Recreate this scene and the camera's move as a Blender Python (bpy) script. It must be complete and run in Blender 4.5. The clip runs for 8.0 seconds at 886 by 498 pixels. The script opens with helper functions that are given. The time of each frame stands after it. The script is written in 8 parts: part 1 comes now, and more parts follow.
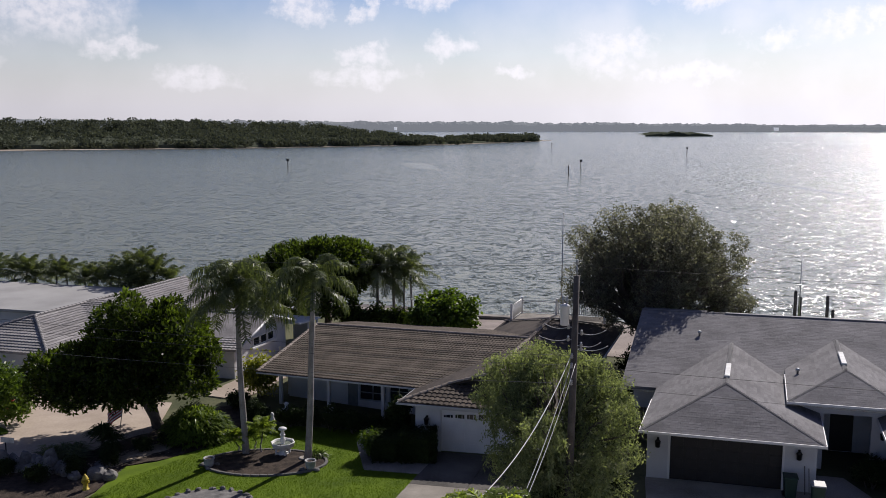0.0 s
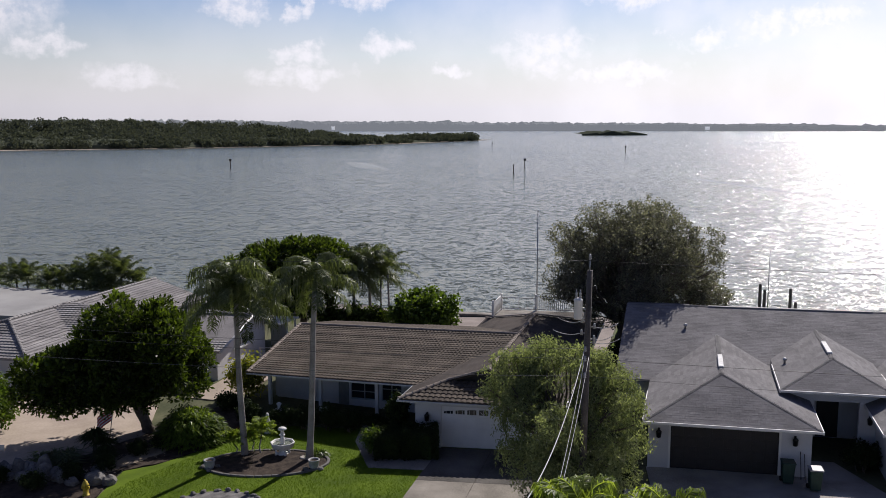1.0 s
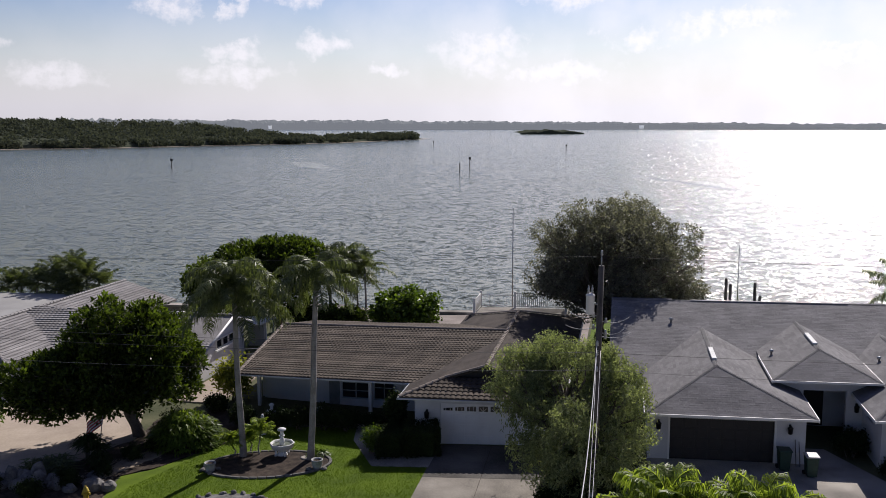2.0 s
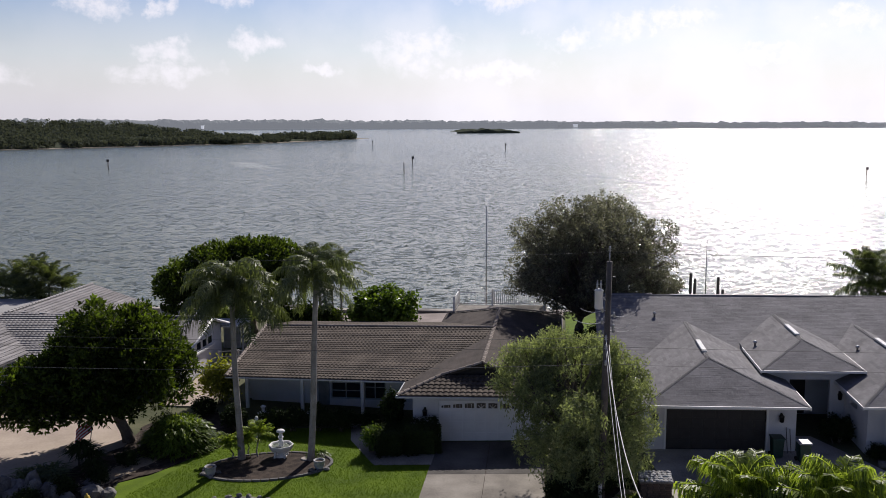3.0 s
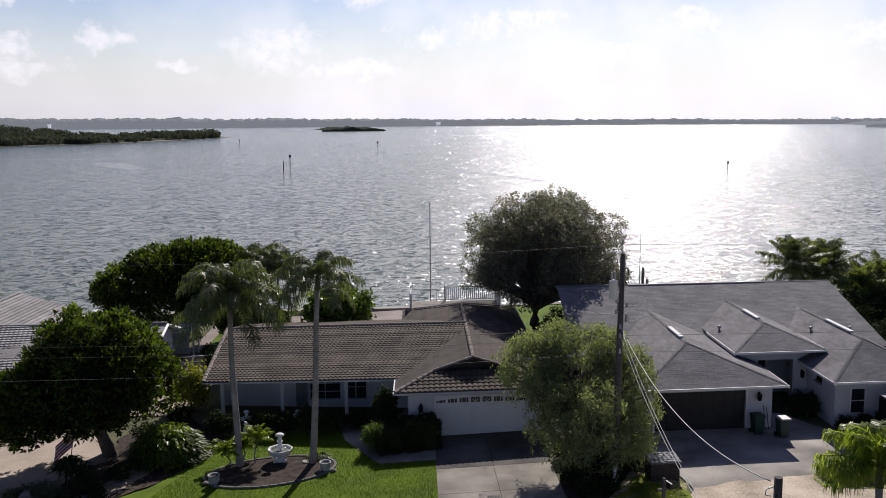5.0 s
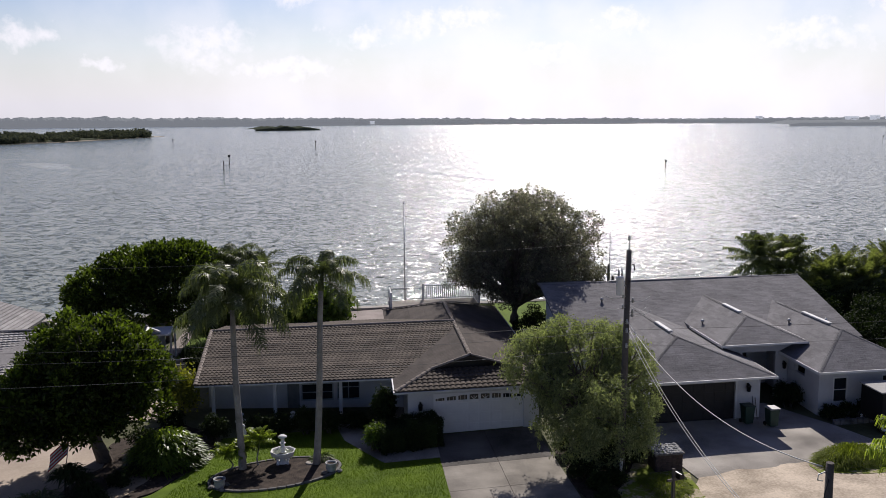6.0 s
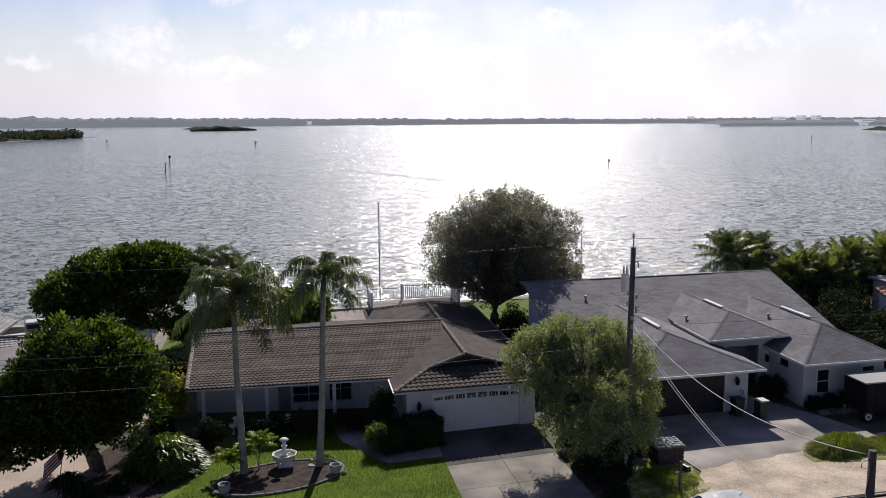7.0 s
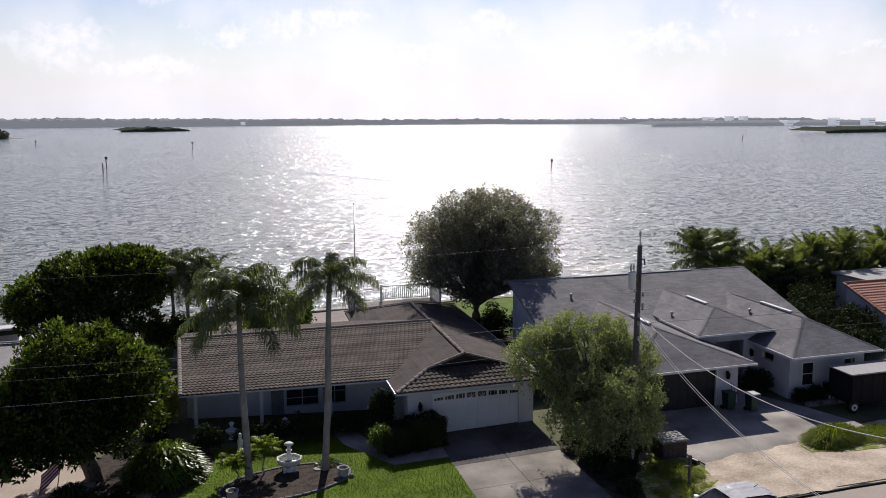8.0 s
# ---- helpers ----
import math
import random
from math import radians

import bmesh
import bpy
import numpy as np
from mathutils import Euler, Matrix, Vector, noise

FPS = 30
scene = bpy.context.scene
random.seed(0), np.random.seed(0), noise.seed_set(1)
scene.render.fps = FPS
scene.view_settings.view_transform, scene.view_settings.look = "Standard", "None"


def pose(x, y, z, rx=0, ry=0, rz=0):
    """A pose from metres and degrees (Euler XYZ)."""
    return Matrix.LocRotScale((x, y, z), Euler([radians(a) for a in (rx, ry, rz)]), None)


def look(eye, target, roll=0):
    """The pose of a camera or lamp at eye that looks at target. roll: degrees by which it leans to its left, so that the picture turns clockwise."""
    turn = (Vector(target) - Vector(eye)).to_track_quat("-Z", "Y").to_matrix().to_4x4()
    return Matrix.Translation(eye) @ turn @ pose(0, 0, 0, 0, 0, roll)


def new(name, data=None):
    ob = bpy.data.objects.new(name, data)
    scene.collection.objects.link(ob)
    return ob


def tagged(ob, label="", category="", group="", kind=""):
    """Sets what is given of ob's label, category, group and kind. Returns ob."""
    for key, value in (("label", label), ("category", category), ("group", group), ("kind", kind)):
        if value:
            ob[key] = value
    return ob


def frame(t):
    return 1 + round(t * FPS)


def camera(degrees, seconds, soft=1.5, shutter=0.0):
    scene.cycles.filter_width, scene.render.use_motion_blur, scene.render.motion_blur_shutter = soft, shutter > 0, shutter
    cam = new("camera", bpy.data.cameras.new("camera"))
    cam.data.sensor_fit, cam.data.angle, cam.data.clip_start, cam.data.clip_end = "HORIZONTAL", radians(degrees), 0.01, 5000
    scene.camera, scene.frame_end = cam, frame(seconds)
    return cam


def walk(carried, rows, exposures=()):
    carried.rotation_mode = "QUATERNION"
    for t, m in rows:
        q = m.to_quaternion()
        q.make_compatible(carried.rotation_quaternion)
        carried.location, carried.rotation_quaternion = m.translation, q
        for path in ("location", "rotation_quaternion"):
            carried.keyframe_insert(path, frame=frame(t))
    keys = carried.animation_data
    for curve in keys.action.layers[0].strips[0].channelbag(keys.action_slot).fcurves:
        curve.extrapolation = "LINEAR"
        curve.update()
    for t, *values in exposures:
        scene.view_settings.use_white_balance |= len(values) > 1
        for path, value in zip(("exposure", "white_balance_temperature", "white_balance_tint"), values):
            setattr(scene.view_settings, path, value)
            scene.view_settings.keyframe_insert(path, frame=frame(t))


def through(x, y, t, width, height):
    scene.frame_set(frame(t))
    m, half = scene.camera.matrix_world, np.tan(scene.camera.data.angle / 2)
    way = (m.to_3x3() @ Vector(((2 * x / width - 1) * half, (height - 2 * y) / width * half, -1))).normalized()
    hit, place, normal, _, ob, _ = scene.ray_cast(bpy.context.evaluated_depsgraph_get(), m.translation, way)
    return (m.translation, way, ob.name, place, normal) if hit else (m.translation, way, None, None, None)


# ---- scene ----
cam = camera(52.6, 8.0, soft=0.6)
PATH = [
    (0, (2.365, -1.826, 16.237), (2.299, 0.155, 15.969), 0.1),
    (0.5, (0.793, -2.031, 16.194), (0.796, -0.049, 15.926), 0.0),
    (1, (-0.71, -2.147, 16.164), (-0.639, -0.166, 15.895), -0.0),
    (1.5, (-2.242, -2.151, 16.143), (-2.103, -0.175, 15.873), -0.0),
    (3, (-6.851, -1.948, 16.11), (-6.505, 0.003, 15.837), -0.2),
    (3.5, (-8.426, -1.739, 16.116), (-8.007, 0.197, 15.842), -0.3),
    (4, (-10.024, -1.474, 16.133), (-9.535, 0.445, 15.857), -0.3),
    (4.5, (-11.645, -1.07, 16.11), (-11.084, 0.83, 15.832), -0.3),
    (5, (-13.325, -0.686, 16.132), (-12.689, 1.189, 15.853), -0.4),
    (6.5, (-17.94, 0.851, 16.16), (-17.106, 2.646, 15.878), -0.4),
    (7, (-19.315, 1.523, 16.139), (-18.419, 3.288, 15.857), -0.4),
    (7.5, (-20.744, 2.361, 16.143), (-19.786, 4.094, 15.859), -0.3),
    (8, (-22.159, 3.196, 16.118), (-21.139, 4.893, 15.836), -0.4),
]
walk(cam, [(t, look(eye, target, roll)) for t, eye, target, roll in PATH], [(0, 0.03, 6390, 15), (8, 0.03, 6390, 15)])

# ---- world, sun ----
SUN_AZ, SUN_EL = 31.0, 37.0
SKY, GLOW = 0.078, 0.42
HAZE_LOW, HAZE_HIGH, HAZE_GAIN, HAZE_ADD = 1.0, 0.0, 0.42, 3.8
CLOUD_FROM, CLOUD_TO, CLOUD_GAIN, CLOUD_ADD, CLOUD_DENSE, VEIL = 0.56, 0.76, 0.25, 7.8, 0.8, 0.6
sun_dir = Vector((math.sin(radians(SUN_AZ)) * math.cos(radians(SUN_EL)), math.cos(radians(SUN_AZ)) * math.cos(radians(SUN_EL)), math.sin(radians(SUN_EL))))
sun_data = bpy.data.lights.new("sun", "SUN")
sun_data.energy, sun_data.angle, sun_data.color = 5.0, radians(0.6), (1.0, 0.95, 0.87)
sun = new("sun", sun_data)
sun.matrix_world = look(sun_dir * 200, (0, 0, 0))

world = bpy.data.worlds.new("world")
scene.world = world
world.use_nodes = True
wn, wl = world.node_tree.nodes, world.node_tree.links
wn.clear()
w_out = wn.new("ShaderNodeOutputWorld")
w_bg = wn.new("ShaderNodeBackground")
w_sky = wn.new("ShaderNodeTexSky")
w_sky.sky_type = "NISHITA"
w_sky.sun_disc = False
w_sky.sun_elevation, w_sky.sun_rotation = radians(SUN_EL), radians(SUN_AZ)
w_sky.air_density, w_sky.dust_density, w_sky.ozone_density = 1.0, 0.4, 1.4
w_co = wn.new("ShaderNodeTexCoord")


def w_math(op, a, b):
    m = wn.new("ShaderNodeMath")
    m.operation = op
    m.use_clamp = False
    for k, x in enumerate((a, b)):
        if isinstance(x, (int, float)):
            m.inputs[k].default_value = x
        else:
            wl.new(x, m.inputs[k])
    return m.outputs[0]


def w_blend(fac, a, b):
    m = wn.new("ShaderNodeMix")
    m.data_type = "RGBA"
    wl.new(fac, m.inputs["Factor"])
    wl.new(a, m.inputs["A"])
    wl.new(b, m.inputs["B"])
    return m.outputs["Result"]


def w_grey(value, tint):
    c = wn.new("ShaderNodeCombineColor")
    for k, f in zip(("Red", "Green", "Blue"), tint):
        wl.new(w_math("MULTIPLY", value, f), c.inputs[k])
    return c.outputs["Color"]


w_deep = wn.new("ShaderNodeHueSaturation")
w_deep.inputs["Hue"].default_value = 0.525
wl.new(w_sky.outputs["Color"], w_deep.inputs["Color"])
w_sep = wn.new("ShaderNodeSeparateXYZ")
wl.new(w_co.outputs["Generated"], w_sep.inputs["Vector"])
w_lum = wn.new("ShaderNodeRGBToBW")
wl.new(w_sky.outputs["Color"], w_lum.inputs["Color"])
# pale haze low over the horizon
w_low = wn.new("ShaderNodeMapRange")
w_low.inputs["From Min"].default_value, w_low.inputs["From Max"].default_value = 0.02, 0.185
w_low.inputs["To Min"].default_value, w_low.inputs["To Max"].default_value = HAZE_LOW, HAZE_HIGH
wl.new(w_sep.outputs["Z"], w_low.inputs["Value"])
haze = w_grey(w_math("ADD", w_math("MULTIPLY", w_lum.outputs["Val"], HAZE_GAIN), HAZE_ADD), (0.985, 0.97, 1.012))
hazy = w_blend(w_low.outputs["Result"], w_deep.outputs["Color"], haze)
# broken cumulus: low clouds by azimuth, elevation, width and height in degrees
CLOUDS = (
    (-25.0, 6.6, 7.5, 2.8), (-21.6, 4.8, 2.8, 1.2), (-10.6, 7.3, 3.4, 1.7), (-6.7, 7.4, 1.4, 1.4), (-2.9, 8.2, 4.2, 1.4), (-1.2, 5.2, 3.0, 1.4),
    (-7.0, 4.5, 3.8, 1.1), (-6.6, 3.2, 6.0, 1.4), (-16.8, 2.8, 4.6, 1.5), (2.6, 3.6, 2.6, 0.8), (8.3, 4.7, 6.0, 2.6), (14.2, 8.0, 6.5, 2.0),
    (17.9, 5.3, 3.2, 1.4), (23.4, 6.1, 8.5, 2.3), (34.1, 6.0, 4.2, 1.8), (49.0, 6.4, 4.0, 1.3), (44.5, 4.9, 8.5, 1.7), (52.2, 5.4, 3.6, 1.3),
    (39.1, 4.2, 3.4, 1.2), (29.4, 4.2, 6.0, 1.1), (13.0, 3.3, 8.0, 1.4), (56.0, 4.0, 4.0, 1.0), (-32.0, 4.0, 7.0, 2.2), (62.0, 6.0, 7.0, 2.0),
)


def w_node(kind, *links, **props):
    node = wn.new(kind)
    for key, value in props.items():
        node.inputs[key.replace("_", " ")].default_value = value
    for k, socket in enumerate(links):
        if socket is not None:
            wl.new(socket, node.inputs[k])
    return node


def w_range(value, lo, hi, out_lo, out_hi, smooth=True):
    node = wn.new("ShaderNodeMapRange")
    node.interpolation_type = "SMOOTHSTEP" if smooth else "LINEAR"
    for key, v in zip(("From Min", "From Max", "To Min", "To Max"), (lo, hi, out_lo, out_hi)):
        node.inputs[key].default_value = v
    wl.new(value, node.inputs["Value"])
    return node.outputs["Result"]


w_az = w_math("MULTIPLY", w_math("ARCTAN2", w_sep.outputs["X"], w_sep.outputs["Y"]), 57.2958)
w_el = w_math("MULTIPLY", w_math("ARCSINE", w_sep.outputs["Z"], 0.0), 57.2958)
wl.new(w_range(w_el, 8.0, 22.0, 1.9, 1.05), w_deep.inputs["Saturation"])
wl.new(w_range(w_el, 8.0, 28.0, 0.86, 0.62), w_deep.inputs["Value"])
w_dir = w_node("ShaderNodeCombineXYZ", w_az, w_el).outputs["Vector"]
w_puff = w_node("ShaderNodeTexNoise", w_dir, Scale=0.55, Detail=8.0, Roughness=0.62)
w_push = wn.new("ShaderNodeVectorMath")
w_push.operation = "MULTIPLY_ADD"
wl.new(w_puff.outputs["Color"], w_push.inputs[0])
w_push.inputs[1].default_value = (6.0, 3.4, 0.0)
w_ahead = wn.new("ShaderNodeVectorMath")
wl.new(w_dir, w_ahead.inputs[0])
w_ahead.inputs[1].default_value = (-3.0, -1.7, 0.0)
wl.new(w_ahead.outputs["Vector"], w_push.inputs[2])
w_near = None
for c_az, c_el, c_w, c_h in CLOUDS:
    c_at, c_len = wn.new("ShaderNodeVectorMath"), wn.new("ShaderNodeVectorMath")
    c_at.operation, c_len.operation = "MULTIPLY_ADD", "LENGTH"
    wl.new(w_push.outputs["Vector"], c_at.inputs[0])
    c_at.inputs[1].default_value = (2 / c_w, 2 / c_h, 0.0)
    c_at.inputs[2].default_value = (-2 * c_az / c_w, -2 * c_el / c_h, 0.0)
    wl.new(c_at.outputs["Vector"], c_len.inputs[0])
    w_near = c_len.outputs["Value"] if w_near is None else w_math("MINIMUM", w_near, c_len.outputs["Value"])
w_wisp = w_node("ShaderNodeTexNoise", w_dir, Scale=1.3, Detail=6.0, Roughness=0.6)
low_cover = w_math("MULTIPLY", w_math("MULTIPLY", w_range(w_near, 1.7, 0.3, 0.0, CLOUD_DENSE), w_range(w_wisp.outputs["Fac"], 0.3, 0.62, 0.45, 1.0)), w_range(w_el, 0.6, 3.4, 0.25, 1.0))
# a thin veil between them, thicker towards the sun
w_veil = w_node("ShaderNodeTexNoise", w_dir, Scale=0.13, Detail=5.0, Roughness=0.5)
veil = w_math("MULTIPLY", w_math("MULTIPLY", w_range(w_veil.outputs["Fac"], 0.36, 0.64, 0.15, VEIL), w_range(w_az, -8.0, 20.0, 0.3, 1.0)), w_range(w_el, 9.0, 13.0, 1.0, 0.0))
# higher up the cover is a plain broken field
w_noise = w_node("ShaderNodeTexNoise", w_co.outputs["Generated"], Scale=9.5, Detail=9.0, Roughness=0.55)
high_cover = w_math("MULTIPLY", w_range(w_noise.outputs["Fac"], CLOUD_FROM, CLOUD_TO, 0.0, 1.0, False), w_math("MULTIPLY", w_range(w_el, 9.5, 15.0, 0.0, 1.0), w_range(w_sep.outputs["Z"], 0.3, 0.6, 1.0, 0.15)))
cloud_cover = w_math("MAXIMUM", w_math("MAXIMUM", low_cover, veil), high_cover)
cloud = w_grey(w_math("ADD", w_math("MULTIPLY", w_lum.outputs["Val"], CLOUD_GAIN), CLOUD_ADD), (1.0, 0.985, 1.02))
wl.new(w_blend(cloud_cover, hazy, cloud), w_bg.inputs["Color"])
# hazy air scatters most light forward: the sky brightens towards the sun
w_dot = wn.new("ShaderNodeVectorMath")
w_dot.operation = "DOT_PRODUCT"
wl.new(w_co.outputs["Generated"], w_dot.inputs[0])
w_dot.inputs[1].default_value = sun_dir
forward = w_math("POWER", w_math("MAXIMUM", w_dot.outputs["Value"], 0.0), 1.6)
wl.new(w_math("MULTIPLY", w_math("ADD", w_math("MULTIPLY", forward, GLOW), 1.0), SKY), w_bg.inputs["Strength"])
wl.new(w_bg.outputs["Background"], w_out.inputs["Surface"])


# ---- materials ----
def material(name, base, rough=0.8, vary=None, scale=3.0, fine=40.0, bump=0.15, bump_scale=60.0, metal=0.0, spec=0.5, rand=0.0, island=0.0, dist=0.02, low=0.5, high=0.95):
    """A principled material with two scales of colour variation and fine relief."""
    m = bpy.data.materials.new(name)
    m.use_nodes = True
    n, l = m.node_tree.nodes, m.node_tree.links
    b = n["Principled BSDF"]
    b.inputs["Roughness"].default_value, b.inputs["Metallic"].default_value = rough, metal
    b.inputs["Specular IOR Level"].default_value = spec
    vary = vary or tuple(c * 0.6 for c in base)
    co = n.new("ShaderNodeTexCoord")
    big, small = n.new("ShaderNodeTexNoise"), n.new("ShaderNodeTexNoise")
    big.inputs["Scale"].default_value, big.inputs["Detail"].default_value = scale, 5
    small.inputs["Scale"].default_value, small.inputs["Detail"].default_value = fine, 3
    for t in (big, small):
        l.new(co.outputs["Object"], t.inputs["Vector"])
    add = n.new("ShaderNodeMath")
    add.operation = "MULTIPLY_ADD"
    l.new(small.outputs["Fac"], add.inputs[0])
    add.inputs[1].default_value = 0.5
    l.new(big.outputs["Fac"], add.inputs[2])
    value = add.outputs[0]
    if rand:
        info = n.new("ShaderNodeObjectInfo")
        more = n.new("ShaderNodeMath")
        more.operation = "MULTIPLY_ADD"
        l.new(info.outputs["Random"], more.inputs[0])
        more.inputs[1].default_value = rand
        l.new(value, more.inputs[2])
        value = more.outputs[0]
    if island:
        geo = n.new("ShaderNodeNewGeometry")
        more = n.new("ShaderNodeMath")
        more.operation = "MULTIPLY_ADD"
        l.new(geo.outputs["Random Per Island"], more.inputs[0])
        more.inputs[1].default_value = island
        l.new(value, more.inputs[2])
        value = more.outputs[0]
    ramp = n.new("ShaderNodeValToRGB")
    top = high + rand + island
    ramp.color_ramp.elements[0].position, ramp.color_ramp.elements[1].position = low, min(1.0, top)
    ramp.color_ramp.elements[0].color, ramp.color_ramp.elements[1].color = (*vary, 1), (*base, 1)
    scale_to = n.new("ShaderNodeMath")
    scale_to.operation = "DIVIDE"
    l.new(value, scale_to.inputs[0])
    scale_to.inputs[1].default_value = max(1.0, top)
    l.new(scale_to.outputs[0], ramp.inputs["Fac"])
    l.new(ramp.outputs["Color"], b.inputs["Base Color"])
    if bump:
        bt, bn = n.new("ShaderNodeTexNoise"), n.new("ShaderNodeBump")
        bt.inputs["Scale"].default_value, bt.inputs["Detail"].default_value = bump_scale, 4
        l.new(co.outputs["Object"], bt.inputs["Vector"])
        bn.inputs["Strength"].default_value, bn.inputs["Distance"].default_value = bump, dist
        l.new(bt.outputs["Fac"], bn.inputs["Height"])
        l.new(bn.outputs["Normal"], b.inputs["Normal"])
    return m


def leaf_material(name, base, vary, rough=0.45, through=0.35, glow=(1.6, 1.7, 0.6)):
    """Leaves: a glossy face with some light let through."""
    m = material(name, base, rough, vary, 0.6, 6.0, 0.0, island=0.6)
    n, l = m.node_tree.nodes, m.node_tree.links
    b, out = n["Principled BSDF"], n["Material Output"]
    b.inputs["Specular IOR Level"].default_value = 0.22
    tr, mix, tint = n.new("ShaderNodeBsdfTranslucent"), n.new("ShaderNodeMixShader"), n.new("ShaderNodeMix")
    tint.data_type, tint.blend_type = "RGBA", "MULTIPLY"
    tint.inputs["Factor"].default_value = 1.0
    tint.inputs["B"].default_value = (*glow, 1)
    l.new(b.inputs["Base Color"].links[0].from_socket, tint.inputs["A"])
    l.new(tint.outputs["Result"], tr.inputs["Color"])
    mix.inputs["Fac"].default_value = through
    l.new(b.outputs["BSDF"], mix.inputs[1])
    l.new(tr.outputs["BSDF"], mix.inputs[2])
    l.new(mix.outputs["Shader"], out.inputs["Surface"])
    return m


WAVES = ((6.0, 3, 0.6, 1.95), (2.1, 3, 0.6, 1.7), (0.95, 2, 0.6, 1.35), (0.3, 2, 0.5, 0.3))


def water_material():
    m = bpy.data.materials.new("bay_water")
    m.use_nodes = True
    n, l = m.node_tree.nodes, m.node_tree.links
    b = n["Principled BSDF"]
    b.inputs["IOR"].default_value = 1.38
    b.inputs["Specular IOR Level"].default_value = 0.5
    b.inputs["Roughness"].default_value = 0.125
    co = n.new("ShaderNodeTexCoord")
    mp = n.new("ShaderNodeMapping")
    mp.inputs["Rotation"].default_value = (0, 0, radians(-8))
    mp.inputs["Scale"].default_value = (0.7, 0.85, 1.0)
    l.new(co.outputs["Object"], mp.inputs["Vector"])
    patch = n.new("ShaderNodeTexNoise")
    patch.inputs["Scale"].default_value, patch.inputs["Detail"].default_value, patch.inputs["Roughness"].default_value = 0.012, 4, 0.55
    l.new(mp.outputs["Vector"], patch.inputs["Vector"])
    # wave slopes: chop over a longer swell, added to the level surface's normal
    total = None
    for sc, de, ro, gain in WAVES:
        t = n.new("ShaderNodeTexNoise")
        t.inputs["Scale"].default_value, t.inputs["Detail"].default_value, t.inputs["Roughness"].default_value = sc, de, ro
        l.new(mp.outputs["Vector"], t.inputs["Vector"])
        split, mul = n.new("ShaderNodeSeparateColor"), n.new("ShaderNodeVectorMath")
        join = n.new("ShaderNodeCombineXYZ")
        l.new(t.outputs["Color"], split.inputs["Color"])
        for channel, axis in (("Red", "X"), ("Green", "Y")):
            sub = n.new("ShaderNodeMath")
            sub.operation = "SUBTRACT"
            l.new(split.outputs[channel], sub.inputs[0])
            l.new(split.outputs["Blue"], sub.inputs[1])
            l.new(sub.outputs[0], join.inputs[axis])
        mul.operation = "MULTIPLY"
        mul.inputs[1].default_value = (gain * 0.60, gain * 0.80, 0.0)
        l.new(join.outputs["Vector"], mul.inputs[0])
        if total is None:
            total = mul.outputs["Vector"]
        else:
            add = n.new("ShaderNodeVectorMath")
            l.new(total, add.inputs[0])
            l.new(mul.outputs["Vector"], add.inputs[1])
            total = add.outputs["Vector"]
    # calm slicks and a pale shoal, each a long ragged patch: centre, direction, half length, half width
    ragged = n.new("ShaderNodeTexNoise")
    ragged.inputs["Scale"].default_value, ragged.inputs["Detail"].default_value = 0.02, 5
    l.new(co.outputs["Object"], ragged.inputs["Vector"])

    def patch_mask(centre, along, half, wide, rough):
        d = Vector(along).normalized()
        dots = []
        off = n.new("ShaderNodeVectorMath")
        off.operation = "SUBTRACT"
        l.new(co.outputs["Object"], off.inputs[0])
        off.inputs[1].default_value = (*centre, 0)
        for axis, size in ((d, half), (Vector((-d.y, d.x)), wide)):
            dot = n.new("ShaderNodeVectorMath")
            dot.operation = "DOT_PRODUCT"
            l.new(off.outputs["Vector"], dot.inputs[0])
            dot.inputs[1].default_value = (axis.x / size, axis.y / size, 0)
            dots.append(dot.outputs["Value"])
        join, size_of, shift, fall = n.new("ShaderNodeCombineXYZ"), n.new("ShaderNodeVectorMath"), n.new("ShaderNodeMath"), n.new("ShaderNodeMapRange")
        l.new(dots[0], join.inputs["X"])
        l.new(dots[1], join.inputs["Y"])
        size_of.operation = "LENGTH"
        l.new(join.outputs["Vector"], size_of.inputs[0])
        shift.operation = "MULTIPLY_ADD"
        l.new(ragged.outputs["Fac"], shift.inputs[0])
        shift.inputs[1].default_value = rough
        l.new(size_of.outputs["Value"], shift.inputs[2])
        fall.interpolation_type = "SMOOTHSTEP"
        fall.inputs["From Min"].default_value, fall.inputs["From Max"].default_value = 1.0 + rough * 0.5, 0.35 + rough * 0.5
        l.new(shift.outputs[0], fall.inputs["Value"])
        return fall.outputs["Result"]

    def most(a, b):
        node = n.new("ShaderNodeMath")
        node.operation = "MAXIMUM"
        l.new(a, node.inputs[0])
        l.new(b, node.inputs[1])
        return node.outputs[0]
    calm = most(most(patch_mask((450, 1070), (222, -192), 190, 42, 2.4), patch_mask((400, 965), (60, -20), 70, 14, 2.0)), patch_mask((98, 262), (9, -112), 66, 3.2, 1.6))
    shoal = most(patch_mask((-20, 400), (30, -130), 62, 7, 2.4), patch_mask((-62, 500), (60, -20), 55, 6, 2.0))
    still = n.new("ShaderNodeMapRange")
    still.inputs["To Min"].default_value, still.inputs["To Max"].default_value = 1.0, 0.35
    l.new(calm, still.inputs["Value"])
    damp = n.new("ShaderNodeVectorMath")
    damp.operation = "SCALE"
    l.new(total, damp.inputs[0])
    l.new(still.outputs["Result"], damp.inputs["Scale"])
    total = damp.outputs["Vector"]
    level, unit_n = n.new("ShaderNodeVectorMath"), n.new("ShaderNodeVectorMath")
    unit_n.operation = "NORMALIZE"
    level.inputs[1].default_value = (0, 0, 1)
    l.new(total, level.inputs[0])
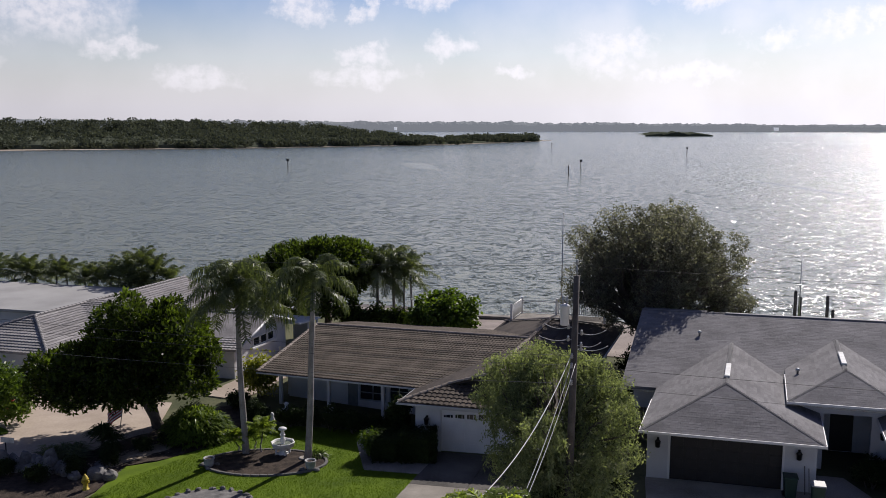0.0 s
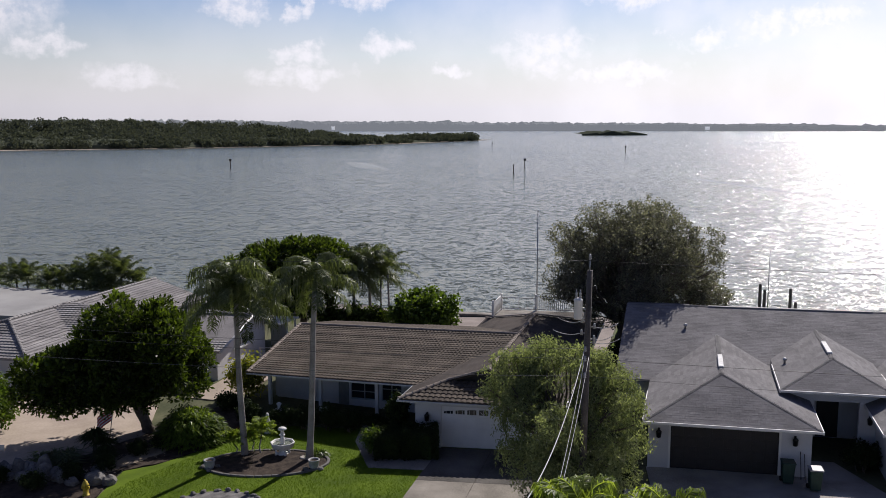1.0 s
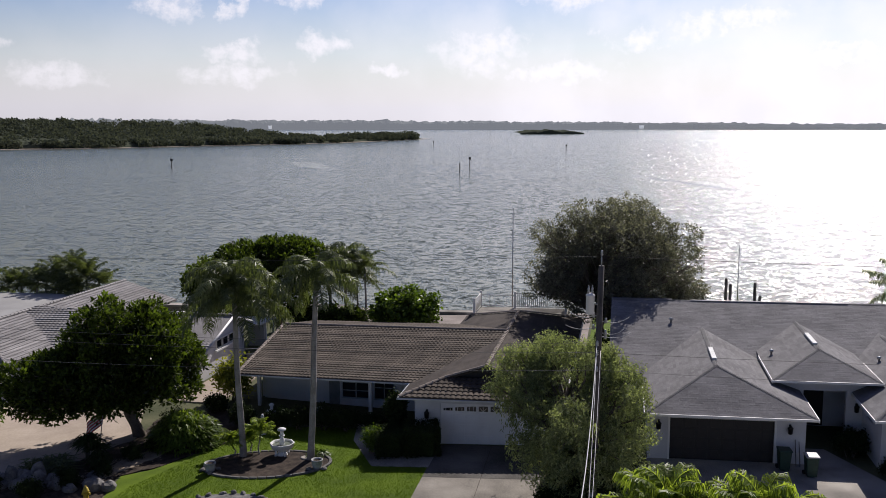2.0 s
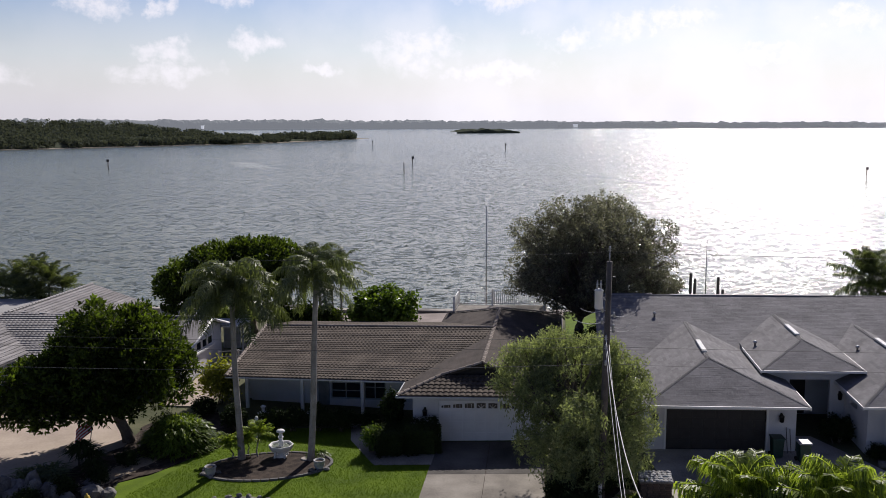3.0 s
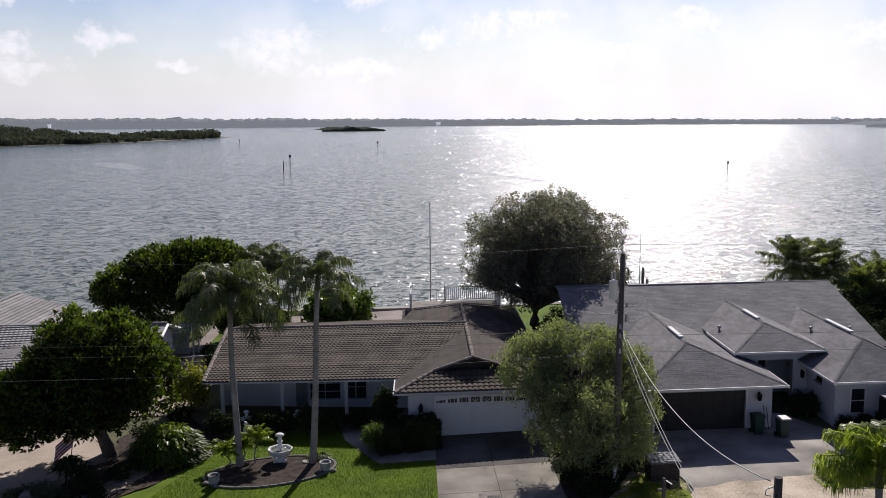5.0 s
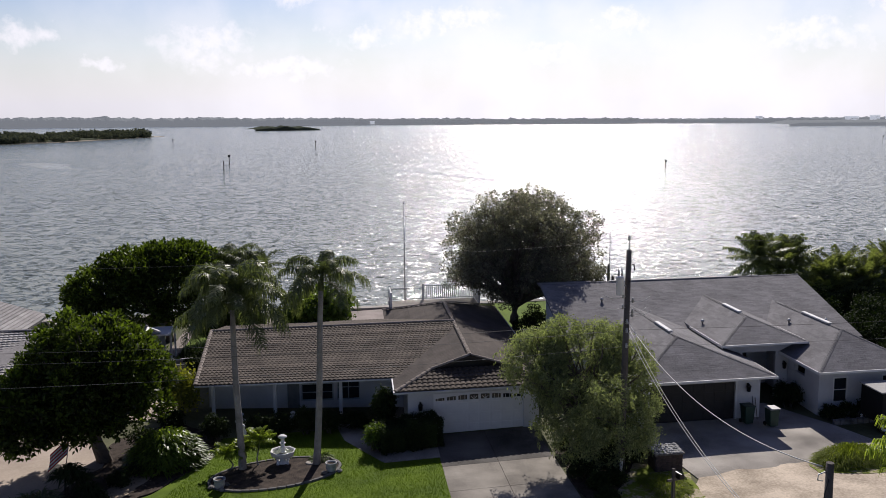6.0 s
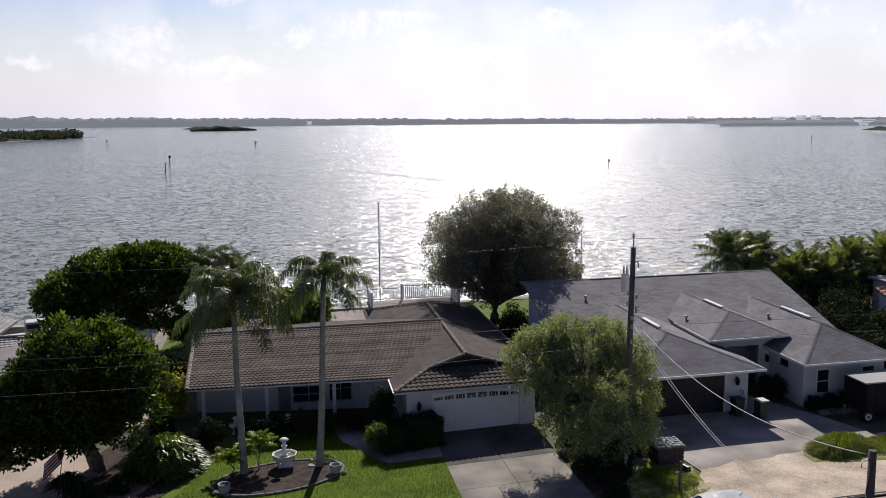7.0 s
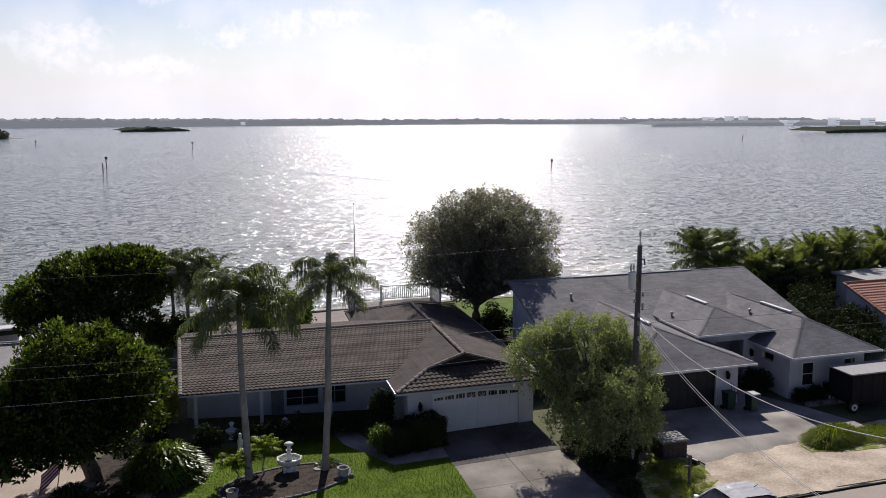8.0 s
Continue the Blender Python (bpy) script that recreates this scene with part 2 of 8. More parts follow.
    l.new(level.outputs["Vector"], unit_n.inputs[0])
    l.new(unit_n.outputs["Vector"], b.inputs["Normal"])
    ramp = n.new("ShaderNodeValToRGB")
    ramp.color_ramp.elements[0].position, ramp.color_ramp.elements[1].position = 0.35, 0.7
    ramp.color_ramp.elements[0].color, ramp.color_ramp.elements[1].color = (0.128, 0.146, 0.112, 1), (0.172, 0.190, 0.150, 1)
    l.new(patch.outputs["Fac"], ramp.inputs["Fac"])
    pale = n.new("ShaderNodeMix")
    pale.data_type = "RGBA"
    l.new(shoal, pale.inputs["Factor"])
    l.new(ramp.outputs["Color"], pale.inputs["A"])
    pale.inputs["B"].default_value = (0.30, 0.32, 0.27, 1)
    l.new(pale.outputs["Result"], b.inputs["Base Color"])
    return m


def glass_material():
    m = bpy.data.materials.new("window_glass")
    m.use_nodes = True
    b = m.node_tree.nodes["Principled BSDF"]
    b.inputs["Base Color"].default_value = (0.02, 0.025, 0.03, 1)
    b.inputs["Roughness"].default_value = 0.05
    return m


MAT = {
    "water": water_material(),
    "glass": glass_material(),
    "lawn": material("lawn_grass", (0.115, 0.178, 0.006), 0.95, (0.055, 0.095, 0.004), 0.7, 14, 0.6, 30, spec=0.2),
    "blade": leaf_material("grass_blades", (0.115, 0.175, 0.007), (0.06, 0.10, 0.005), 0.85, 0.35),
    "earth": material("rough_ground", (0.13, 0.13, 0.07), 0.95, (0.055, 0.065, 0.03), 0.35, 6, 0.6, 12, spec=0.2),
    "mulch": material("mulch", (0.085, 0.064, 0.05), 0.95, (0.02, 0.015, 0.012), 3, 18, 1.0, 25, spec=0.2, dist=0.05),
    "sand": material("sandy_verge", (0.62, 0.525, 0.41), 0.95, (0.29, 0.24, 0.18), 0.55, 9, 0.6, 20, spec=0.15, low=0.52, high=0.9),
    "road": material("road_surface", (0.40, 0.34, 0.28), 0.9, (0.26, 0.23, 0.19), 0.3, 30, 0.3, 80, spec=0.3),
    "concrete": material("drive_concrete", (0.47, 0.435, 0.385), 0.95, (0.13, 0.12, 0.107), 0.28, 26, 0.25, 50, spec=0.12, low=0.56, high=0.92),
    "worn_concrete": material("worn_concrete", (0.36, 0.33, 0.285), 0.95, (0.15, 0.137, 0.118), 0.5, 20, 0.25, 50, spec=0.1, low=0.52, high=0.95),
    # stain tone deepened further by shade put into the colour
    "stain_shade_concrete": material("stained_shaded_concrete", (0.175, 0.163, 0.150), 0.95, (0.04, 0.038, 0.035), 0.35, 18, 0.25, 50, spec=0.1, low=0.55, high=0.95),
    "pavers": material("beige_pavers", (0.48, 0.40, 0.325), 0.9, (0.30, 0.245, 0.195), 0.5, 9, 0.3, 40, spec=0.3, rand=0.25),
    "patio": material("patio_pavers", (0.34, 0.29, 0.26), 0.9, (0.2, 0.17, 0.15), 0.5, 9, 0.3, 40, spec=0.2),
    "stone": material("landscape_stone", (0.21, 0.20, 0.19), 0.9, (0.06, 0.058, 0.056), 2.2, 14, 0.6, 18, dist=0.05),
    "stucco": material("white_stucco", (0.62, 0.62, 0.63), 0.85, (0.50, 0.50, 0.51), 0.8, 25, 0.25, 90),
    "trim": material("white_trim", (0.68, 0.68, 0.67), 0.5, (0.70, 0.70, 0.68), 2, 30, 0.05),
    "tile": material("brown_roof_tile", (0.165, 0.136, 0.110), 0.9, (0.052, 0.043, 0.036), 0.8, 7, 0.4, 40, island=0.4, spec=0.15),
    # darker tile for the wing's side slopes and back hip
    "tile_dark": material("dark_brown_tile", (0.105, 0.088, 0.076), 0.9, (0.05, 0.042, 0.037), 0.9, 9, 0.4, 40, island=0.2, spec=0.12),
    "shingle_cap": material("pale_shingle_cap", (0.36, 0.355, 0.355), 0.95, (0.29, 0.285, 0.285), 0.8, 12, 0.4, 120, spec=0.2),
    "black_panel": material("black_panel", (0.012, 0.012, 0.014), 0.75, (0.008, 0.008, 0.009), 3, 30, 0.05, spec=0.2),
    "pale_stone": material("pale_stone", (0.50, 0.50, 0.49), 0.9, (0.22, 0.22, 0.215), 2.2, 14, 0.5, 18, rand=0.3),
    "tile_cap": material("pale_ridge_tile", (0.36, 0.31, 0.27), 0.9, (0.17, 0.145, 0.12), 2.0, 12, 0.3, 60, rand=0.3, spec=0.15),
    "tile_grey": material("grey_roof_tile", (0.36, 0.34, 0.33), 0.7, (0.17, 0.16, 0.155), 0.7, 8, 0.3, 60, island=0.4),
    "tile_red": material("terracotta_tile", (0.42, 0.14, 0.075), 0.7, (0.25, 0.08, 0.045), 0.7, 8, 0.3, 60, island=0.4),
    "shingle": material("grey_shingle", (0.262, 0.255, 0.258), 0.95, (0.15, 0.145, 0.149), 0.6, 9, 0.5, 120, island=0.3, spec=0.2),
    "old_membrane": material("weathered_membrane_roof", (0.36, 0.355, 0.34), 0.8, (0.25, 0.245, 0.235), 0.3, 8, 0.1),
    "membrane": material("white_membrane_roof", (0.62, 0.62, 0.62), 0.6, (0.45, 0.45, 0.45), 0.3, 8, 0.1),
    "dark_door": material("dark_bronze_door", (0.022, 0.020, 0.021), 0.55, (0.014, 0.013, 0.013), 3, 30, 0.1),
    "grey_door": material("grey_painted_door", (0.20, 0.21, 0.21), 0.5, (0.13, 0.14, 0.14), 3, 30, 0.1),
    "grey_frame": material("grey_window_frame", (0.42, 0.44, 0.44), 0.5, (0.30, 0.32, 0.32), 3, 30, 0.05),
    "white_door": material("white_garage_door", (0.76, 0.76, 0.77), 0.5, (0.68, 0.68, 0.69), 2, 30, 0.05),
    "black_metal": material("black_metal", (0.02, 0.02, 0.022), 0.4, (0.012, 0.012, 0.012), 5, 40, 0.1, metal=0.6),
    "steel": material("galvanised_steel", (0.45, 0.46, 0.47), 0.45, (0.3, 0.3, 0.31), 5, 40, 0.1, metal=0.7),
    "wood_pole": material("weathered_pole_wood", (0.13, 0.115, 0.105), 0.95, (0.06, 0.052, 0.047), 1.5, 20, 0.6, 30),
    "bark": material("tree_bark", (0.17, 0.14, 0.11), 0.95, (0.07, 0.055, 0.045), 2.5, 16, 0.9, 14, dist=0.05),
    "palm_bark": material("palm_trunk_bark", (0.36, 0.335, 0.31), 0.95, (0.20, 0.18, 0.165), 2.0, 18, 0.6, 12, dist=0.04),
    "leaf_dark": leaf_material("broad_leaves", (0.10, 0.143, 0.027), (0.014, 0.022, 0.005), 0.45, 0.42, (2.0, 2.1, 0.7)),
    # oak leaves lightened to stand in for the glare haze before them
    "leaf_oak": leaf_material("dull_leaves", (0.25, 0.24, 0.205), (0.075, 0.073, 0.062), 0.5, 0.48, (1.4, 1.5, 0.9)),
    "leaf_willow": leaf_material("yellow_green_leaves", (0.36, 0.395, 0.215), (0.13, 0.15, 0.08), 0.7, 0.46, (1.35, 1.45, 0.7)),
    "leaf_sea": leaf_material("bright_round_leaves", (0.12, 0.17, 0.03), (0.05, 0.085, 0.015), 0.4, 0.4),
    "frond": leaf_material("palm_fronds", (0.175, 0.20, 0.115), (0.065, 0.082, 0.042), 0.42, 0.38),
    "frond_bright": leaf_material("bright_palm_fronds", (0.235, 0.26, 0.135), (0.075, 0.09, 0.045), 0.4, 0.52),
    "frond_lime": leaf_material("lime_palm_fronds", (0.38, 0.46, 0.11), (0.10, 0.14, 0.03), 0.38, 0.58, (1.5, 1.55, 0.55)),
    "hedge_leaf": leaf_material("hedge_leaves", (0.034, 0.052, 0.013), (0.010, 0.018, 0.004), 0.85, 0.15),
    "litter": material("dry_leaf_litter", (0.40, 0.33, 0.24), 0.95, (0.10, 0.08, 0.06), 5.0, 25, 0.5, 30, spec=0.1, low=0.4, high=0.7),
    "patchy": material("patchy_grass", (0.15, 0.19, 0.02), 0.95, (0.40, 0.34, 0.24), 1.3, 7, 0.6, 25, spec=0.15, low=0.64, high=0.78),
    "leaf_strap": leaf_material("strap_leaves", (0.20, 0.27, 0.06), (0.05, 0.08, 0.015), 0.35, 0.5, (2.0, 2.0, 0.6)),
    "leaf_croton": leaf_material("yellow_shrub_leaves", (0.36, 0.36, 0.07), (0.12, 0.14, 0.03), 0.45, 0.5, (1.5, 1.5, 0.5)),
    "leaf_verge": leaf_material("verge_blades", (0.26, 0.30, 0.05), (0.14, 0.17, 0.03), 0.8, 0.45),
    # far woods' green lifted paler to imitate haze over the water
    "wood_far": leaf_material("hazed_far_foliage", (0.125, 0.138, 0.10), (0.07, 0.08, 0.058), 0.95, 0.2, (1.3, 1.3, 0.9)),
    "wood_horizon": leaf_material("haze_glow_foliage", (0.15, 0.16, 0.155), (0.05, 0.056, 0.054), 0.9, 0.05),
    "tower": material("haze_glow_concrete", (0.78, 0.78, 0.78), 0.9, (0.7, 0.7, 0.7), 0.05, 1, 0),
    "dull_cable": material("dull_cable", (0.16, 0.16, 0.16), 0.7, (0.1, 0.1, 0.1), 3, 20, 0),
    "cable": material("grey_cable", (0.55, 0.55, 0.54), 0.6, (0.35, 0.35, 0.35), 3, 20, 0),
    "black_cable": material("black_cable", (0.03, 0.03, 0.03), 0.6, (0.02, 0.02, 0.02), 3, 20, 0),
    "plaster": material("white_cast_stone", (0.74, 0.74, 0.73), 0.75, (0.55, 0.55, 0.53), 3, 20, 0.2, 40),
}


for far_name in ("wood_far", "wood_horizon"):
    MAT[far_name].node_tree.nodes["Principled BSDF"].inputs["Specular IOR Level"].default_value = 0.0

# plain far-shore backdrop: kilometres of bright air painted in as emission and paler base
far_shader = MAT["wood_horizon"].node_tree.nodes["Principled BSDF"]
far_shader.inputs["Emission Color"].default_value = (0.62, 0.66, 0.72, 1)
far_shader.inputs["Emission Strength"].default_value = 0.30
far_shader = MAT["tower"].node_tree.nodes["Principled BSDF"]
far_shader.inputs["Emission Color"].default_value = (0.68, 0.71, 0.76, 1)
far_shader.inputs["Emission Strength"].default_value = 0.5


# ---- building helpers ----
U, V = Vector((0.9736, -0.2284, 0)), Vector((0.30, 0.954, 0))
MUV = Matrix(((U.x, V.x, 0, 0), (U.y, V.y, 0, 0), (0, 0, 1, 0), (0, 0, 0, 1)))
WATER_Z = -1.0


def ground_z(x):
    return max(-0.75, min(0.0, 0.026 * (x - 11.6)))


def at(u, v, z=0.0):
    """A place in the street's own axes (u along the street, v towards the bay), z above the ground there."""
    p = U * u + V * v
    return Vector((p.x, p.y, ground_z(p.x) + z))


def finish(name, bm, mat, street=True):
    if street:
        bm.transform(MUV)
    bmesh.ops.recalc_face_normals(bm, faces=bm.faces)
    me = bpy.data.meshes.new(name)
    bm.to_mesh(me)
    bm.free()
    me.materials.append(mat)
    return me


def part(name, bm, mat, parent=None, label="", street=True):
    ob = new(name, finish(name, bm, mat, street) if isinstance(bm, bmesh.types.BMesh) else bm)
    if parent is not None:
        ob.parent = parent
        ob.matrix_parent_inverse = world_of(parent).inverted()
    return tagged(ob, label)


def world_of(ob):
    m = ob.matrix_basis.copy()
    while ob.parent is not None:
        m = ob.parent.matrix_basis @ ob.matrix_parent_inverse @ m
        ob = ob.parent
    return m


def thing(name, place, label, category, group="", kind=""):
    e = new(name)
    e.empty_display_size = 0.3
    e.location = place
    return tagged(e, label, category, group, kind)


def box(bm, x0, x1, y0, y1, z0, z1, bev=0.0):
    made = bmesh.ops.create_cube(bm, size=1.0)["verts"]
    bmesh.ops.transform(bm, matrix=Matrix.Translation(((x0 + x1) / 2, (y0 + y1) / 2, (z0 + z1) / 2)) @ Matrix.Diagonal((abs(x1 - x0), abs(y1 - y0), abs(z1 - z0), 1)), verts=made)
    if bev:
        edges = list({e for v in made for e in v.link_edges})
        bmesh.ops.bevel(bm, geom=edges, offset=bev, segments=2, affect="EDGES", profile=0.5)
    return bm


def boxed(x0, x1, y0, y1, z0, z1, bev=0.0):
    return box(bmesh.new(), x0, x1, y0, y1, z0, z1, bev)


def tube(bm, pts, radii, seg=8, cap=True):
    """A tapered tube along pts."""
    pts = [Vector(p) for p in pts]
    rings = []
    for i, p in enumerate(pts):
        d = (pts[min(i + 1, len(pts) - 1)] - pts[max(i - 1, 0)]).normalized()
        a = d.cross(Vector((0.13, 0.21, 1.0)))
        if a.length < 0.05:
            a = d.cross(Vector((1, 0, 0)))
        a.normalize()
        b = d.cross(a)
        rings.append([bm.verts.new(p + (a * math.cos(k * math.tau / seg) + b * math.sin(k * math.tau / seg)) * radii[i]) for k in range(seg)])
    for r0, r1 in zip(rings, rings[1:]):
        for k in range(seg):
            f = bm.faces.new((r0[k], r0[(k + 1) % seg], r1[(k + 1) % seg], r1[k]))
            f.smooth = True
    if cap:
        bm.faces.new(rings[0][::-1])
        bm.faces.new(rings[-1])
    return bm


def lathe(bm, profile, seg=20, centre=(0, 0, 0)):
    """A turned solid: profile of (radius, height)."""
    c = Vector(centre)
    rings = [[bm.verts.new(c + Vector((r * math.cos(k * math.tau / seg), r * math.sin(k * math.tau / seg), h))) for k in range(seg)] for r, h in profile]
    for r0, r1 in zip(rings, rings[1:]):
        for k in range(seg):
            bm.faces.new((r0[k], r0[(k + 1) % seg], r1[(k + 1) % seg], r1[k])).smooth = True
    bm.faces.new(rings[0][::-1])
    bm.faces.new(rings[-1])
    return bm


def slab(poly, z0, z1, cuts=1):
    """A slab over a polygon of (u, v), from z0 to z1 above the ground, cut finely enough to follow it."""
    bm = bmesh.new()
    bm.faces.new([bm.verts.new((u, v, 0)) for u, v in poly])
    us = [p[0] for p in poly]
    step = 1.0 if max(us) - min(us) < 60 else 4.0
    k = math.ceil(min(us) / step) * step
    while k < max(us):
        if -60 < k < 60:
            bmesh.ops.bisect_plane(bm, geom=bm.verts[:] + bm.edges[:] + bm.faces[:], plane_co=(k, 0, 0), plane_no=(1, 0, 0))
        k += step
    rim = [e for e in bm.edges if e.is_boundary]
    for q in bm.verts:
        q.co.z = at(q.co.x, q.co.y).z + z1
    low = bmesh.ops.extrude_edge_only(bm, edges=rim)["geom"]
    for q in low:
        if isinstance(q, bmesh.types.BMVert):
            q.co.z += z0 - z1
    return bm


def wall_pieces(bm, axis, a0, a1, b0, b1, z0, z1, openings=()):
    """A wall from a0 to a1 along u (axis 'u') or v, between b0 and b1 across, in one piece, with openings (a0, a1, z0, z1) through it."""
    cuts_a = sorted({a0, a1, *(min(a1, max(a0, x)) for o in openings for x in o[:2])})
    cuts_z = sorted({z0, z1, *(min(z1, max(z0, x)) for o in openings for x in o[2:])})
    made = {}

    def vert(i, j, side):
        if (i, j, side) not in made:
            a, b, z = cuts_a[i], (b0, b1)[side], cuts_z[j]
            made[i, j, side] = bm.verts.new((a, b, z) if axis == "u" else (b, a, z))
        return made[i, j, side]

    def solid(i, j):
        if not (0 <= i < len(cuts_a) - 1 and 0 <= j < len(cuts_z) - 1):
            return False
        a, z = (cuts_a[i] + cuts_a[i + 1]) / 2, (cuts_z[j] + cuts_z[j + 1]) / 2
        return not any(o[0] < a < o[1] and o[2] < z < o[3] for o in openings)
    for i in range(len(cuts_a) - 1):
        for j in range(len(cuts_z) - 1):
            if not solid(i, j):
                continue
            for side in (0, 1):
                bm.faces.new([vert(i + p, j + q, side) for p, q in ((0, 0), (1, 0), (1, 1), (0, 1))])
            for di, dj, ends in ((-1, 0, ((0, 0), (0, 1))), (1, 0, ((1, 0), (1, 1))), (0, -1, ((0, 0), (1, 0))), (0, 1, ((0, 1), (1, 1)))):
                if not solid(i + di, j + dj):
                    (p, q), (p2, q2) = ends
                    bm.faces.new((vert(i + p, j + q, 0), vert(i + p2, j + q2, 0), vert(i + p2, j + q2, 1), vert(i + p, j + q, 1)))
    return bm


def interval(poly, t):
    """The stretch of a convex polygon of (s, t) at height t."""
    hits = []
    for (s0, t0), (s1, t1) in zip(poly, poly[1:] + poly[:1]):
        if (t0 - t) * (t1 - t) <= 0 and abs(t1 - t0) > 1e-9:
            hits.append(s0 + (s1 - s0) * (t - t0) / (t1 - t0))
    return (min(hits), max(hits)) if len(hits) >= 2 else None


def roof_slope(points, mat, parent, course=0.30, pitch=0.27, wave=0.03, step=0.05, deck=0.10, name="roof_slope", tab=0.0):
    """One roof plane (first edge is the eave) as a deck with real courses of tiles (wave > 0) or shingles on it."""
    p = [Vector(q) for q in points]
    e = (p[1] - p[0]).normalized()
    nrm = Vector((0, 0, 0))
    for a, b in zip(p, p[1:] + p[:1]):
        nrm += a.cross(b)
    nrm.normalize()
    if nrm.z < 0:
        nrm = -nrm
    up = nrm.cross(e)
    if (p[2] - p[0]).dot(up) < 0:
        up = -up
    flat = [((q - p[0]).dot(e), (q - p[0]).dot(up)) for q in p]
    bm = bmesh.new()
    top = [bm.verts.new(q) for q in p]
    low = [bm.verts.new(q - Vector((0, 0, deck))) for q in p]
    bm.faces.new(top)
    bm.faces.new(low[::-1])
    for k in range(len(p)):
        bm.faces.new((low[k], low[(k + 1) % len(p)], top[(k + 1) % len(p)], top[k]))
    deck_ob = part(name, bm, mat, parent)
    height = max(t for _, t in flat)
    verts, faces = [], []
    rng = random.Random(int(abs(p[0].x * 91 + p[0].y * 17)) + 3)
    for k in range(int(height / course) + 1):
        t0, t1 = k * course, min((k + 1) * course, height)
        span = interval(flat, min((t0 + t1) / 2, height - 1e-3))
        if span is None or span[1] - span[0] < 0.05 or t1 - t0 < 0.02:
            continue
        s0, s1 = span
        if wave:
            n = max(2, int((s1 - s0) / pitch * 6))
            jog = rng.uniform(-0.01, 0.01)
            base = len(verts)
            for i in range(n + 1):
                s = s0 + (s1 - s0) * i / n
                h = abs(math.sin(math.pi * s / pitch)) ** 0.7 * wave
                for t, lift in ((t0, 0.004), (t0, step + h + jog), (t1, h * 0.9 + 0.006)):
                    verts.append(p[0] + e * s + up * t + nrm * lift)
            for i in range(n):
                a, b = base + 3 * i, base + 3 * i + 3
                faces += [(a, b, b + 1, a + 1), (a + 1, b + 1, b + 2, a + 2)]
        else:
            s = s0 - rng.uniform(0, tab)
            while s < s1:
                q0, q1 = max(s0, s), min(s1, s + tab * rng.choice((0.6, 1.0, 1.0, 1.5)))
                if q1 - q0 > 0.02:
                    h = step * rng.uniform(0.7, 1.3)
                    base = len(verts)
                    for a, t, lift in ((q0, t0, 0.002), (q1, t0, 0.002), (q0, t0, h), (q1, t0, h), (q0, t1, 0.004), (q1, t1, 0.004)):
                        verts.append(p[0] + e * a + up * t + nrm * lift)
                    faces += [(base, base + 1, base + 3, base + 2), (base + 2, base + 3, base + 5, base + 4)]
                s = max(q1, s + 0.05)
    me = bpy.data.meshes.new("tiles" if wave else "shingles")
    me.from_pydata([MUV @ q for q in verts], [], faces)
    me.materials.append(mat)
    ob = part("tiles" if wave else "shingles", me, mat, deck_ob)
    tagged(ob, kind="stuff")
    return deck_ob


CAPS = {}


def cap_row(a, b, mat, parent, radius=0.12, length=0.38, name="ridge_cap"):
    """Overlapping half-round caps along a ridge or hip from a to b, each its own piece."""
    a, b = MUV @ Vector(a), MUV @ Vector(b)
    d = b - a
    n = max(1, int(d.length / length))
    key = (mat.name, radius)
    if key not in CAPS:
        bm = bmesh.new()
        rings = []
        for x, r in ((0.0, radius * 1.14), (length * 1.12, radius * 0.88)):
            rings.append([bm.verts.new((x, r * math.cos(w), r * 0.75 * math.sin(w))) for w in [math.pi * j / 6 for j in range(7)]])
        for j in range(6):
            bm.faces.new((rings[0][j], rings[0][j + 1], rings[1][j + 1], rings[1][j]))
        bm.faces.new(rings[0])
        CAPS[key] = finish(name, bm, mat, False)
    x = d.normalized()
    y = Vector((0, 0, 1)).cross(x).normalized()
    z = x.cross(y)
    turn = Matrix((x, y, z)).transposed().to_4x4()
    for k in range(n):
        ob = new(name, CAPS[key])
        ob.parent = parent
        ob.matrix_parent_inverse = parent.matrix_basis.inverted()
        ob.matrix_basis = Matrix.Translation(a + d * (k / n)) @ turn


def ridge_strip(a, b, mat, parent, radius=0.12, fall=0.32):
    """A folded strip of shingle over a ridge or hip."""
    a, b = MUV @ Vector(a), MUV @ Vector(b)
    d = (b - a).normalized()
    y = Vector((0, 0, 1)).cross(d).normalized()
    bm = bmesh.new()
    rows = [[bm.verts.new(p + y * (radius * s) + Vector((0, 0, -abs(s) * radius * fall + 0.012))) for s in (-1, 0, 1)] for p in (a, b)]
    for k in range(2):
        bm.faces.new((rows[0][k], rows[0][k + 1], rows[1][k + 1], rows[1][k]))
    bmesh.ops.solidify(bm, geom=bm.faces[:], thickness=0.008)
    return part("ridge_strip", bm, mat, parent, street=False)


def quads_mesh(name, verts, mat):
    """A mesh of loose quads from an (n, 4, 3) array."""
    n = len(verts)
    me = bpy.data.meshes.new(name)
    me.vertices.add(n * 4)
    me.vertices.foreach_set("co", verts.astype(np.float32).ravel())
    me.loops.add(n * 4)
    me.loops.foreach_set("vertex_index", np.arange(n * 4, dtype=np.int32))
    me.polygons.add(n)
    me.polygons.foreach_set("loop_start", np.arange(0, n * 4, 4, dtype=np.int32))
    me.update(calc_edges=True)
    me.materials.append(mat)
    return me


def unit(a):
    return a / np.maximum(np.linalg.norm(a, axis=-1, keepdims=True), 1e-9)


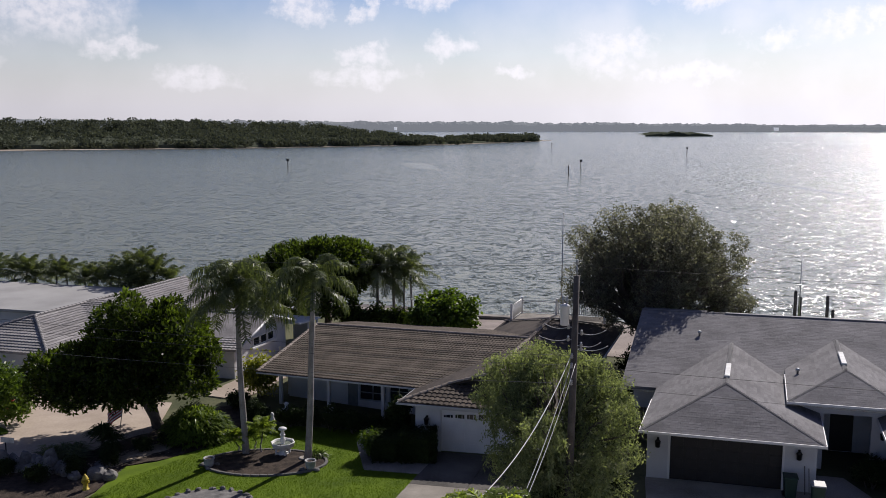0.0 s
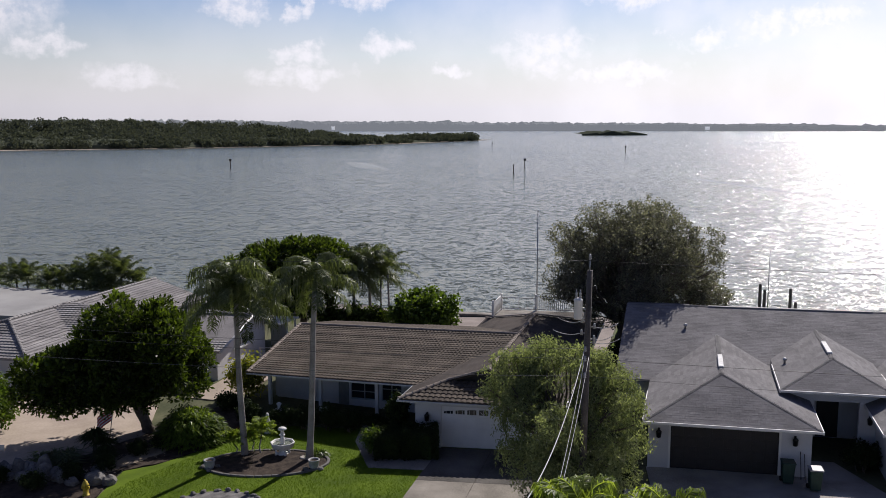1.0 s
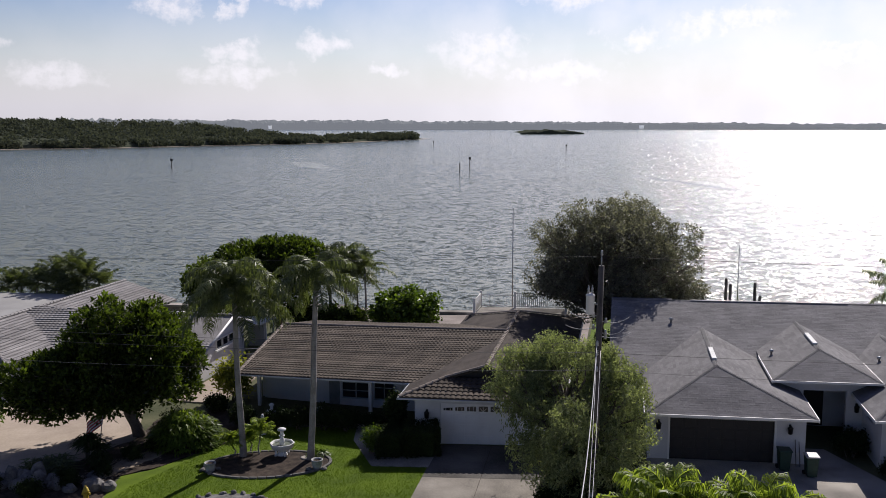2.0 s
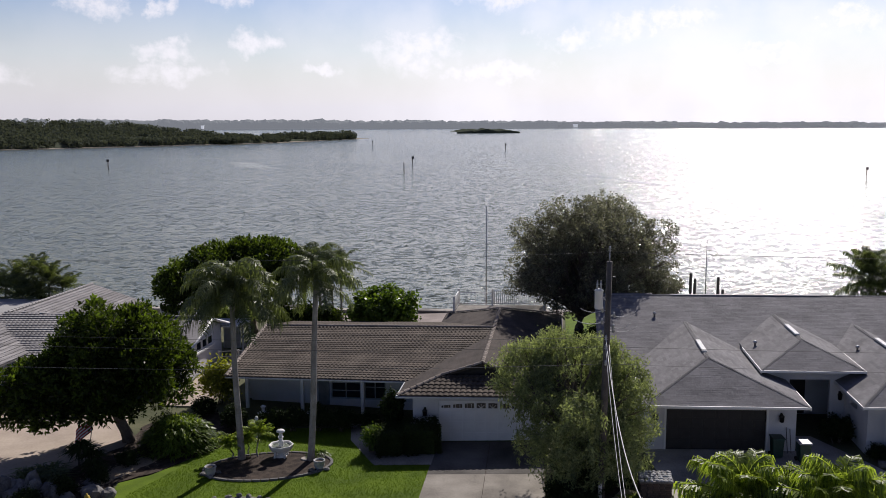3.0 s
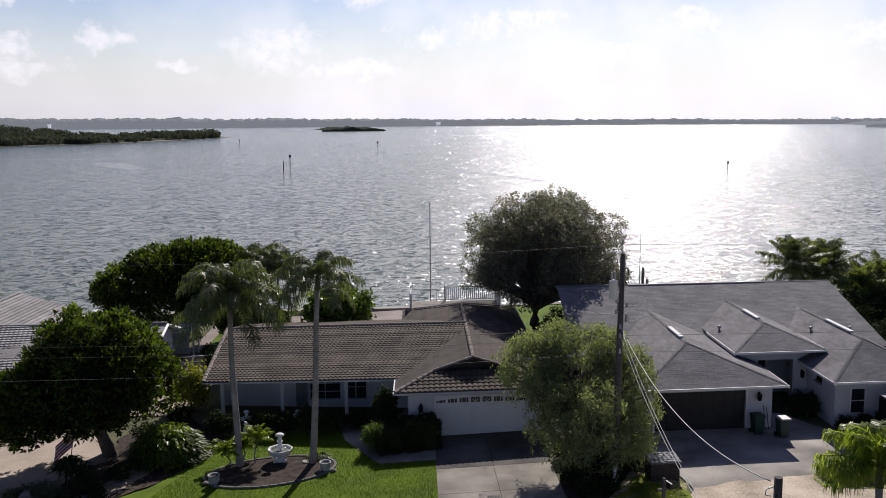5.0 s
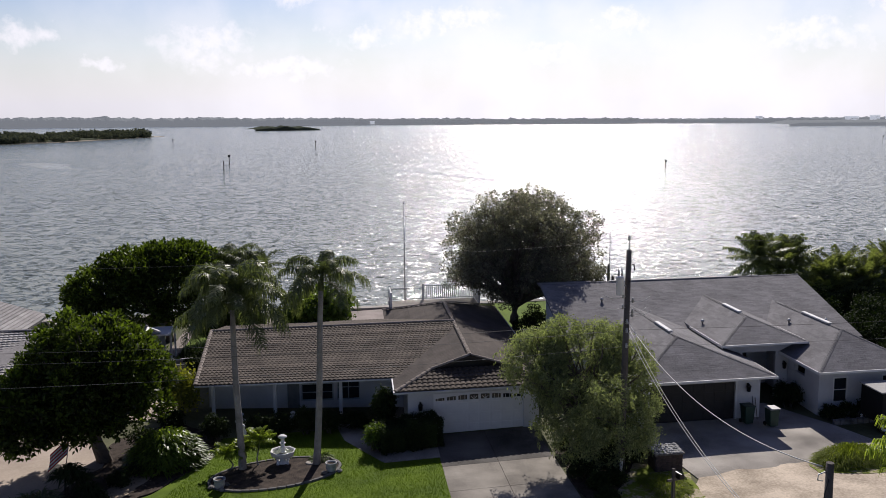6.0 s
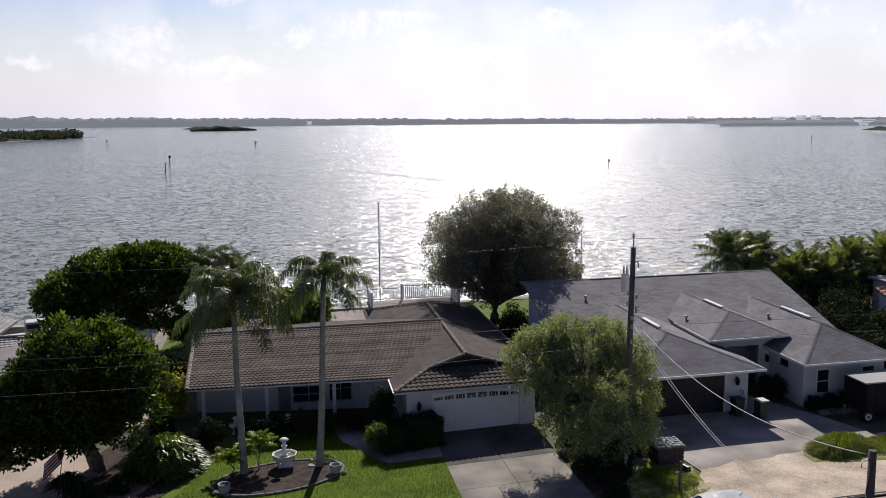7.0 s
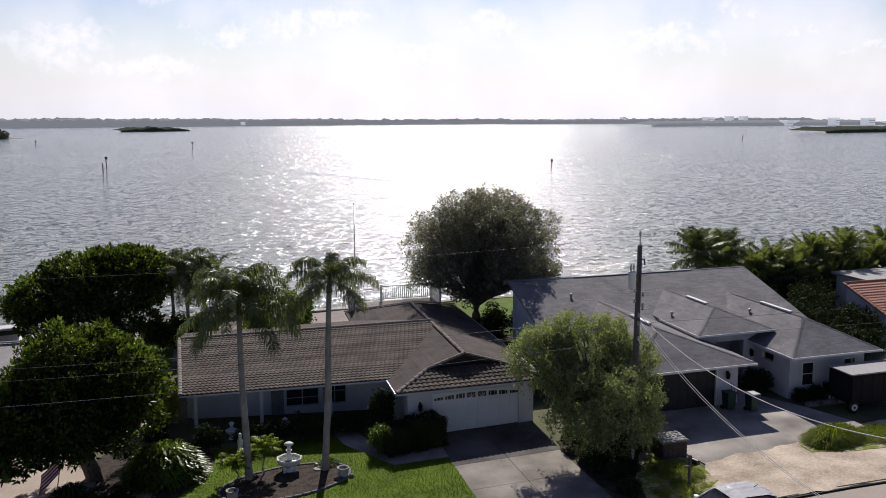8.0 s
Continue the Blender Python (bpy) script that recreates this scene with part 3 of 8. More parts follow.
def leaves(rng, lobes, clusters, per, size, spread, shell=0.5, droop=0.0, narrow=0.42, up=0.35, rosette=False):
    """Leaf quads in clusters on and in the lobes (centre, radii)."""
    cen = np.array([l[0] for l in lobes], float)
    rad = np.array([l[1] for l in lobes], float)
    wgt = (rad[:, 0] * rad[:, 1] + rad[:, 0] * rad[:, 2])
    pick = rng.choice(len(lobes), clusters, p=wgt / wgt.sum())
    d = unit(rng.normal(size=(clusters, 3)))
    r = shell + (1 - shell) * rng.random((clusters, 1)) ** 0.6
    c = cen[pick] + d * r * rad[pick] * rng.uniform(0.9, 1.1, (clusters, 1))
    n = clusters * per
    base = np.repeat(c, per, 0) + rng.normal(size=(n, 3)) * spread
    base[:, 2] -= np.abs(rng.normal(size=n)) * droop
    nrm = unit(rng.normal(size=(n, 3)) + np.array([0, 0, up]) + 0.5 * np.repeat(d, per, 0))
    ax = unit(np.cross(nrm, rng.normal(size=(n, 3))))
    by = np.cross(nrm, ax)
    ln = (size * rng.uniform(0.6, 1.35, (n, 1)))
    if rosette:
        # leaves fan out from each twig's tip
        ax = unit(rng.normal(size=(n, 3)) * 0.8 + np.repeat(d, per, 0) * 0.7 + np.array([0, 0, 0.45]))
        base = np.repeat(c, per, 0) + ax * ln * 0.55 + rng.normal(size=(n, 3)) * spread * 0.35
        nrm = unit(np.cross(ax, rng.normal(size=(n, 3))) + np.array([0, 0, 0.5]))
        by = unit(np.cross(nrm, ax))
    w = ln * narrow
    quad = np.stack([base - ax * ln * 0.5, base + by * w * 0.5, base + ax * ln * 0.5, base - by * w * 0.5], 1)
    return quad


def wobble(rng, a, b, n, amp):
    a, b = Vector(a), Vector(b)
    pts = []
    for i in range(n + 1):
        f = i / n
        k = amp * math.sin(math.pi * f)
        pts.append(a.lerp(b, f) + Vector((rng.uniform(-k, k), rng.uniform(-k, k), rng.uniform(-k, k) * 0.5)))
    return pts


def broad_tree(name, base, fork, lobes, leaf_mat, label, seed, clusters, per, size, spread, trunk_r=0.3, stems=1, shell=0.45, category="tree", narrow=0.42, rosette=False):
    """A tree: a forked trunk with limbs into each lobe, and a crown of small leaves."""
    rng = np.random.default_rng(seed)
    pr = random.Random(seed)
    t = thing(name, base, label, category)
    base, fork = Vector(base), Vector(fork)
    bm = bmesh.new()
    for s in range(stems):
        off = Vector((pr.uniform(-1, 1), pr.uniform(-1, 1), 0)) * (0.35 * (stems > 1))
        pts = wobble(pr, base + off * 0.4 - Vector((0, 0, 0.15)), fork + off * 1.6, 6, trunk_r * 0.5)
        tube(bm, pts, [trunk_r * (1.35 - 0.6 * i / 6) if i else trunk_r * 1.7 for i in range(7)], 10)
    part("trunk", bm, MAT["bark"], t, street=False)
    for c, r in lobes:
        bm = bmesh.new()
        c = Vector(c)
        start = fork + (base - fork) * pr.uniform(0, 0.15)
        pts = wobble(pr, start, c, 5, 0.35)
        tube(bm, pts, [trunk_r * (0.5 - 0.085 * i) for i in range(6)], 6)
        for _ in range(4):
            d = Vector((pr.gauss(0, 1), pr.gauss(0, 1), pr.gauss(0.2, 0.8))).normalized()
            tip = c + Vector((d.x * r[0], d.y * r[1], d.z * r[2])) * 0.85
            s0 = pts[pr.choice((2, 3, 4))]
            tube(bm, wobble(pr, s0, tip, 4, 0.25), [trunk_r * 0.22, trunk_r * 0.17, trunk_r * 0.12, trunk_r * 0.08, 0.012], 5)
        part("limb", bm, MAT["bark"], t, street=False)
    me = quads_mesh("crown", leaves(rng, lobes, clusters, per, size, spread, shell, narrow=narrow, rosette=rosette), leaf_mat)
    part("crown", me, leaf_mat, t)
    return t


def frond_mesh(seed, length, rise, droop, leaflet, count, hang=0.5, mat=None, width=0.022):
    """One palm frond along +x from the origin: a bent rib with rows of leaflets that hang."""
    rng = np.random.default_rng(seed)
    n = 14
    ang = radians(rise)
    drop = radians(droop)
    pos = np.zeros(3)
    rib = [pos.copy()]
    for i in range(n):
        pos = pos + np.array([math.cos(ang), 0, math.sin(ang)]) * length / n
        ang -= drop / n * (0.35 + 1.3 * i / n)
        rib.append(pos.copy())
    rib = np.array(rib)
    quads = []
    for k in range(count):
        f = 0.12 + 0.88 * (k + 0.5) / count
        x = f * n
        i = min(int(x), n - 1)
        p = rib[i] + (rib[i + 1] - rib[i]) * (x - i)
        tan = unit(rib[i + 1] - rib[i])
        ll = leaflet * (0.45 + 0.9 * math.sin(math.pi * (0.12 + 0.8 * f))) * rng.uniform(0.8, 1.15)
        for s in (-1, 1):
            out = unit(np.array([tan[0] * 0.6, s * rng.uniform(0.5, 1.1), 0.15 + tan[2] * 0.4]) + rng.normal(size=3) * 0.2)
            mid = p + out * ll * 0.5 + np.array([0, 0, -hang * 0.22 * ll])
            tip = p + out * ll * (0.95 - 0.35 * hang) + np.array([0, 0, -hang * 0.8 * ll])
            w = tan * width
            quads.append([p - w, p + w, mid + w * 1.1, mid - w * 1.1])
            quads.append([mid - w * 1.1, mid + w * 1.1, tip + w * 0.2, tip - w * 0.2])
    for a, b in zip(rib, rib[1:]):
        w = np.array([0, 0.02, 0])
        h = np.array([0, 0, 0.018])
        quads.append([a - w, a + w, b + w, b - w])
        quads.append([a - h, a + h, b + h, b - h])
    return quads_mesh("frond", np.array(quads), mat)


FRONDS = {}


def palm(name, base, top, label, seed, length=3.0, count=18, trunk_r=0.16, leaflet=0.72, hang=0.8, per=80, lowest=-35, highest=80, droop=95, kind_key="queen", group="", trunk=True, mat="frond", width=0.022):
    pr = random.Random(seed)
    t = thing(name, base, label, "palm tree", group)
    base, top = Vector(base), Vector(top)
    if trunk:
        n = 10
        pts = []
        for i in range(n + 1):
            f = i / n
            side = Vector((math.sin(f * 2.2 + seed), math.cos(f * 1.7 + seed), 0)) * 0.07 * math.sin(math.pi * f)
            pts.append(base.lerp(top, f) + side - Vector((0, 0, 0.1 if i == 0 else 0)))
        rad = [trunk_r * (1.35 if i == 0 else 1.1 - 0.35 * i / n + 0.02 * math.sin(9 * i)) for i in range(n + 1)]
        part("trunk", tube(bmesh.new(), pts, rad, 12), MAT["palm_bark"], t, street=False)
        up = (top - pts[-2]).normalized()
        bm = bmesh.new()
        tube(bm, [top, top + up * 0.35, top + up * 0.8], [trunk_r * 0.95, trunk_r * 0.8, trunk_r * 0.3], 10)
        part("crown_shaft", bm, MAT["frond"], t, street=False)
        top = top + up * 0.55
    levels = [lowest + (highest - lowest) * j / 5 for j in range(6)]
    for k in range(count):
        f = (k + 0.5) / count
        j = min(5, int((f ** 0.9) * 6))
        key = (kind_key, length, j, pr.randrange(2))
        if key not in FRONDS:
            bend = max(25.0, levels[j] + droop - (14 if key[3] else 0))
            FRONDS[key] = frond_mesh(11 * len(FRONDS) + 5, length * (1.0 if j < 4 else 0.9), levels[j], bend, leaflet, per, hang, MAT[mat], width)
        ob = new("frond", FRONDS[key])
        ob.parent = t
        ob.matrix_parent_inverse = t.matrix_basis.inverted()
        ob.matrix_basis = Matrix.Translation(top) @ pose(0, 0, 0, pr.uniform(-6, 6), pr.uniform(-7, 7), 137.5 * k + pr.uniform(-20, 20)) @ Matrix.Scale(pr.uniform(0.85, 1.1), 4)
    return t


# ---- ground, water, far shores ----
def build_ground():
    bm = bmesh.new()
    us = [-400, -200, -120, -80, -60] + list(range(-56, 46)) + [50, 60, 100, 200, 400]
    vs = [-400, -150, -60, -20] + list(range(0, 74, 2)) + [74]
    grid = [[bm.verts.new((u, v, at(u, v).z - 0.02)) for v in vs] for u in us]
    for i in range(len(us) - 1):
        for j in range(len(vs) - 1):
            bm.faces.new((grid[i][j], grid[i + 1][j], grid[i + 1][j + 1], grid[i][j + 1]))
    tagged(part("ground", bm, MAT["earth"]), "patchy grass and sandy soil of the waterfront lots", "ground", kind="structure")
    bm = bmesh.new()
    box(bm, -400, 400, 73.7, 74.15, -4.0, -0.05, 0.03)
    box(bm, -400, 400, 73.5, 74.35, -0.12, 0.08, 0.03)
    tagged(part("seawall", bm, MAT["concrete"]), "grey concrete seawall with a flat cap along the bay", "seawall", kind="structure")
    bm = bmesh.new()
    bmesh.ops.create_grid(bm, x_segments=8, y_segments=8, size=6000)
    bmesh.ops.translate(bm, vec=(0, 6070, WATER_Z), verts=bm.verts)
    tagged(part("water", bm, MAT["water"]), "choppy grey-green bay water glittering in the sun", "water", kind="structure")


def ragged(poly, amp, seed, step=0.35):
    """A polygon with its edges cut finely and worn unevenly."""
    out = []
    for (u0, v0), (u1, v1) in zip(poly, poly[1:] + poly[:1]):
        n = max(1, int(math.hypot(u1 - u0, v1 - v0) / step))
        for k in range(n):
            u, v = u0 + (u1 - u0) * k / n, v0 + (v1 - v0) * k / n
            j = noise.noise_vector(Vector((u * 0.9, v * 0.9, seed))) + noise.noise_vector(Vector((u * 2.9, v * 2.9, seed + 7))) * 0.5
            out.append((u + j.x * amp, v + j.y * amp))
    return out


def flat_patch(name, poly, mat, label, category, z1=0.03, cuts=4, wear=0.0):
    if wear:
        poly = ragged(poly, wear, len(label))
    return tagged(part(name, slab(poly, -0.15, z1, cuts=cuts), mat), label, category, kind="structure")


def woods(name, rows, mat, label, seed, per, size, height):
    """A far wood: rows of (x, y, width, depth, height) strips filled with tree crowns."""
    rng = np.random.default_rng(seed)
    allq = []
    for (x0, y0), (x1, y1), depth, h0, h1, n in rows:
        f = rng.random(n)
        back = rng.random(n)
        dx, dy = x1 - x0, y1 - y0
        ln = math.hypot(dx, dy)
        nx, ny = -dy / ln, dx / ln
        if ny < 0:
            nx, ny = -nx, -ny
        px = x0 + dx * f + nx * back * depth
        py = y0 + dy * f + ny * back * depth
        hh = (h0 + (h1 - h0) * back) * rng.uniform(0.9, 1.04, n)
        for a, b, h in zip(px, py, hh):
            r = height * rng.uniform(0.7, 1.3)
            cap = min(r * 0.6, h * 0.4)
            lobes = [((a, b, WATER_Z + h - cap), (r, r, cap)), ((a, b, WATER_Z + h * 0.4), (r * 0.9, r * 0.9, h * 0.42))]
            allq.append(leaves(rng, lobes, per, 1, size, 0.05 * r, 0.8, narrow=0.8, up=0.2))
    me = quads_mesh(name, np.concatenate(allq), mat)
    return tagged(part(name, me, mat), label, "woods", kind="stuff")


def canopy(name, runs, mat, label, seed, step, bump, rough=0.2):
    """The closed, lumpy canopy of a far wood along runs of (start, end, depth, front height, back height)."""
    verts, faces = [], []
    for (x0, y0), (x1, y1), depth, h0, h1 in runs:
        dx, dy = x1 - x0, y1 - y0
        ln = math.hypot(dx, dy)
        nx, ny = (-dy / ln, dx / ln) if dx > 0 else (dy / ln, -dx / ln)
        n = int(ln / step)
        rows = ((0.0, 0.0), (0.01, 0.5), (0.03, 0.8), (0.08, 0.95), (0.3, 0.98), (1.0, 0.9))
        first = len(verts)
        for k in range(n + 1):
            f = k / n
            ends = min(1.0, 0.5 + min(f, 1 - f) * ln / 60)
            for b, part_h in rows:
                px, py = x0 + dx * f + nx * depth * b, y0 + dy * f + ny * depth * b
                h = (h0 + (h1 - h0) * b) * part_h * ends
                lump = noise.noise(Vector((px / bump, py / bump, seed))) + 0.6 * noise.noise(Vector((px / bump * 2.7, py / bump * 2.7, seed + 9)))
                verts.append((px, py, WATER_Z - 0.3 + h * (1 + rough * lump)))
        m = len(rows)
        for k in range(n):
            for j in range(m - 1):
                a = first + k * m + j
                faces.append((a, a + m, a + m + 1, a + 1))
    me = bpy.data.meshes.new(name)
    me.from_pydata(verts, [], faces)
    me.materials.append(mat)
    return tagged(part(name, me, mat), label, "woods", kind="stuff")


def build_far():
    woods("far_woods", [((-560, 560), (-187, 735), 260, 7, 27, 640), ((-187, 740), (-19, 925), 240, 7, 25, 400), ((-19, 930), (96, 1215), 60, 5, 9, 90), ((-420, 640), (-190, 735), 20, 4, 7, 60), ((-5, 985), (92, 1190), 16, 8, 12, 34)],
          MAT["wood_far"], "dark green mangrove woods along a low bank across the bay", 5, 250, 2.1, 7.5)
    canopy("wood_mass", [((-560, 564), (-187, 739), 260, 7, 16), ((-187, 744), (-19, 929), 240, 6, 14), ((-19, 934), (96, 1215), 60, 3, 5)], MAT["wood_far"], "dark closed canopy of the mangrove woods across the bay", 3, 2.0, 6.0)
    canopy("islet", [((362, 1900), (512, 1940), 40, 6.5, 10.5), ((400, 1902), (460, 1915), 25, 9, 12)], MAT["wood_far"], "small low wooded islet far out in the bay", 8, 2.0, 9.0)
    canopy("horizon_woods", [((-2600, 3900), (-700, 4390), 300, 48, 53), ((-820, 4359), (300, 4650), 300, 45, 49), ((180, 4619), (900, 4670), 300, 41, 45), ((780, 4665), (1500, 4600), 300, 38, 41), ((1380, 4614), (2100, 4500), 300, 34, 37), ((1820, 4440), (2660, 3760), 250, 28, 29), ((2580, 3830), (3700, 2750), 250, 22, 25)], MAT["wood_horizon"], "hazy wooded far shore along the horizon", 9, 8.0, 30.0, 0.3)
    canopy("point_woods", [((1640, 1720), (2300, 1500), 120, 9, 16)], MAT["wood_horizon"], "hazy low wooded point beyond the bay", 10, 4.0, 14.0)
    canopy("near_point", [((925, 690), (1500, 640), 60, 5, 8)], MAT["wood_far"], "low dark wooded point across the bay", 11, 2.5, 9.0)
    bm = bmesh.new()
    outer = [(-600, 545), (-337, 634), (-187, 733), (-19, 922), (60, 1120), (110, 1238), (60, 1240), (-100, 1200), (-500, 1150), (-1200, 1000)]
    low = [bm.verts.new((x, y, WATER_Z - 2)) for x, y in outer]
    high = [bm.verts.new((x, y, WATER_Z + 0.45)) for x, y in outer]
    bm.faces.new(high)
    for k in range(len(outer)):
        j = (k + 1) % len(outer)
        bm.faces.new((low[k], low[j], high[j], high[k]))
    tagged(part("far_bank", bm, MAT["sand"], street=False), "low sandy bank under the far woods", "bank", kind="structure")


# ---- setting of the lots ----
def build_surfaces():
    flat_patch("lawn", [(-24.8, 29.0), (-11.9, 29.0), (-11.9, 38.5), (-14.75, 38.5), (-15.7, 40.2), (-16.7, 42.0), (-17.0, 43.9), (-23.3, 43.9), (-23.3, 41.2), (-25.5, 37.3), (-26.6, 36.4)], MAT["lawn"], "bright green mown front lawn", "lawn", 0.03)
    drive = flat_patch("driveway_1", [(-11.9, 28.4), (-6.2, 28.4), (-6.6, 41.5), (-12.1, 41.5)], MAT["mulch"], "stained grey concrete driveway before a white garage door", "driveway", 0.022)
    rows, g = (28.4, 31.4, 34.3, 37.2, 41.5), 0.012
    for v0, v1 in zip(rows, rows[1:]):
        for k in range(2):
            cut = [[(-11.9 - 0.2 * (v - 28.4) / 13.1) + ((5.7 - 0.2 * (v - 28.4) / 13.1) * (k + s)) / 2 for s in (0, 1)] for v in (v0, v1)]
            # garage-end slabs coloured darker: stains plus the eave's shade painted in
            part("slab", slab([(cut[0][0] + g, v0 + g), (cut[0][1] - g, v0 + g), (cut[1][1] - g, v1 - g), (cut[1][0] + g, v1 - g)], -0.05, 0.036), MAT["stain_shade_concrete"] if v0 > 36 else MAT["worn_concrete"], drive)
    flat_patch("front_path", [(-12.0, 38.4), (-12.0, 39.8), (-15.0, 40.2), (-15.5, 42.2), (-16.1, 44.5), (-17.3, 44.5), (-16.75, 41.95), (-15.75, 40.1), (-14.8, 38.4)], MAT["concrete"], "pale concrete front path curving to the porch", "path", 0.04)
    flat_patch("driveway_2", [(-0.6, 33.0), (4.5, 33.6), (10.4, 34.9), (9.2, 38.3), (7.2, 42.5), (6.0, 42.5), (6.0, 40.3), (-1.6, 40.3)], MAT["concrete"], "wide pale concrete driveway before a dark garage door", "driveway", 0.035)
    flat_patch("verge", [(-2.0, 28.6), (30, 28.6), (30, 37.5), (10.4, 35.0), (4.5, 33.7), (-0.6, 33.1), (-2.0, 31.5)], MAT["sand"], "pale sandy verge worn by car tracks", "verge", 0.039, wear=0.3)
    flat_patch("verge_lawn", [(-2.82, 35.5), (-0.95, 33.66), (-1.15, 31.07), (-3.2, 29.2), (-5.4, 29.4), (-4.84, 32.4)], MAT["patchy"], "weedy green grass patch round the brick pier", "grass", 0.044, wear=0.3)
    flat_patch("verge_tuft", [(5.0, 32.5), (7.0, 31.9), (9.4, 31.9), (11.6, 32.6), (11.6, 34.4), (9.2, 34.6), (6.6, 34.9), (5.2, 33.8)], MAT["patchy"], "weedy green grass patch beside the sandy verge", "grass", 0.055, wear=0.35)
    flat_patch("tree_bed", [(-6.1, 29.6), (-5.0, 29.6), (-4.7, 32.4), (-2.9, 35.5), (-2.4, 38.2), (-6.3, 38.2)], MAT["mulch"], "dark leaf litter under the weeping tree", "garden bed", 0.048, wear=0.25)
    flat_patch("road", [(-200, 20.0), (200, 20.0), (200, 28.3), (-200, 28.3)], MAT["road"], "tan sun-bleached street surface", "road", 0.012, cuts=40)
    for k, v in enumerate((28.42, 28.62)):
        flat_patch("kerb_strip", [(-60, v), (60, v), (60, v + 0.09), (-60, v + 0.09)], MAT["black_panel"], "narrow dark tar strip along the street edge", "kerb", 0.052 - 0.004 * k)
    flat_patch("driveway_3", [(-44, 33.5), (-29.4, 33.5), (-28.6, 41.5), (-31, 46.5), (-46, 46.5)], MAT["pavers"], "beige paved forecourt of the neighbouring house", "driveway", 0.03)
    flat_patch("patio", [(-30, 62.5), (-5.5, 62.5), (-5.5, 73.4), (-30, 73.4)], MAT["patio"], "pale paved patio along the seawall", "patio", 0.03)
    flat_patch("back_lawn", [(-5.3, 60.0), (22, 60.0), (22, 73.4), (-5.3, 73.4)], MAT["lawn"], "bright green lawn by the seawall", "lawn", 0.03)
    flat_patch("side_lawn", [(-29, 61.2), (-26.4, 61.2), (-26.4, 70), (-29, 70)], MAT["lawn"], "strip of green lawn between two houses", "lawn", 0.035)
    flat_patch("side_path", [(-29.9, 48.2), (-27.0, 47.9), (-26.8, 52.0), (-27.2, 57.0), (-27.4, 61.0), (-29.9, 61.0)], MAT["pavers"], "beige paved passage between two houses", "path", 0.06, wear=0.12)


# ---- brown tiled house ----
def window_unit(parent, u0, u1, v, z0, z1, name="window", bars=(1, 2), deep=0.12, mat="trim"):
    w = part(name, wall_pieces(bmesh.new(), "u", u0, u1, v - 0.03, v + deep, z0, z1, [(u0 + 0.07, u1 - 0.07, z0 + 0.07, z1 - 0.07)]), MAT[mat], parent)
    part("pane", boxed(u0 + 0.05, u1 - 0.05, v + 0.05, v + 0.065, z0 + 0.05, z1 - 0.05), MAT["glass"], w)
    for k in range(1, bars[0] + 1):
        c = u0 + (u1 - u0) * k / (bars[0] + 1)
        part("mullion", boxed(c - 0.025, c + 0.025, v - 0.01, v + 0.05, z0 + 0.06, z1 - 0.06), MAT[mat], w)
    for k in range(1, bars[1] + 1):
        c = z0 + (z1 - z0) * k / (bars[1] + 1)
        part("glazing_bar", boxed(u0 + 0.06, u1 - 0.06, v, v + 0.045, c - 0.018, c + 0.018), MAT[mat], w)
    return w


def wall_lantern(u, v, z, label="black wall lantern on white stucco"):
    t = thing("wall_lantern", MUV @ Vector((u, v, z)), label, "wall lamp", "wall lanterns")
    part("bracket", boxed(u - 0.05, u + 0.05, v - 0.08, v, z + 0.05, z + 0.25, 0.01), MAT["black_metal"], t)
    bm = bmesh.new()
    lathe(bm, [(0.05, -0.2), (0.11, -0.17), (0.13, 0.08), (0.15, 0.1), (0.06, 0.2), (0.02, 0.26)], 8, (u, v - 0.17, z))
    part("lantern_body", bm, MAT["black_metal"], t)
    return t


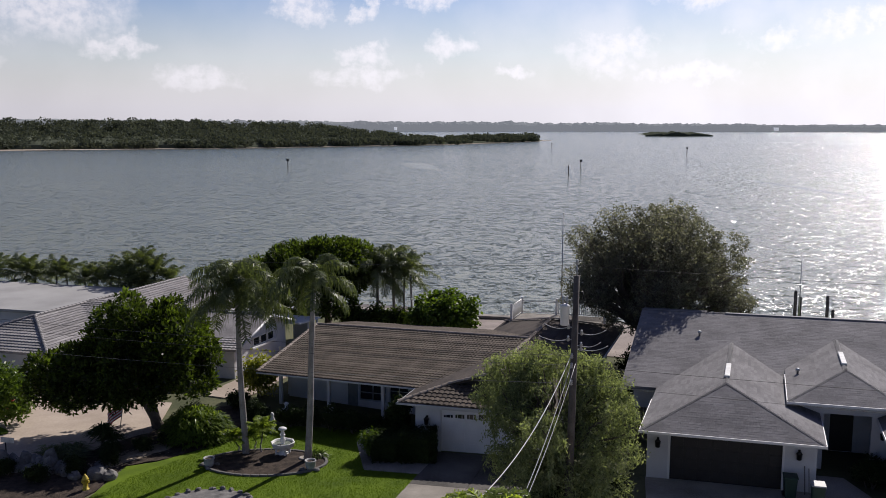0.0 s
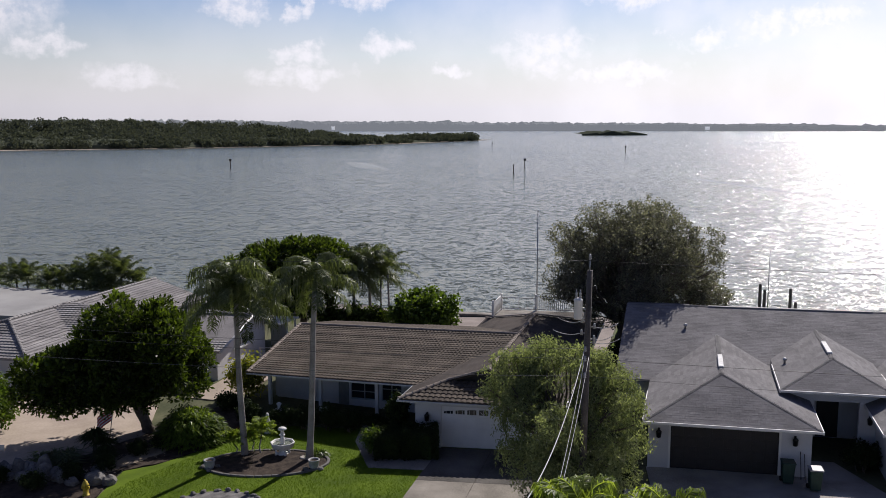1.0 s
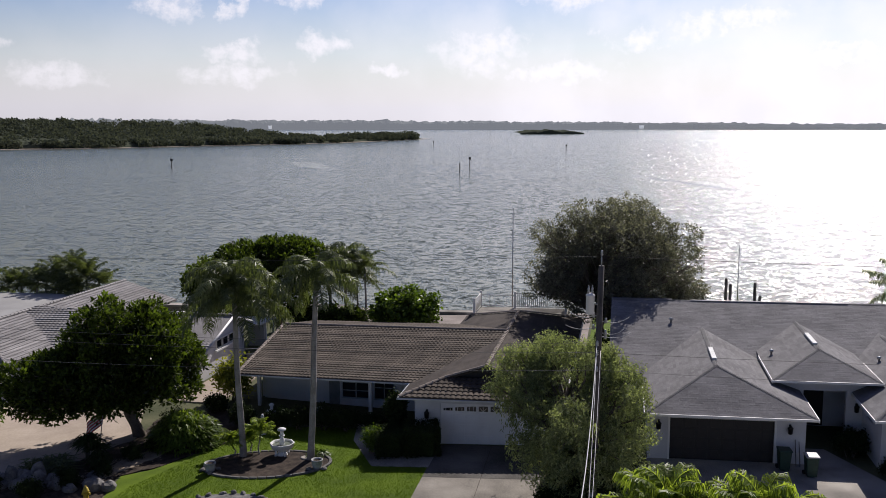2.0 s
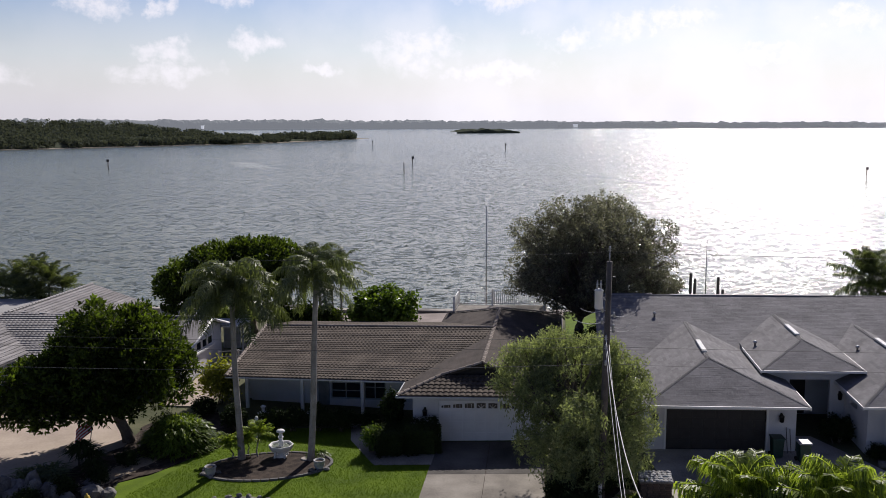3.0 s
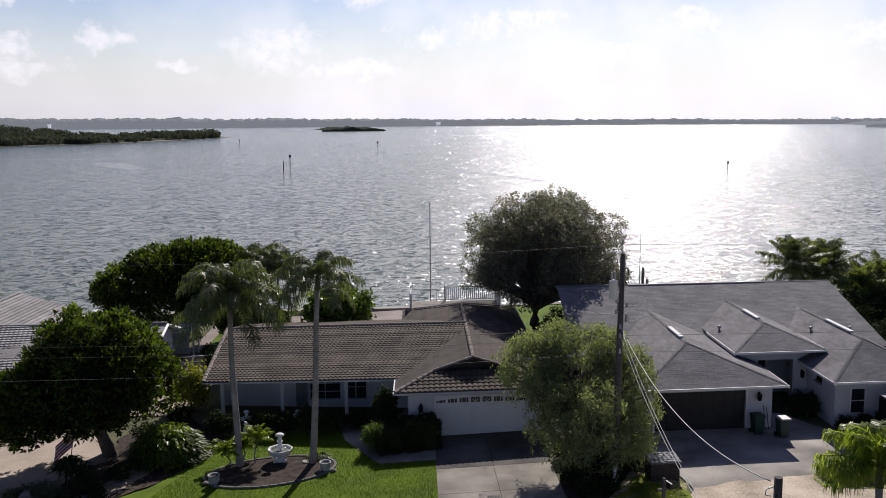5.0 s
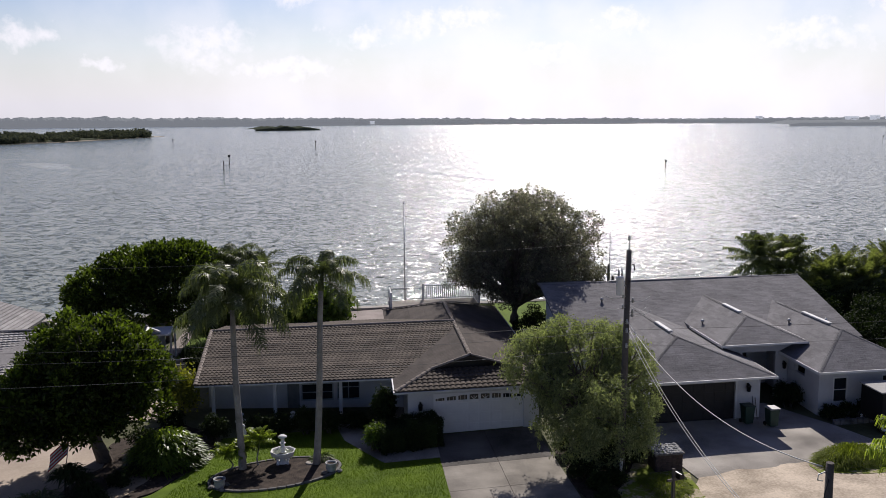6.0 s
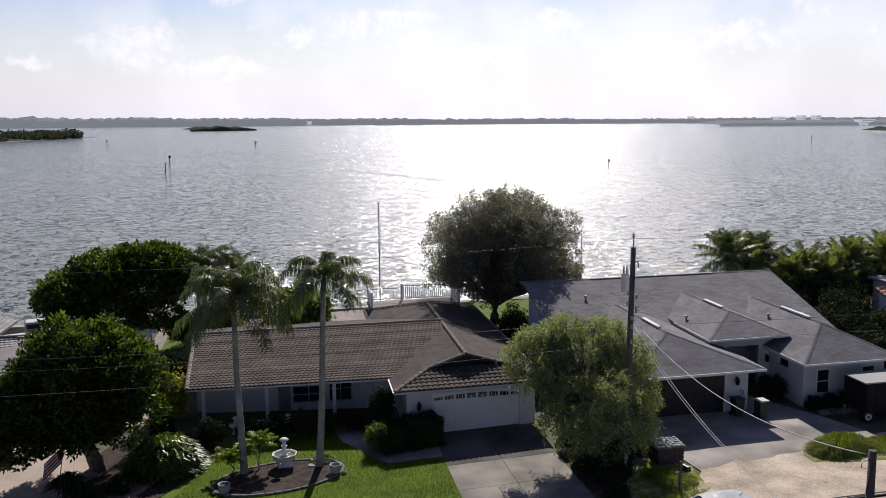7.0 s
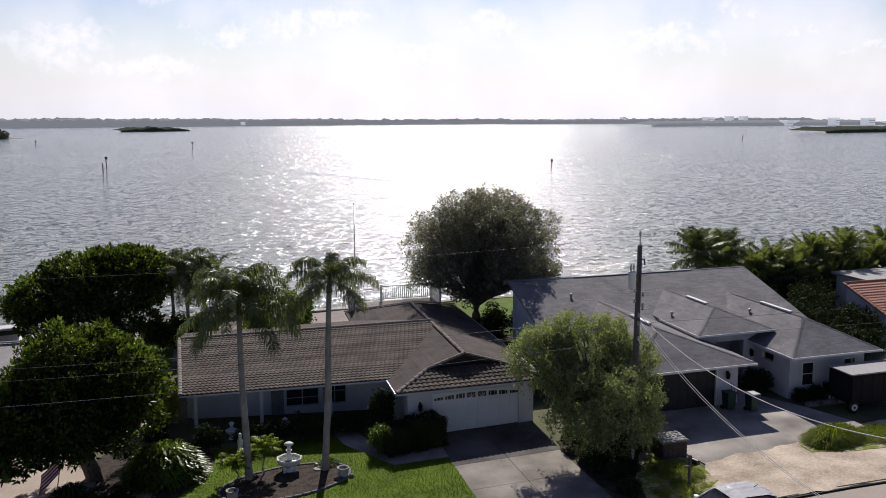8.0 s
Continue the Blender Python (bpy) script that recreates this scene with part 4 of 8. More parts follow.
def build_brown_house():
    g = -0.42
    h = thing("brown_house", MUV @ Vector((-16, 50, g)), "low white stucco house with a brown barrel-tile roof", "house")
    ez, rz, rv = 2.33, 3.43, 52.2
    tile = MAT["tile"]
    skew = Matrix(((1, 0, 0, 0), (-0.2325, 1, 0, -0.2325 * 14), (0.052, 0, 1, 0.052 * 14), (0, 0, 0, 1)))

    def sk(*p):
        return skew @ Vector(p)

    def skewed(ob):
        ob.data.transform(MUV @ skew @ MUV.inverted())
        for c in ob.children:
            skewed(c)
        return ob
    # main block, gable at its far end, runs off a little askew from the garage wing
    roof_slope([sk(-25.0, 43.75, ez), sk(-9.9, 43.75, ez), sk(-9.9, rv, rz), sk(-25.4, rv, rz)], tile, h, course=0.315, pitch=0.26, wave=0.065, step=0.03)
    roof_slope([sk(-10.0, 58.4, ez), sk(-25.4, 58.4, ez), sk(-25.4, rv, rz), sk(-10.0, rv, rz)], tile, h)
    cap_row(sk(-25.4, rv, rz + 0.05), sk(-9.9, rv, rz + 0.05), MAT["tile_cap"], h)
    cap_row(sk(-25.0, 43.7, ez + 0.05), sk(-25.4, rv, rz + 0.05), MAT["tile_cap"], h, name="rake_cap")
    # garage wing with a gablet over its hip
    e2, r2 = 2.33, 3.55
    lu, ru, cu = -14.1, -5.7, -9.9
    gv, gz, gl = 43.0, 2.90, 2.15
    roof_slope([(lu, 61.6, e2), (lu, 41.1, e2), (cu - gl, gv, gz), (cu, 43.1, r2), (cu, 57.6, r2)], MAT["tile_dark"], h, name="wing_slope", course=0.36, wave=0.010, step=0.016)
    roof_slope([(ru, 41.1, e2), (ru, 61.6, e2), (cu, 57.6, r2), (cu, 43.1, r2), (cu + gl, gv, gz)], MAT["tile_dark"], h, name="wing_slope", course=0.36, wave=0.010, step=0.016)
    roof_slope([(lu, 41.1, e2), (ru, 41.1, e2), (cu + gl, gv + 0.02, gz), (cu - gl, gv + 0.02, gz)], tile, h, name="front_hip", course=0.34, pitch=0.29, wave=0.075, step=0.034)
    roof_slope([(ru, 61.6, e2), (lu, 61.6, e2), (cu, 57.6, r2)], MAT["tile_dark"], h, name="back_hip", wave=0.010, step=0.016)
    bm = bmesh.new()
    a = [bm.verts.new(q) for q in ((cu - gl, gv + 0.35, gz - 0.1), (cu + gl, gv + 0.35, gz - 0.1), (cu, gv + 0.35, r2 - 0.05))]
    b = [bm.verts.new(q) for q in ((cu - gl, gv + 0.5, gz - 0.1), (cu + gl, gv + 0.5, gz - 0.1), (cu, gv + 0.5, r2 - 0.05))]
    bm.faces.new(a)
    bm.faces.new(b[::-1])
    for k in range(3):
        bm.faces.new((a[k], a[(k + 1) % 3], b[(k + 1) % 3], b[k]))
    # near-black colour on this plain face imitates the shade inside the recess
    part("gablet", bm, MAT["dark_door"], h, "gablet face darkened to imitate recess shade")
    cap_row((cu, 43.1, r2 + 0.05), (cu, 57.6, r2 + 0.05), MAT["tile_cap"], h)
    for s, x in ((-1, lu), (1, ru)):
        cap_row((x, 41.1, e2 + 0.05), (cu + s * gl, gv, gz + 0.05), MAT["tile_cap"], h, name="hip_cap")
        cap_row((cu + s * gl, gv, gz + 0.05), (cu, 43.1, r2 + 0.06), MAT["tile_cap"], h, name="rake_cap")
        cap_row((x, 61.6, e2 + 0.05), (cu, 57.6, r2 + 0.05), MAT["tile_cap"], h, name="hip_cap")
    # fascias
    skewed(part("fascia", boxed(-25.05, -14.0, 43.66, 43.74, ez - 0.08, ez - 0.01), MAT["stucco"], h))
    part("fascia", boxed(lu, ru, 41.0, 41.09, e2 - 0.09, e2 - 0.01), MAT["stucco"], h)
    part("fascia", boxed(lu - 0.09, lu - 0.01, 41.0, 43.7, e2 - 0.09, e2 - 0.01), MAT["grey_frame"], h)
    part("fascia", boxed(ru + 0.01, ru + 0.09, 41.0, 61.6, e2 - 0.09, e2 - 0.01), MAT["stucco"], h)
    # walls
    st = MAT["stucco"]
    skewed(part("front_wall", wall_pieces(bmesh.new(), "u", -24.6, -13.16, 46.9, 47.15, g - 0.3, ez, [(-19.35, -17.45, g + 0.67, g + 2.15), (-17.25, -15.9, g + 0.67, g + 2.15)]), st, h))
    skewed(part("end_wall", wall_pieces(bmesh.new(), "v", 47.15, 57.6, -24.85, -24.6, g - 0.3, ez), st, h))
    bm = bmesh.new()
    fr = [bm.verts.new((-24.85, v, z)) for v, z in ((45.3, ez - 0.1), (57.9, ez - 0.1), (rv, rz - 0.14))]
    bk = [bm.verts.new((-24.65, v, z)) for v, z in ((45.3, ez - 0.1), (57.9, ez - 0.1), (rv, rz - 0.14))]
    bm.faces.new(fr)
    bm.faces.new(bk[::-1])
    for k in range(3):
        bm.faces.new((fr[k], fr[(k + 1) % 3], bk[(k + 1) % 3], bk[k]))
    skewed(part("gable", bm, st, h))
    skewed(part("back_wall", boxed(-24.6, -9.0, 57.6, 57.85, g - 0.3, ez), st, h))
    part("garage_front", wall_pieces(bmesh.new(), "u", -13.4, -6.3, 41.7, 41.95, g - 0.3, e2, [(-12.05, -7.15, g - 0.3, g + 2.35)]), st, h)
    part("garage_side", boxed(-13.4, -13.17, 41.95, 47.6, g - 0.3, e2), st, h)
    part("side_wall", boxed(-6.55, -6.3, 41.95, 58.6, g - 0.3, e2), st, h)
    # garage door of raised panels with a row of arched lights
    d = part("garage_door", boxed(-12.1, -7.1, 41.84, 41.9, g - 0.1, g + 2.36), MAT["white_door"], h)
    for r in range(3):
        for c in range(8):
            x0 = -12.0 + c * 0.612
            part("door_panel", boxed(x0 + 0.05, x0 + 0.56, 41.828, 41.85, g + 0.14 + r * 0.58, g + 0.62 + r * 0.58, 0.008), MAT["white_door"], d)
    for c in range(8):
        x0, lift = -11.95 + c * 0.612, [0.10 + 0.17 * math.sin(math.pi * (c + k) / 8) for k in (0.12, 0.5, 0.88)]
        shape = [(x0 + 0.03, 0.0), (x0 + 0.50, 0.0), (x0 + 0.50, lift[2]), (x0 + 0.265, lift[1] + 0.01), (x0 + 0.03, lift[0])]
        bm = bmesh.new()
        f = [bm.verts.new((x, 41.825, g + 1.93 + z)) for x, z in shape]
        b2 = [bm.verts.new((x, 41.85, g + 1.93 + z)) for x, z in shape]
        bm.faces.new(f)
        bm.faces.new(b2[::-1])
        for k in range(5):
            bm.faces.new((f[k], f[(k + 1) % 5], b2[(k + 1) % 5], b2[k]))
        part("door_light", bm, MAT["glass"], d)
        for k in (1, 2, 3):
            if c in (3, 4):
                w = math.pi * k / 4
                ends = ((x0 + 0.265, 0.0), (x0 + 0.265 - 0.23 * math.cos(w), 0.24 * math.sin(w)))
            elif k != 2:
                ends = ((x0 + 0.03 + 0.1175 * k, 0.0), (x0 + 0.03 + 0.1175 * k, lift[1] - 0.01))
            else:
                continue
            bm = bmesh.new()
            tube(bm, [(x, 41.82, g + 1.93 + z) for x, z in ends], [0.016, 0.016], 4)
            part("glazing_bar", bm, MAT["white_door"], d)
    skewed(window_unit(h, -19.35, -17.45, 46.92, g + 0.67, g + 2.15, bars=(1, 2), mat="grey_frame"))
    skewed(window_unit(h, -17.25, -15.9, 46.92, g + 0.67, g + 2.15, bars=(1, 1), mat="grey_frame"))
    skewed(part("front_door", boxed(-20.15, -19.45, 46.84, 46.895, g, g + 2.05, 0.01), MAT["grey_door"], h, "grey panelled front door"))
    for u in (-24.3, -20.75, -17.0):
        skewed(part("porch_post", boxed(u - 0.1, u + 0.1, 45.3, 45.5, g - 0.1, ez - 0.1, 0.01), MAT["trim"], h))
    wall_lantern(-12.75, 41.7, g + 1.75)
    skewed(part("porch_slab", boxed(-24.6, -13.42, 44.6, 46.88, g - 0.3, g + 0.1, 0.02), MAT["concrete"], h))
    return h


# ---- grey shingled house ----
def gable_arm(h, u0, u1, cu, v0, vr, vb, ez, rz, name):
    """A hipped arm that runs back into the main roof."""
    m = MAT["shingle"]
    kw = dict(course=0.17, wave=0, step=0.0065, tab=0.5, deck=0.14)
    roof_slope([(u0, v0, ez), (u1, v0, ez), (cu, vr, rz)], m, h, name=name + "_hip", **kw)
    roof_slope([(u0, vb + 3.0, ez), (u0, v0, ez), (cu, vr, rz), (cu, vb + 3.0, rz)], m, h, name=name + "_slope", **kw)
    roof_slope([(u1, v0, ez), (u1, vb + 3.0, ez), (cu, vb + 3.0, rz), (cu, vr, rz)], m, h, name=name + "_slope", **kw)
    for x in (u0, u1):
        ridge_strip((x, v0, ez), (cu, vr, rz), MAT["shingle_cap"], h, 0.09, 0.2)
    ridge_strip((cu, vr, rz + 0.01), (cu, vb, rz + 0.01), MAT["shingle_cap"], h)
    part("gutter", boxed(u0 - 0.04, u1 + 0.04, v0 - 0.065, v0 - 0.005, ez - 0.12, ez - 0.005, 0.008), MAT["trim"], h)
    part("fascia", boxed(u0 - 0.05, u0 - 0.005, v0 - 0.06, v0 + 5.0, ez - 0.16, ez - 0.005, 0.008), MAT["trim"], h)
    part("fascia", boxed(u1 + 0.005, u1 + 0.05, v0 - 0.06, v0 + 4.0, ez - 0.16, ez - 0.005, 0.008), MAT["trim"], h)


def build_grey_house():
    h = thing("grey_house", MUV @ Vector((6, 46, 0)), "white stucco house with grey shingle hip roofs", "house")
    m, st = MAT["shingle"], MAT["stucco"]
    kw = dict(course=0.17, wave=0, step=0.0065, tab=0.5, deck=0.14)
    rv, rz, ev, ez = 54.5, 5.2, 45.9, 2.73
    roof_slope([(-3.6, ev, ez), (15.4, ev, ez), (15.4, rv, rz), (-3.6, rv, rz)], m, h, name="main_slope", **kw)
    roof_slope([(15.4, 63.0, ez), (0.2, 63.0, ez), (0.2, rv, rz), (15.4, rv, rz)], m, h, name="main_slope", **kw)
    ridge_strip((-3.6, rv, rz + 0.02), (15.4, rv, rz + 0.02), MAT["shingle_cap"], h)
    gable_arm(h, -1.75, 6.1, 1.8, 38.85, 42.5, 51.3, 2.73, 4.2, "garage_roof")
    gable_arm(h, 4.6, 9.87, 7.3, 42.6, 45.4, 52.6, 3.5, 4.5, "entry_roof")
    gable_arm(h, 8.65, 14.9, 11.75, 39.0, 42.3, 50.3, 2.73, 4.2, "bedroom_roof")
    # white ridge vents
    for cu, a, b, z in ((1.8, 43.5, 46.0, 4.31), (7.3, 46.3, 48.8, 4.61), (11.75, 43.5, 46.8, 4.31)):
        part("ridge_vent", boxed(cu - 0.13, cu + 0.13, a, b, z - 0.12, z - 0.01, 0.035), MAT["plaster"], h, "white ridge vent")
    part("ridge_vent", boxed(1.3, 10.8, rv - 0.13, rv + 0.13, rz - 0.01, rz + 0.035, 0.012), MAT["shingle_cap"], h, "pale ridge vent")
    for u, v, z in ((0.0, 51.64, 4.5), (5.17, 47.0, 3.85), (10.63, 46.41, 3.78), (13.1, 46.4, 3.72)):
        bm = bmesh.new()
        lathe(bm, [(0.06, -0.4), (0.06, 0.02), (0.11, 0.03), (0.12, 0.1), (0.07, 0.15), (0.03, 0.17)], 10, (u, v, z))
        part("vent_pipe", bm, MAT["steel"], h)
    # walls
    part("garage_front", wall_pieces(bmesh.new(), "u", -1.55, 5.85, 40.25, 40.5, -0.3, 2.7, [(-0.5, 4.4, -0.3, 2.13)]), st, h)
    part("garage_side", boxed(-1.55, -1.3, 40.5, 46.6, -0.3, 2.7), st, h)
    part("garage_side", boxed(5.6, 5.85, 40.5, 44.6, -0.3, 2.7), st, h)
    part("entry_front", wall_pieces(bmesh.new(), "u", 5.0, 9.5, 43.6, 43.85, -0.3, 3.45, [(6.3, 8.4, -0.3, 2.75)]), st, h)
    part("entry_back", wall_pieces(bmesh.new(), "u", 5.85, 9.5, 46.4, 46.6, -0.3, 3.4, [(6.8, 7.9, 0, 2.1)]), st, h)
    part("entry_door", boxed(6.8, 7.9, 46.42, 46.5, 0, 2.1, 0.01), MAT["dark_door"], h)
    part("bedroom_front", wall_pieces(bmesh.new(), "u", 9.2, 14.5, 40.0, 40.25, -0.3, 2.7, [(10.05, 10.95, 0.65, 2.1), (13.0, 13.9, 0.65, 2.1)]), st, h)
    part("bedroom_side", wall_pieces(bmesh.new(), "v", 40.25, 46.6, 9.2, 9.45, -0.3, 2.7, [(41.6, 42.8, 1.75, 2.2)]), st, h)
    part("bedroom_side", boxed(14.25, 14.5, 40.25, 46.6, -0.3, 2.7), st, h)
    part("left_wall", boxed(-3.0, -2.75, 46.5, 55.2, -0.3, 2.7), st, h)
    part("left_wall", boxed(0.6, 0.85, 55.2, 62.3, -0.3, 2.7), st, h)
    part("return_wall", boxed(-2.75, 0.85, 54.95, 55.2, -0.3, 4.8), st, h)
    part("roof_end", boxed(-3.6, 0.2, 54.5, 55.35, 5.0, 5.14, 0.02), m, h)
    part("front_wall", boxed(-2.75, -1.3, 46.5, 46.75, -0.3, 2.7), st, h)
    part("right_wall", boxed(14.5, 14.75, 46.5, 62.3, -0.3, 2.7), st, h)
    part("back_wall", boxed(0.85, 14.75, 62.3, 62.55, -0.3, 2.7), st, h)
    for u in (-3.0, 14.5):
        bm = bmesh.new()
        prof = ((46.2, 2.68), (55.2, 2.68), (55.2, 4.98), (54.5, 5.05)) if u < 0 else ((46.2, 2.68), (62.7, 2.68), (58.0, 4.05), (54.5, 5.05))
        fr = [bm.verts.new((u, v, z)) for v, z in prof]
        bk = [bm.verts.new((u + 0.25, v, z)) for v, z in prof]
        bm.faces.new(fr)
        bm.faces.new(bk[::-1])
        for k in range(4):
            bm.faces.new((fr[k], fr[(k + 1) % 4], bk[(k + 1) % 4], bk[k]))
        part("gable", bm, st, h)
    d = part("garage_door", boxed(-0.55, 4.45, 40.38, 40.44, -0.05, 2.16), MAT["dark_door"], h)
    for r in range(4):
        for c in range(8):
            x0 = -0.48 + c * 0.613
            part("door_panel", boxed(x0 + 0.05, x0 + 0.56, 40.355, 40.385, 0.06 + r * 0.53, 0.5 + r * 0.53, 0.012), MAT["dark_door"], d)
    part("door_frame", wall_pieces(bmesh.new(), "u", -0.6, 4.5, 40.22, 40.26, 0.0, 2.2, [(-0.5, 4.4, 0.0, 2.12)]), MAT["trim"], h)
    window_unit(h, 10.05, 10.95, 40.02, 0.65, 2.1, bars=(0, 1))
    window_unit(h, 13.0, 13.9, 40.02, 0.65, 2.1, bars=(0, 1))
    wall_lantern(-1.05, 40.25, 1.75)
    wall_lantern(5.1, 40.25, 1.75)
    wall_lantern(8.9, 43.6, 1.9)
    return h


# ---- neighbouring house with grey tiles ----
def build_left_house():
    g = -0.72
    h = thing("tiled_house", MUV @ Vector((-38, 52, g)), "long white house with a weathered grey tile roof", "house")
    t, st = MAT["tile_grey"], MAT["stucco"]
    ez, rz = 2.0, 3.5
    roof_slope([(-43.2, 48.6, ez), (-29.7, 51.7, 1.45), (-29.7, 56.4, 3.0), (-43.2, 54.6, rz)], t, h)
    roof_slope([(-29.7, 59.9, 1.9), (-43.2, 61.6, ez), (-43.2, 54.6, rz), (-29.7, 56.4, 3.0)], t, h)
    cap_row((-43.2, 54.6, rz + 0.05), (-29.7, 56.4, 3.05), t, h)
    # cross wing
    roof_slope([(-39.0, 66.5, ez), (-39.0, 45.5, ez), (-43.4, 49.5, rz), (-43.4, 66.5, rz)], t, h, name="wing_slope")
    roof_slope([(-47.8, 45.5, ez), (-47.8, 66.5, ez), (-43.4, 66.5, rz), (-43.4, 49.5, rz)], t, h, name="wing_slope")
    roof_slope([(-47.8, 45.5, ez), (-39.0, 45.5, ez), (-43.4, 49.5, rz)], t, h, name="front_hip")
    for a, b in (((-43.4, 49.5, rz + 0.05), (-43.4, 66.5, rz + 0.05)), ((-47.8, 45.5, ez + 0.05), (-43.4, 49.5, rz + 0.05)), ((-39.0, 45.5, ez + 0.05), (-43.4, 49.5, rz + 0.05))):
        cap_row(a, b, t, h)
    for a, b in (((-29.66, 51.7, 1.38), (-29.66, 56.4, 2.93)), ((-29.66, 56.4, 2.93), (-29.66, 59.9, 1.83))):
        part("barge_board", tube(bmesh.new(), [MUV @ Vector(a), MUV @ Vector(b)], [0.1, 0.1], 4), MAT["trim"], h, street=False)
    bm = bmesh.new()
    fr = [bm.verts.new((-30.2, v, z)) for v, z in ((52.3, g - 0.4), (59.3, g - 0.4), (59.3, 1.95), (56.4, 2.86), (52.3, 1.5))]
    bk = [bm.verts.new((-30.45, v, z)) for v, z in ((52.3, g - 0.4), (59.3, g - 0.4), (59.3, 1.95), (56.4, 2.86), (52.3, 1.5))]
    bm.faces.new(fr)
    bm.faces.new(bk[::-1])
    for k in range(5):
        bm.faces.new((fr[k], fr[(k + 1) % 5], bk[(k + 1) % 5], bk[k]))
    part("gable_wall", bm, st, h)
    part("front_wall", boxed(-39.4, -30.45, 52.3, 52.55, g - 0.4, 1.5), st, h)
    part("wing_wall", boxed(-47.2, -39.6, 46.4, 46.65, g - 0.2, ez), st, h)
    part("wing_side", boxed(-39.85, -39.6, 46.65, 52.3, g - 0.2, ez), st, h)
    for v in (54.65, 55.62, 56.59):
        w = part("window", wall_pieces(bmesh.new(), "v", v, v + 0.9, -30.2, -30.12, g + 1.72, g + 2.36, [(v + 0.06, v + 0.84, g + 1.78, g + 2.3)]), MAT["trim"], h)
        part("pane", boxed(-30.19, -30.17, v + 0.04, v + 0.86, g + 1.76, g + 2.32), MAT["glass"], w)
    part("sill_band", boxed(-30.2, -30.02, 54.4, 57.7, g + 1.55, g + 1.7, 0.02), MAT["trim"], h)
    # flat-roofed porch behind the gable
    part("back_wall", boxed(-39.4, -30.2, 59.05, 59.3, g - 0.4, 1.9), st, h)
    bm = bmesh.new()
    box(bm, -33.5, -29.0, 59.35, 62.7, 1.66, 1.78, 0.02)
    bmesh.ops.rotate(bm, verts=bm.verts[:], cent=(-31, 59.4, 1.7), matrix=Matrix.Rotation(radians(-3), 3, "X"))
    part("porch_roof", bm, MAT["trim"], h, "thin white porch roof")
    for u, v in ((-29.2, 62.4), (-29.2, 60.9), (-33.2, 62.4)):
        part("porch_post", boxed(u - 0.06, u + 0.06, v - 0.06, v + 0.06, g - 0.2, 1.58, 0.01), MAT["trim"], h)
    part("porch_screen", boxed(-31.2, -29.9, 62.36, 62.46, g - 0.2, 1.52, 0.01), MAT["stucco"], h)
    return h


def build_side_houses():
    h = thing("flat_roofed_house", MUV @ Vector((-56, 62, -0.75)), "low house with a flat white membrane roof", "house")
    part("roof", boxed(-75, -47.5, 58, 69, 1.5, 1.75, 0.03), MAT["old_membrane"], h)
    part("wall", boxed(-74.5, -48, 58.6, 68.5, -0.9, 1.5), MAT["stucco"], h)
    h = thing("red_tiled_house", MUV @ Vector((30, 50, 0)), "white house with a terracotta barrel-tile roof", "house")
    t = MAT["tile_red"]
    roof_slope([(24.0, 48.0, 1.7), (44, 48.0, 1.7), (44, 53.6, 3.5), (24.0, 53.6, 3.5)], t, h, course=0.38, pitch=0.29, wave=0.06, step=0.05)
    cap_row((24.0, 53.6, 3.55), (44, 53.6, 3.55), t, h)
    cap_row((24.0, 48.0, 1.75), (24.0, 53.6, 3.55), t, h, name="rake_cap")
    bm = bmesh.new()
    prof = ((48.6, -0.2), (53.6, -0.2), (53.6, 3.36), (48.6, 1.75))
    fr = [bm.verts.new((24.3, v, z)) for v, z in prof]
    bk = [bm.verts.new((24.55, v, z)) for v, z in prof]
    bm.faces.new(fr)
    bm.faces.new(bk[::-1])
    for k in range(4):
        bm.faces.new((fr[k], fr[(k + 1) % 4], bk[(k + 1) % 4], bk[k]))
    part("gable_wall", bm, MAT["stucco"], h)
    part("front_wall", boxed(24.55, 43.5, 48.6, 48.85, -0.2, 1.7), MAT["stucco"], h)
    part("rear_roof", boxed(27.9, 42, 54.0, 60, 3.0, 3.2, 0.03), MAT["old_membrane"], h, "flat pale roof over the rear rooms")
    part("rear_wall", boxed(28.2, 41.5, 54.2, 59.6, -0.2, 3.0), MAT["stucco"], h)


# ---- trees ----
def lobe_set(seed, centre, size, n, small=0.45):
    pr = random.Random(seed)
    c = Vector(centre)
    out = [(tuple(c), (size[0] * 0.62, size[1] * 0.62, size[2] * 0.66))]
    for k in range(n):
        a = 2.39996 * k + pr.uniform(-0.25, 0.25)
        e = math.asin(-0.55 + 1.5 * (k + 0.5) / n)
        d = Vector((math.cos(a) * math.cos(e) * size[0], math.sin(a) * math.cos(e) * size[1], math.sin(e) * size[2])) * pr.uniform(0.58, 0.72)
        s = small * pr.uniform(0.75, 1.2)
        out.append((tuple(c + d), (size[0] * s, size[1] * s, size[2] * s * 0.95)))
    return out


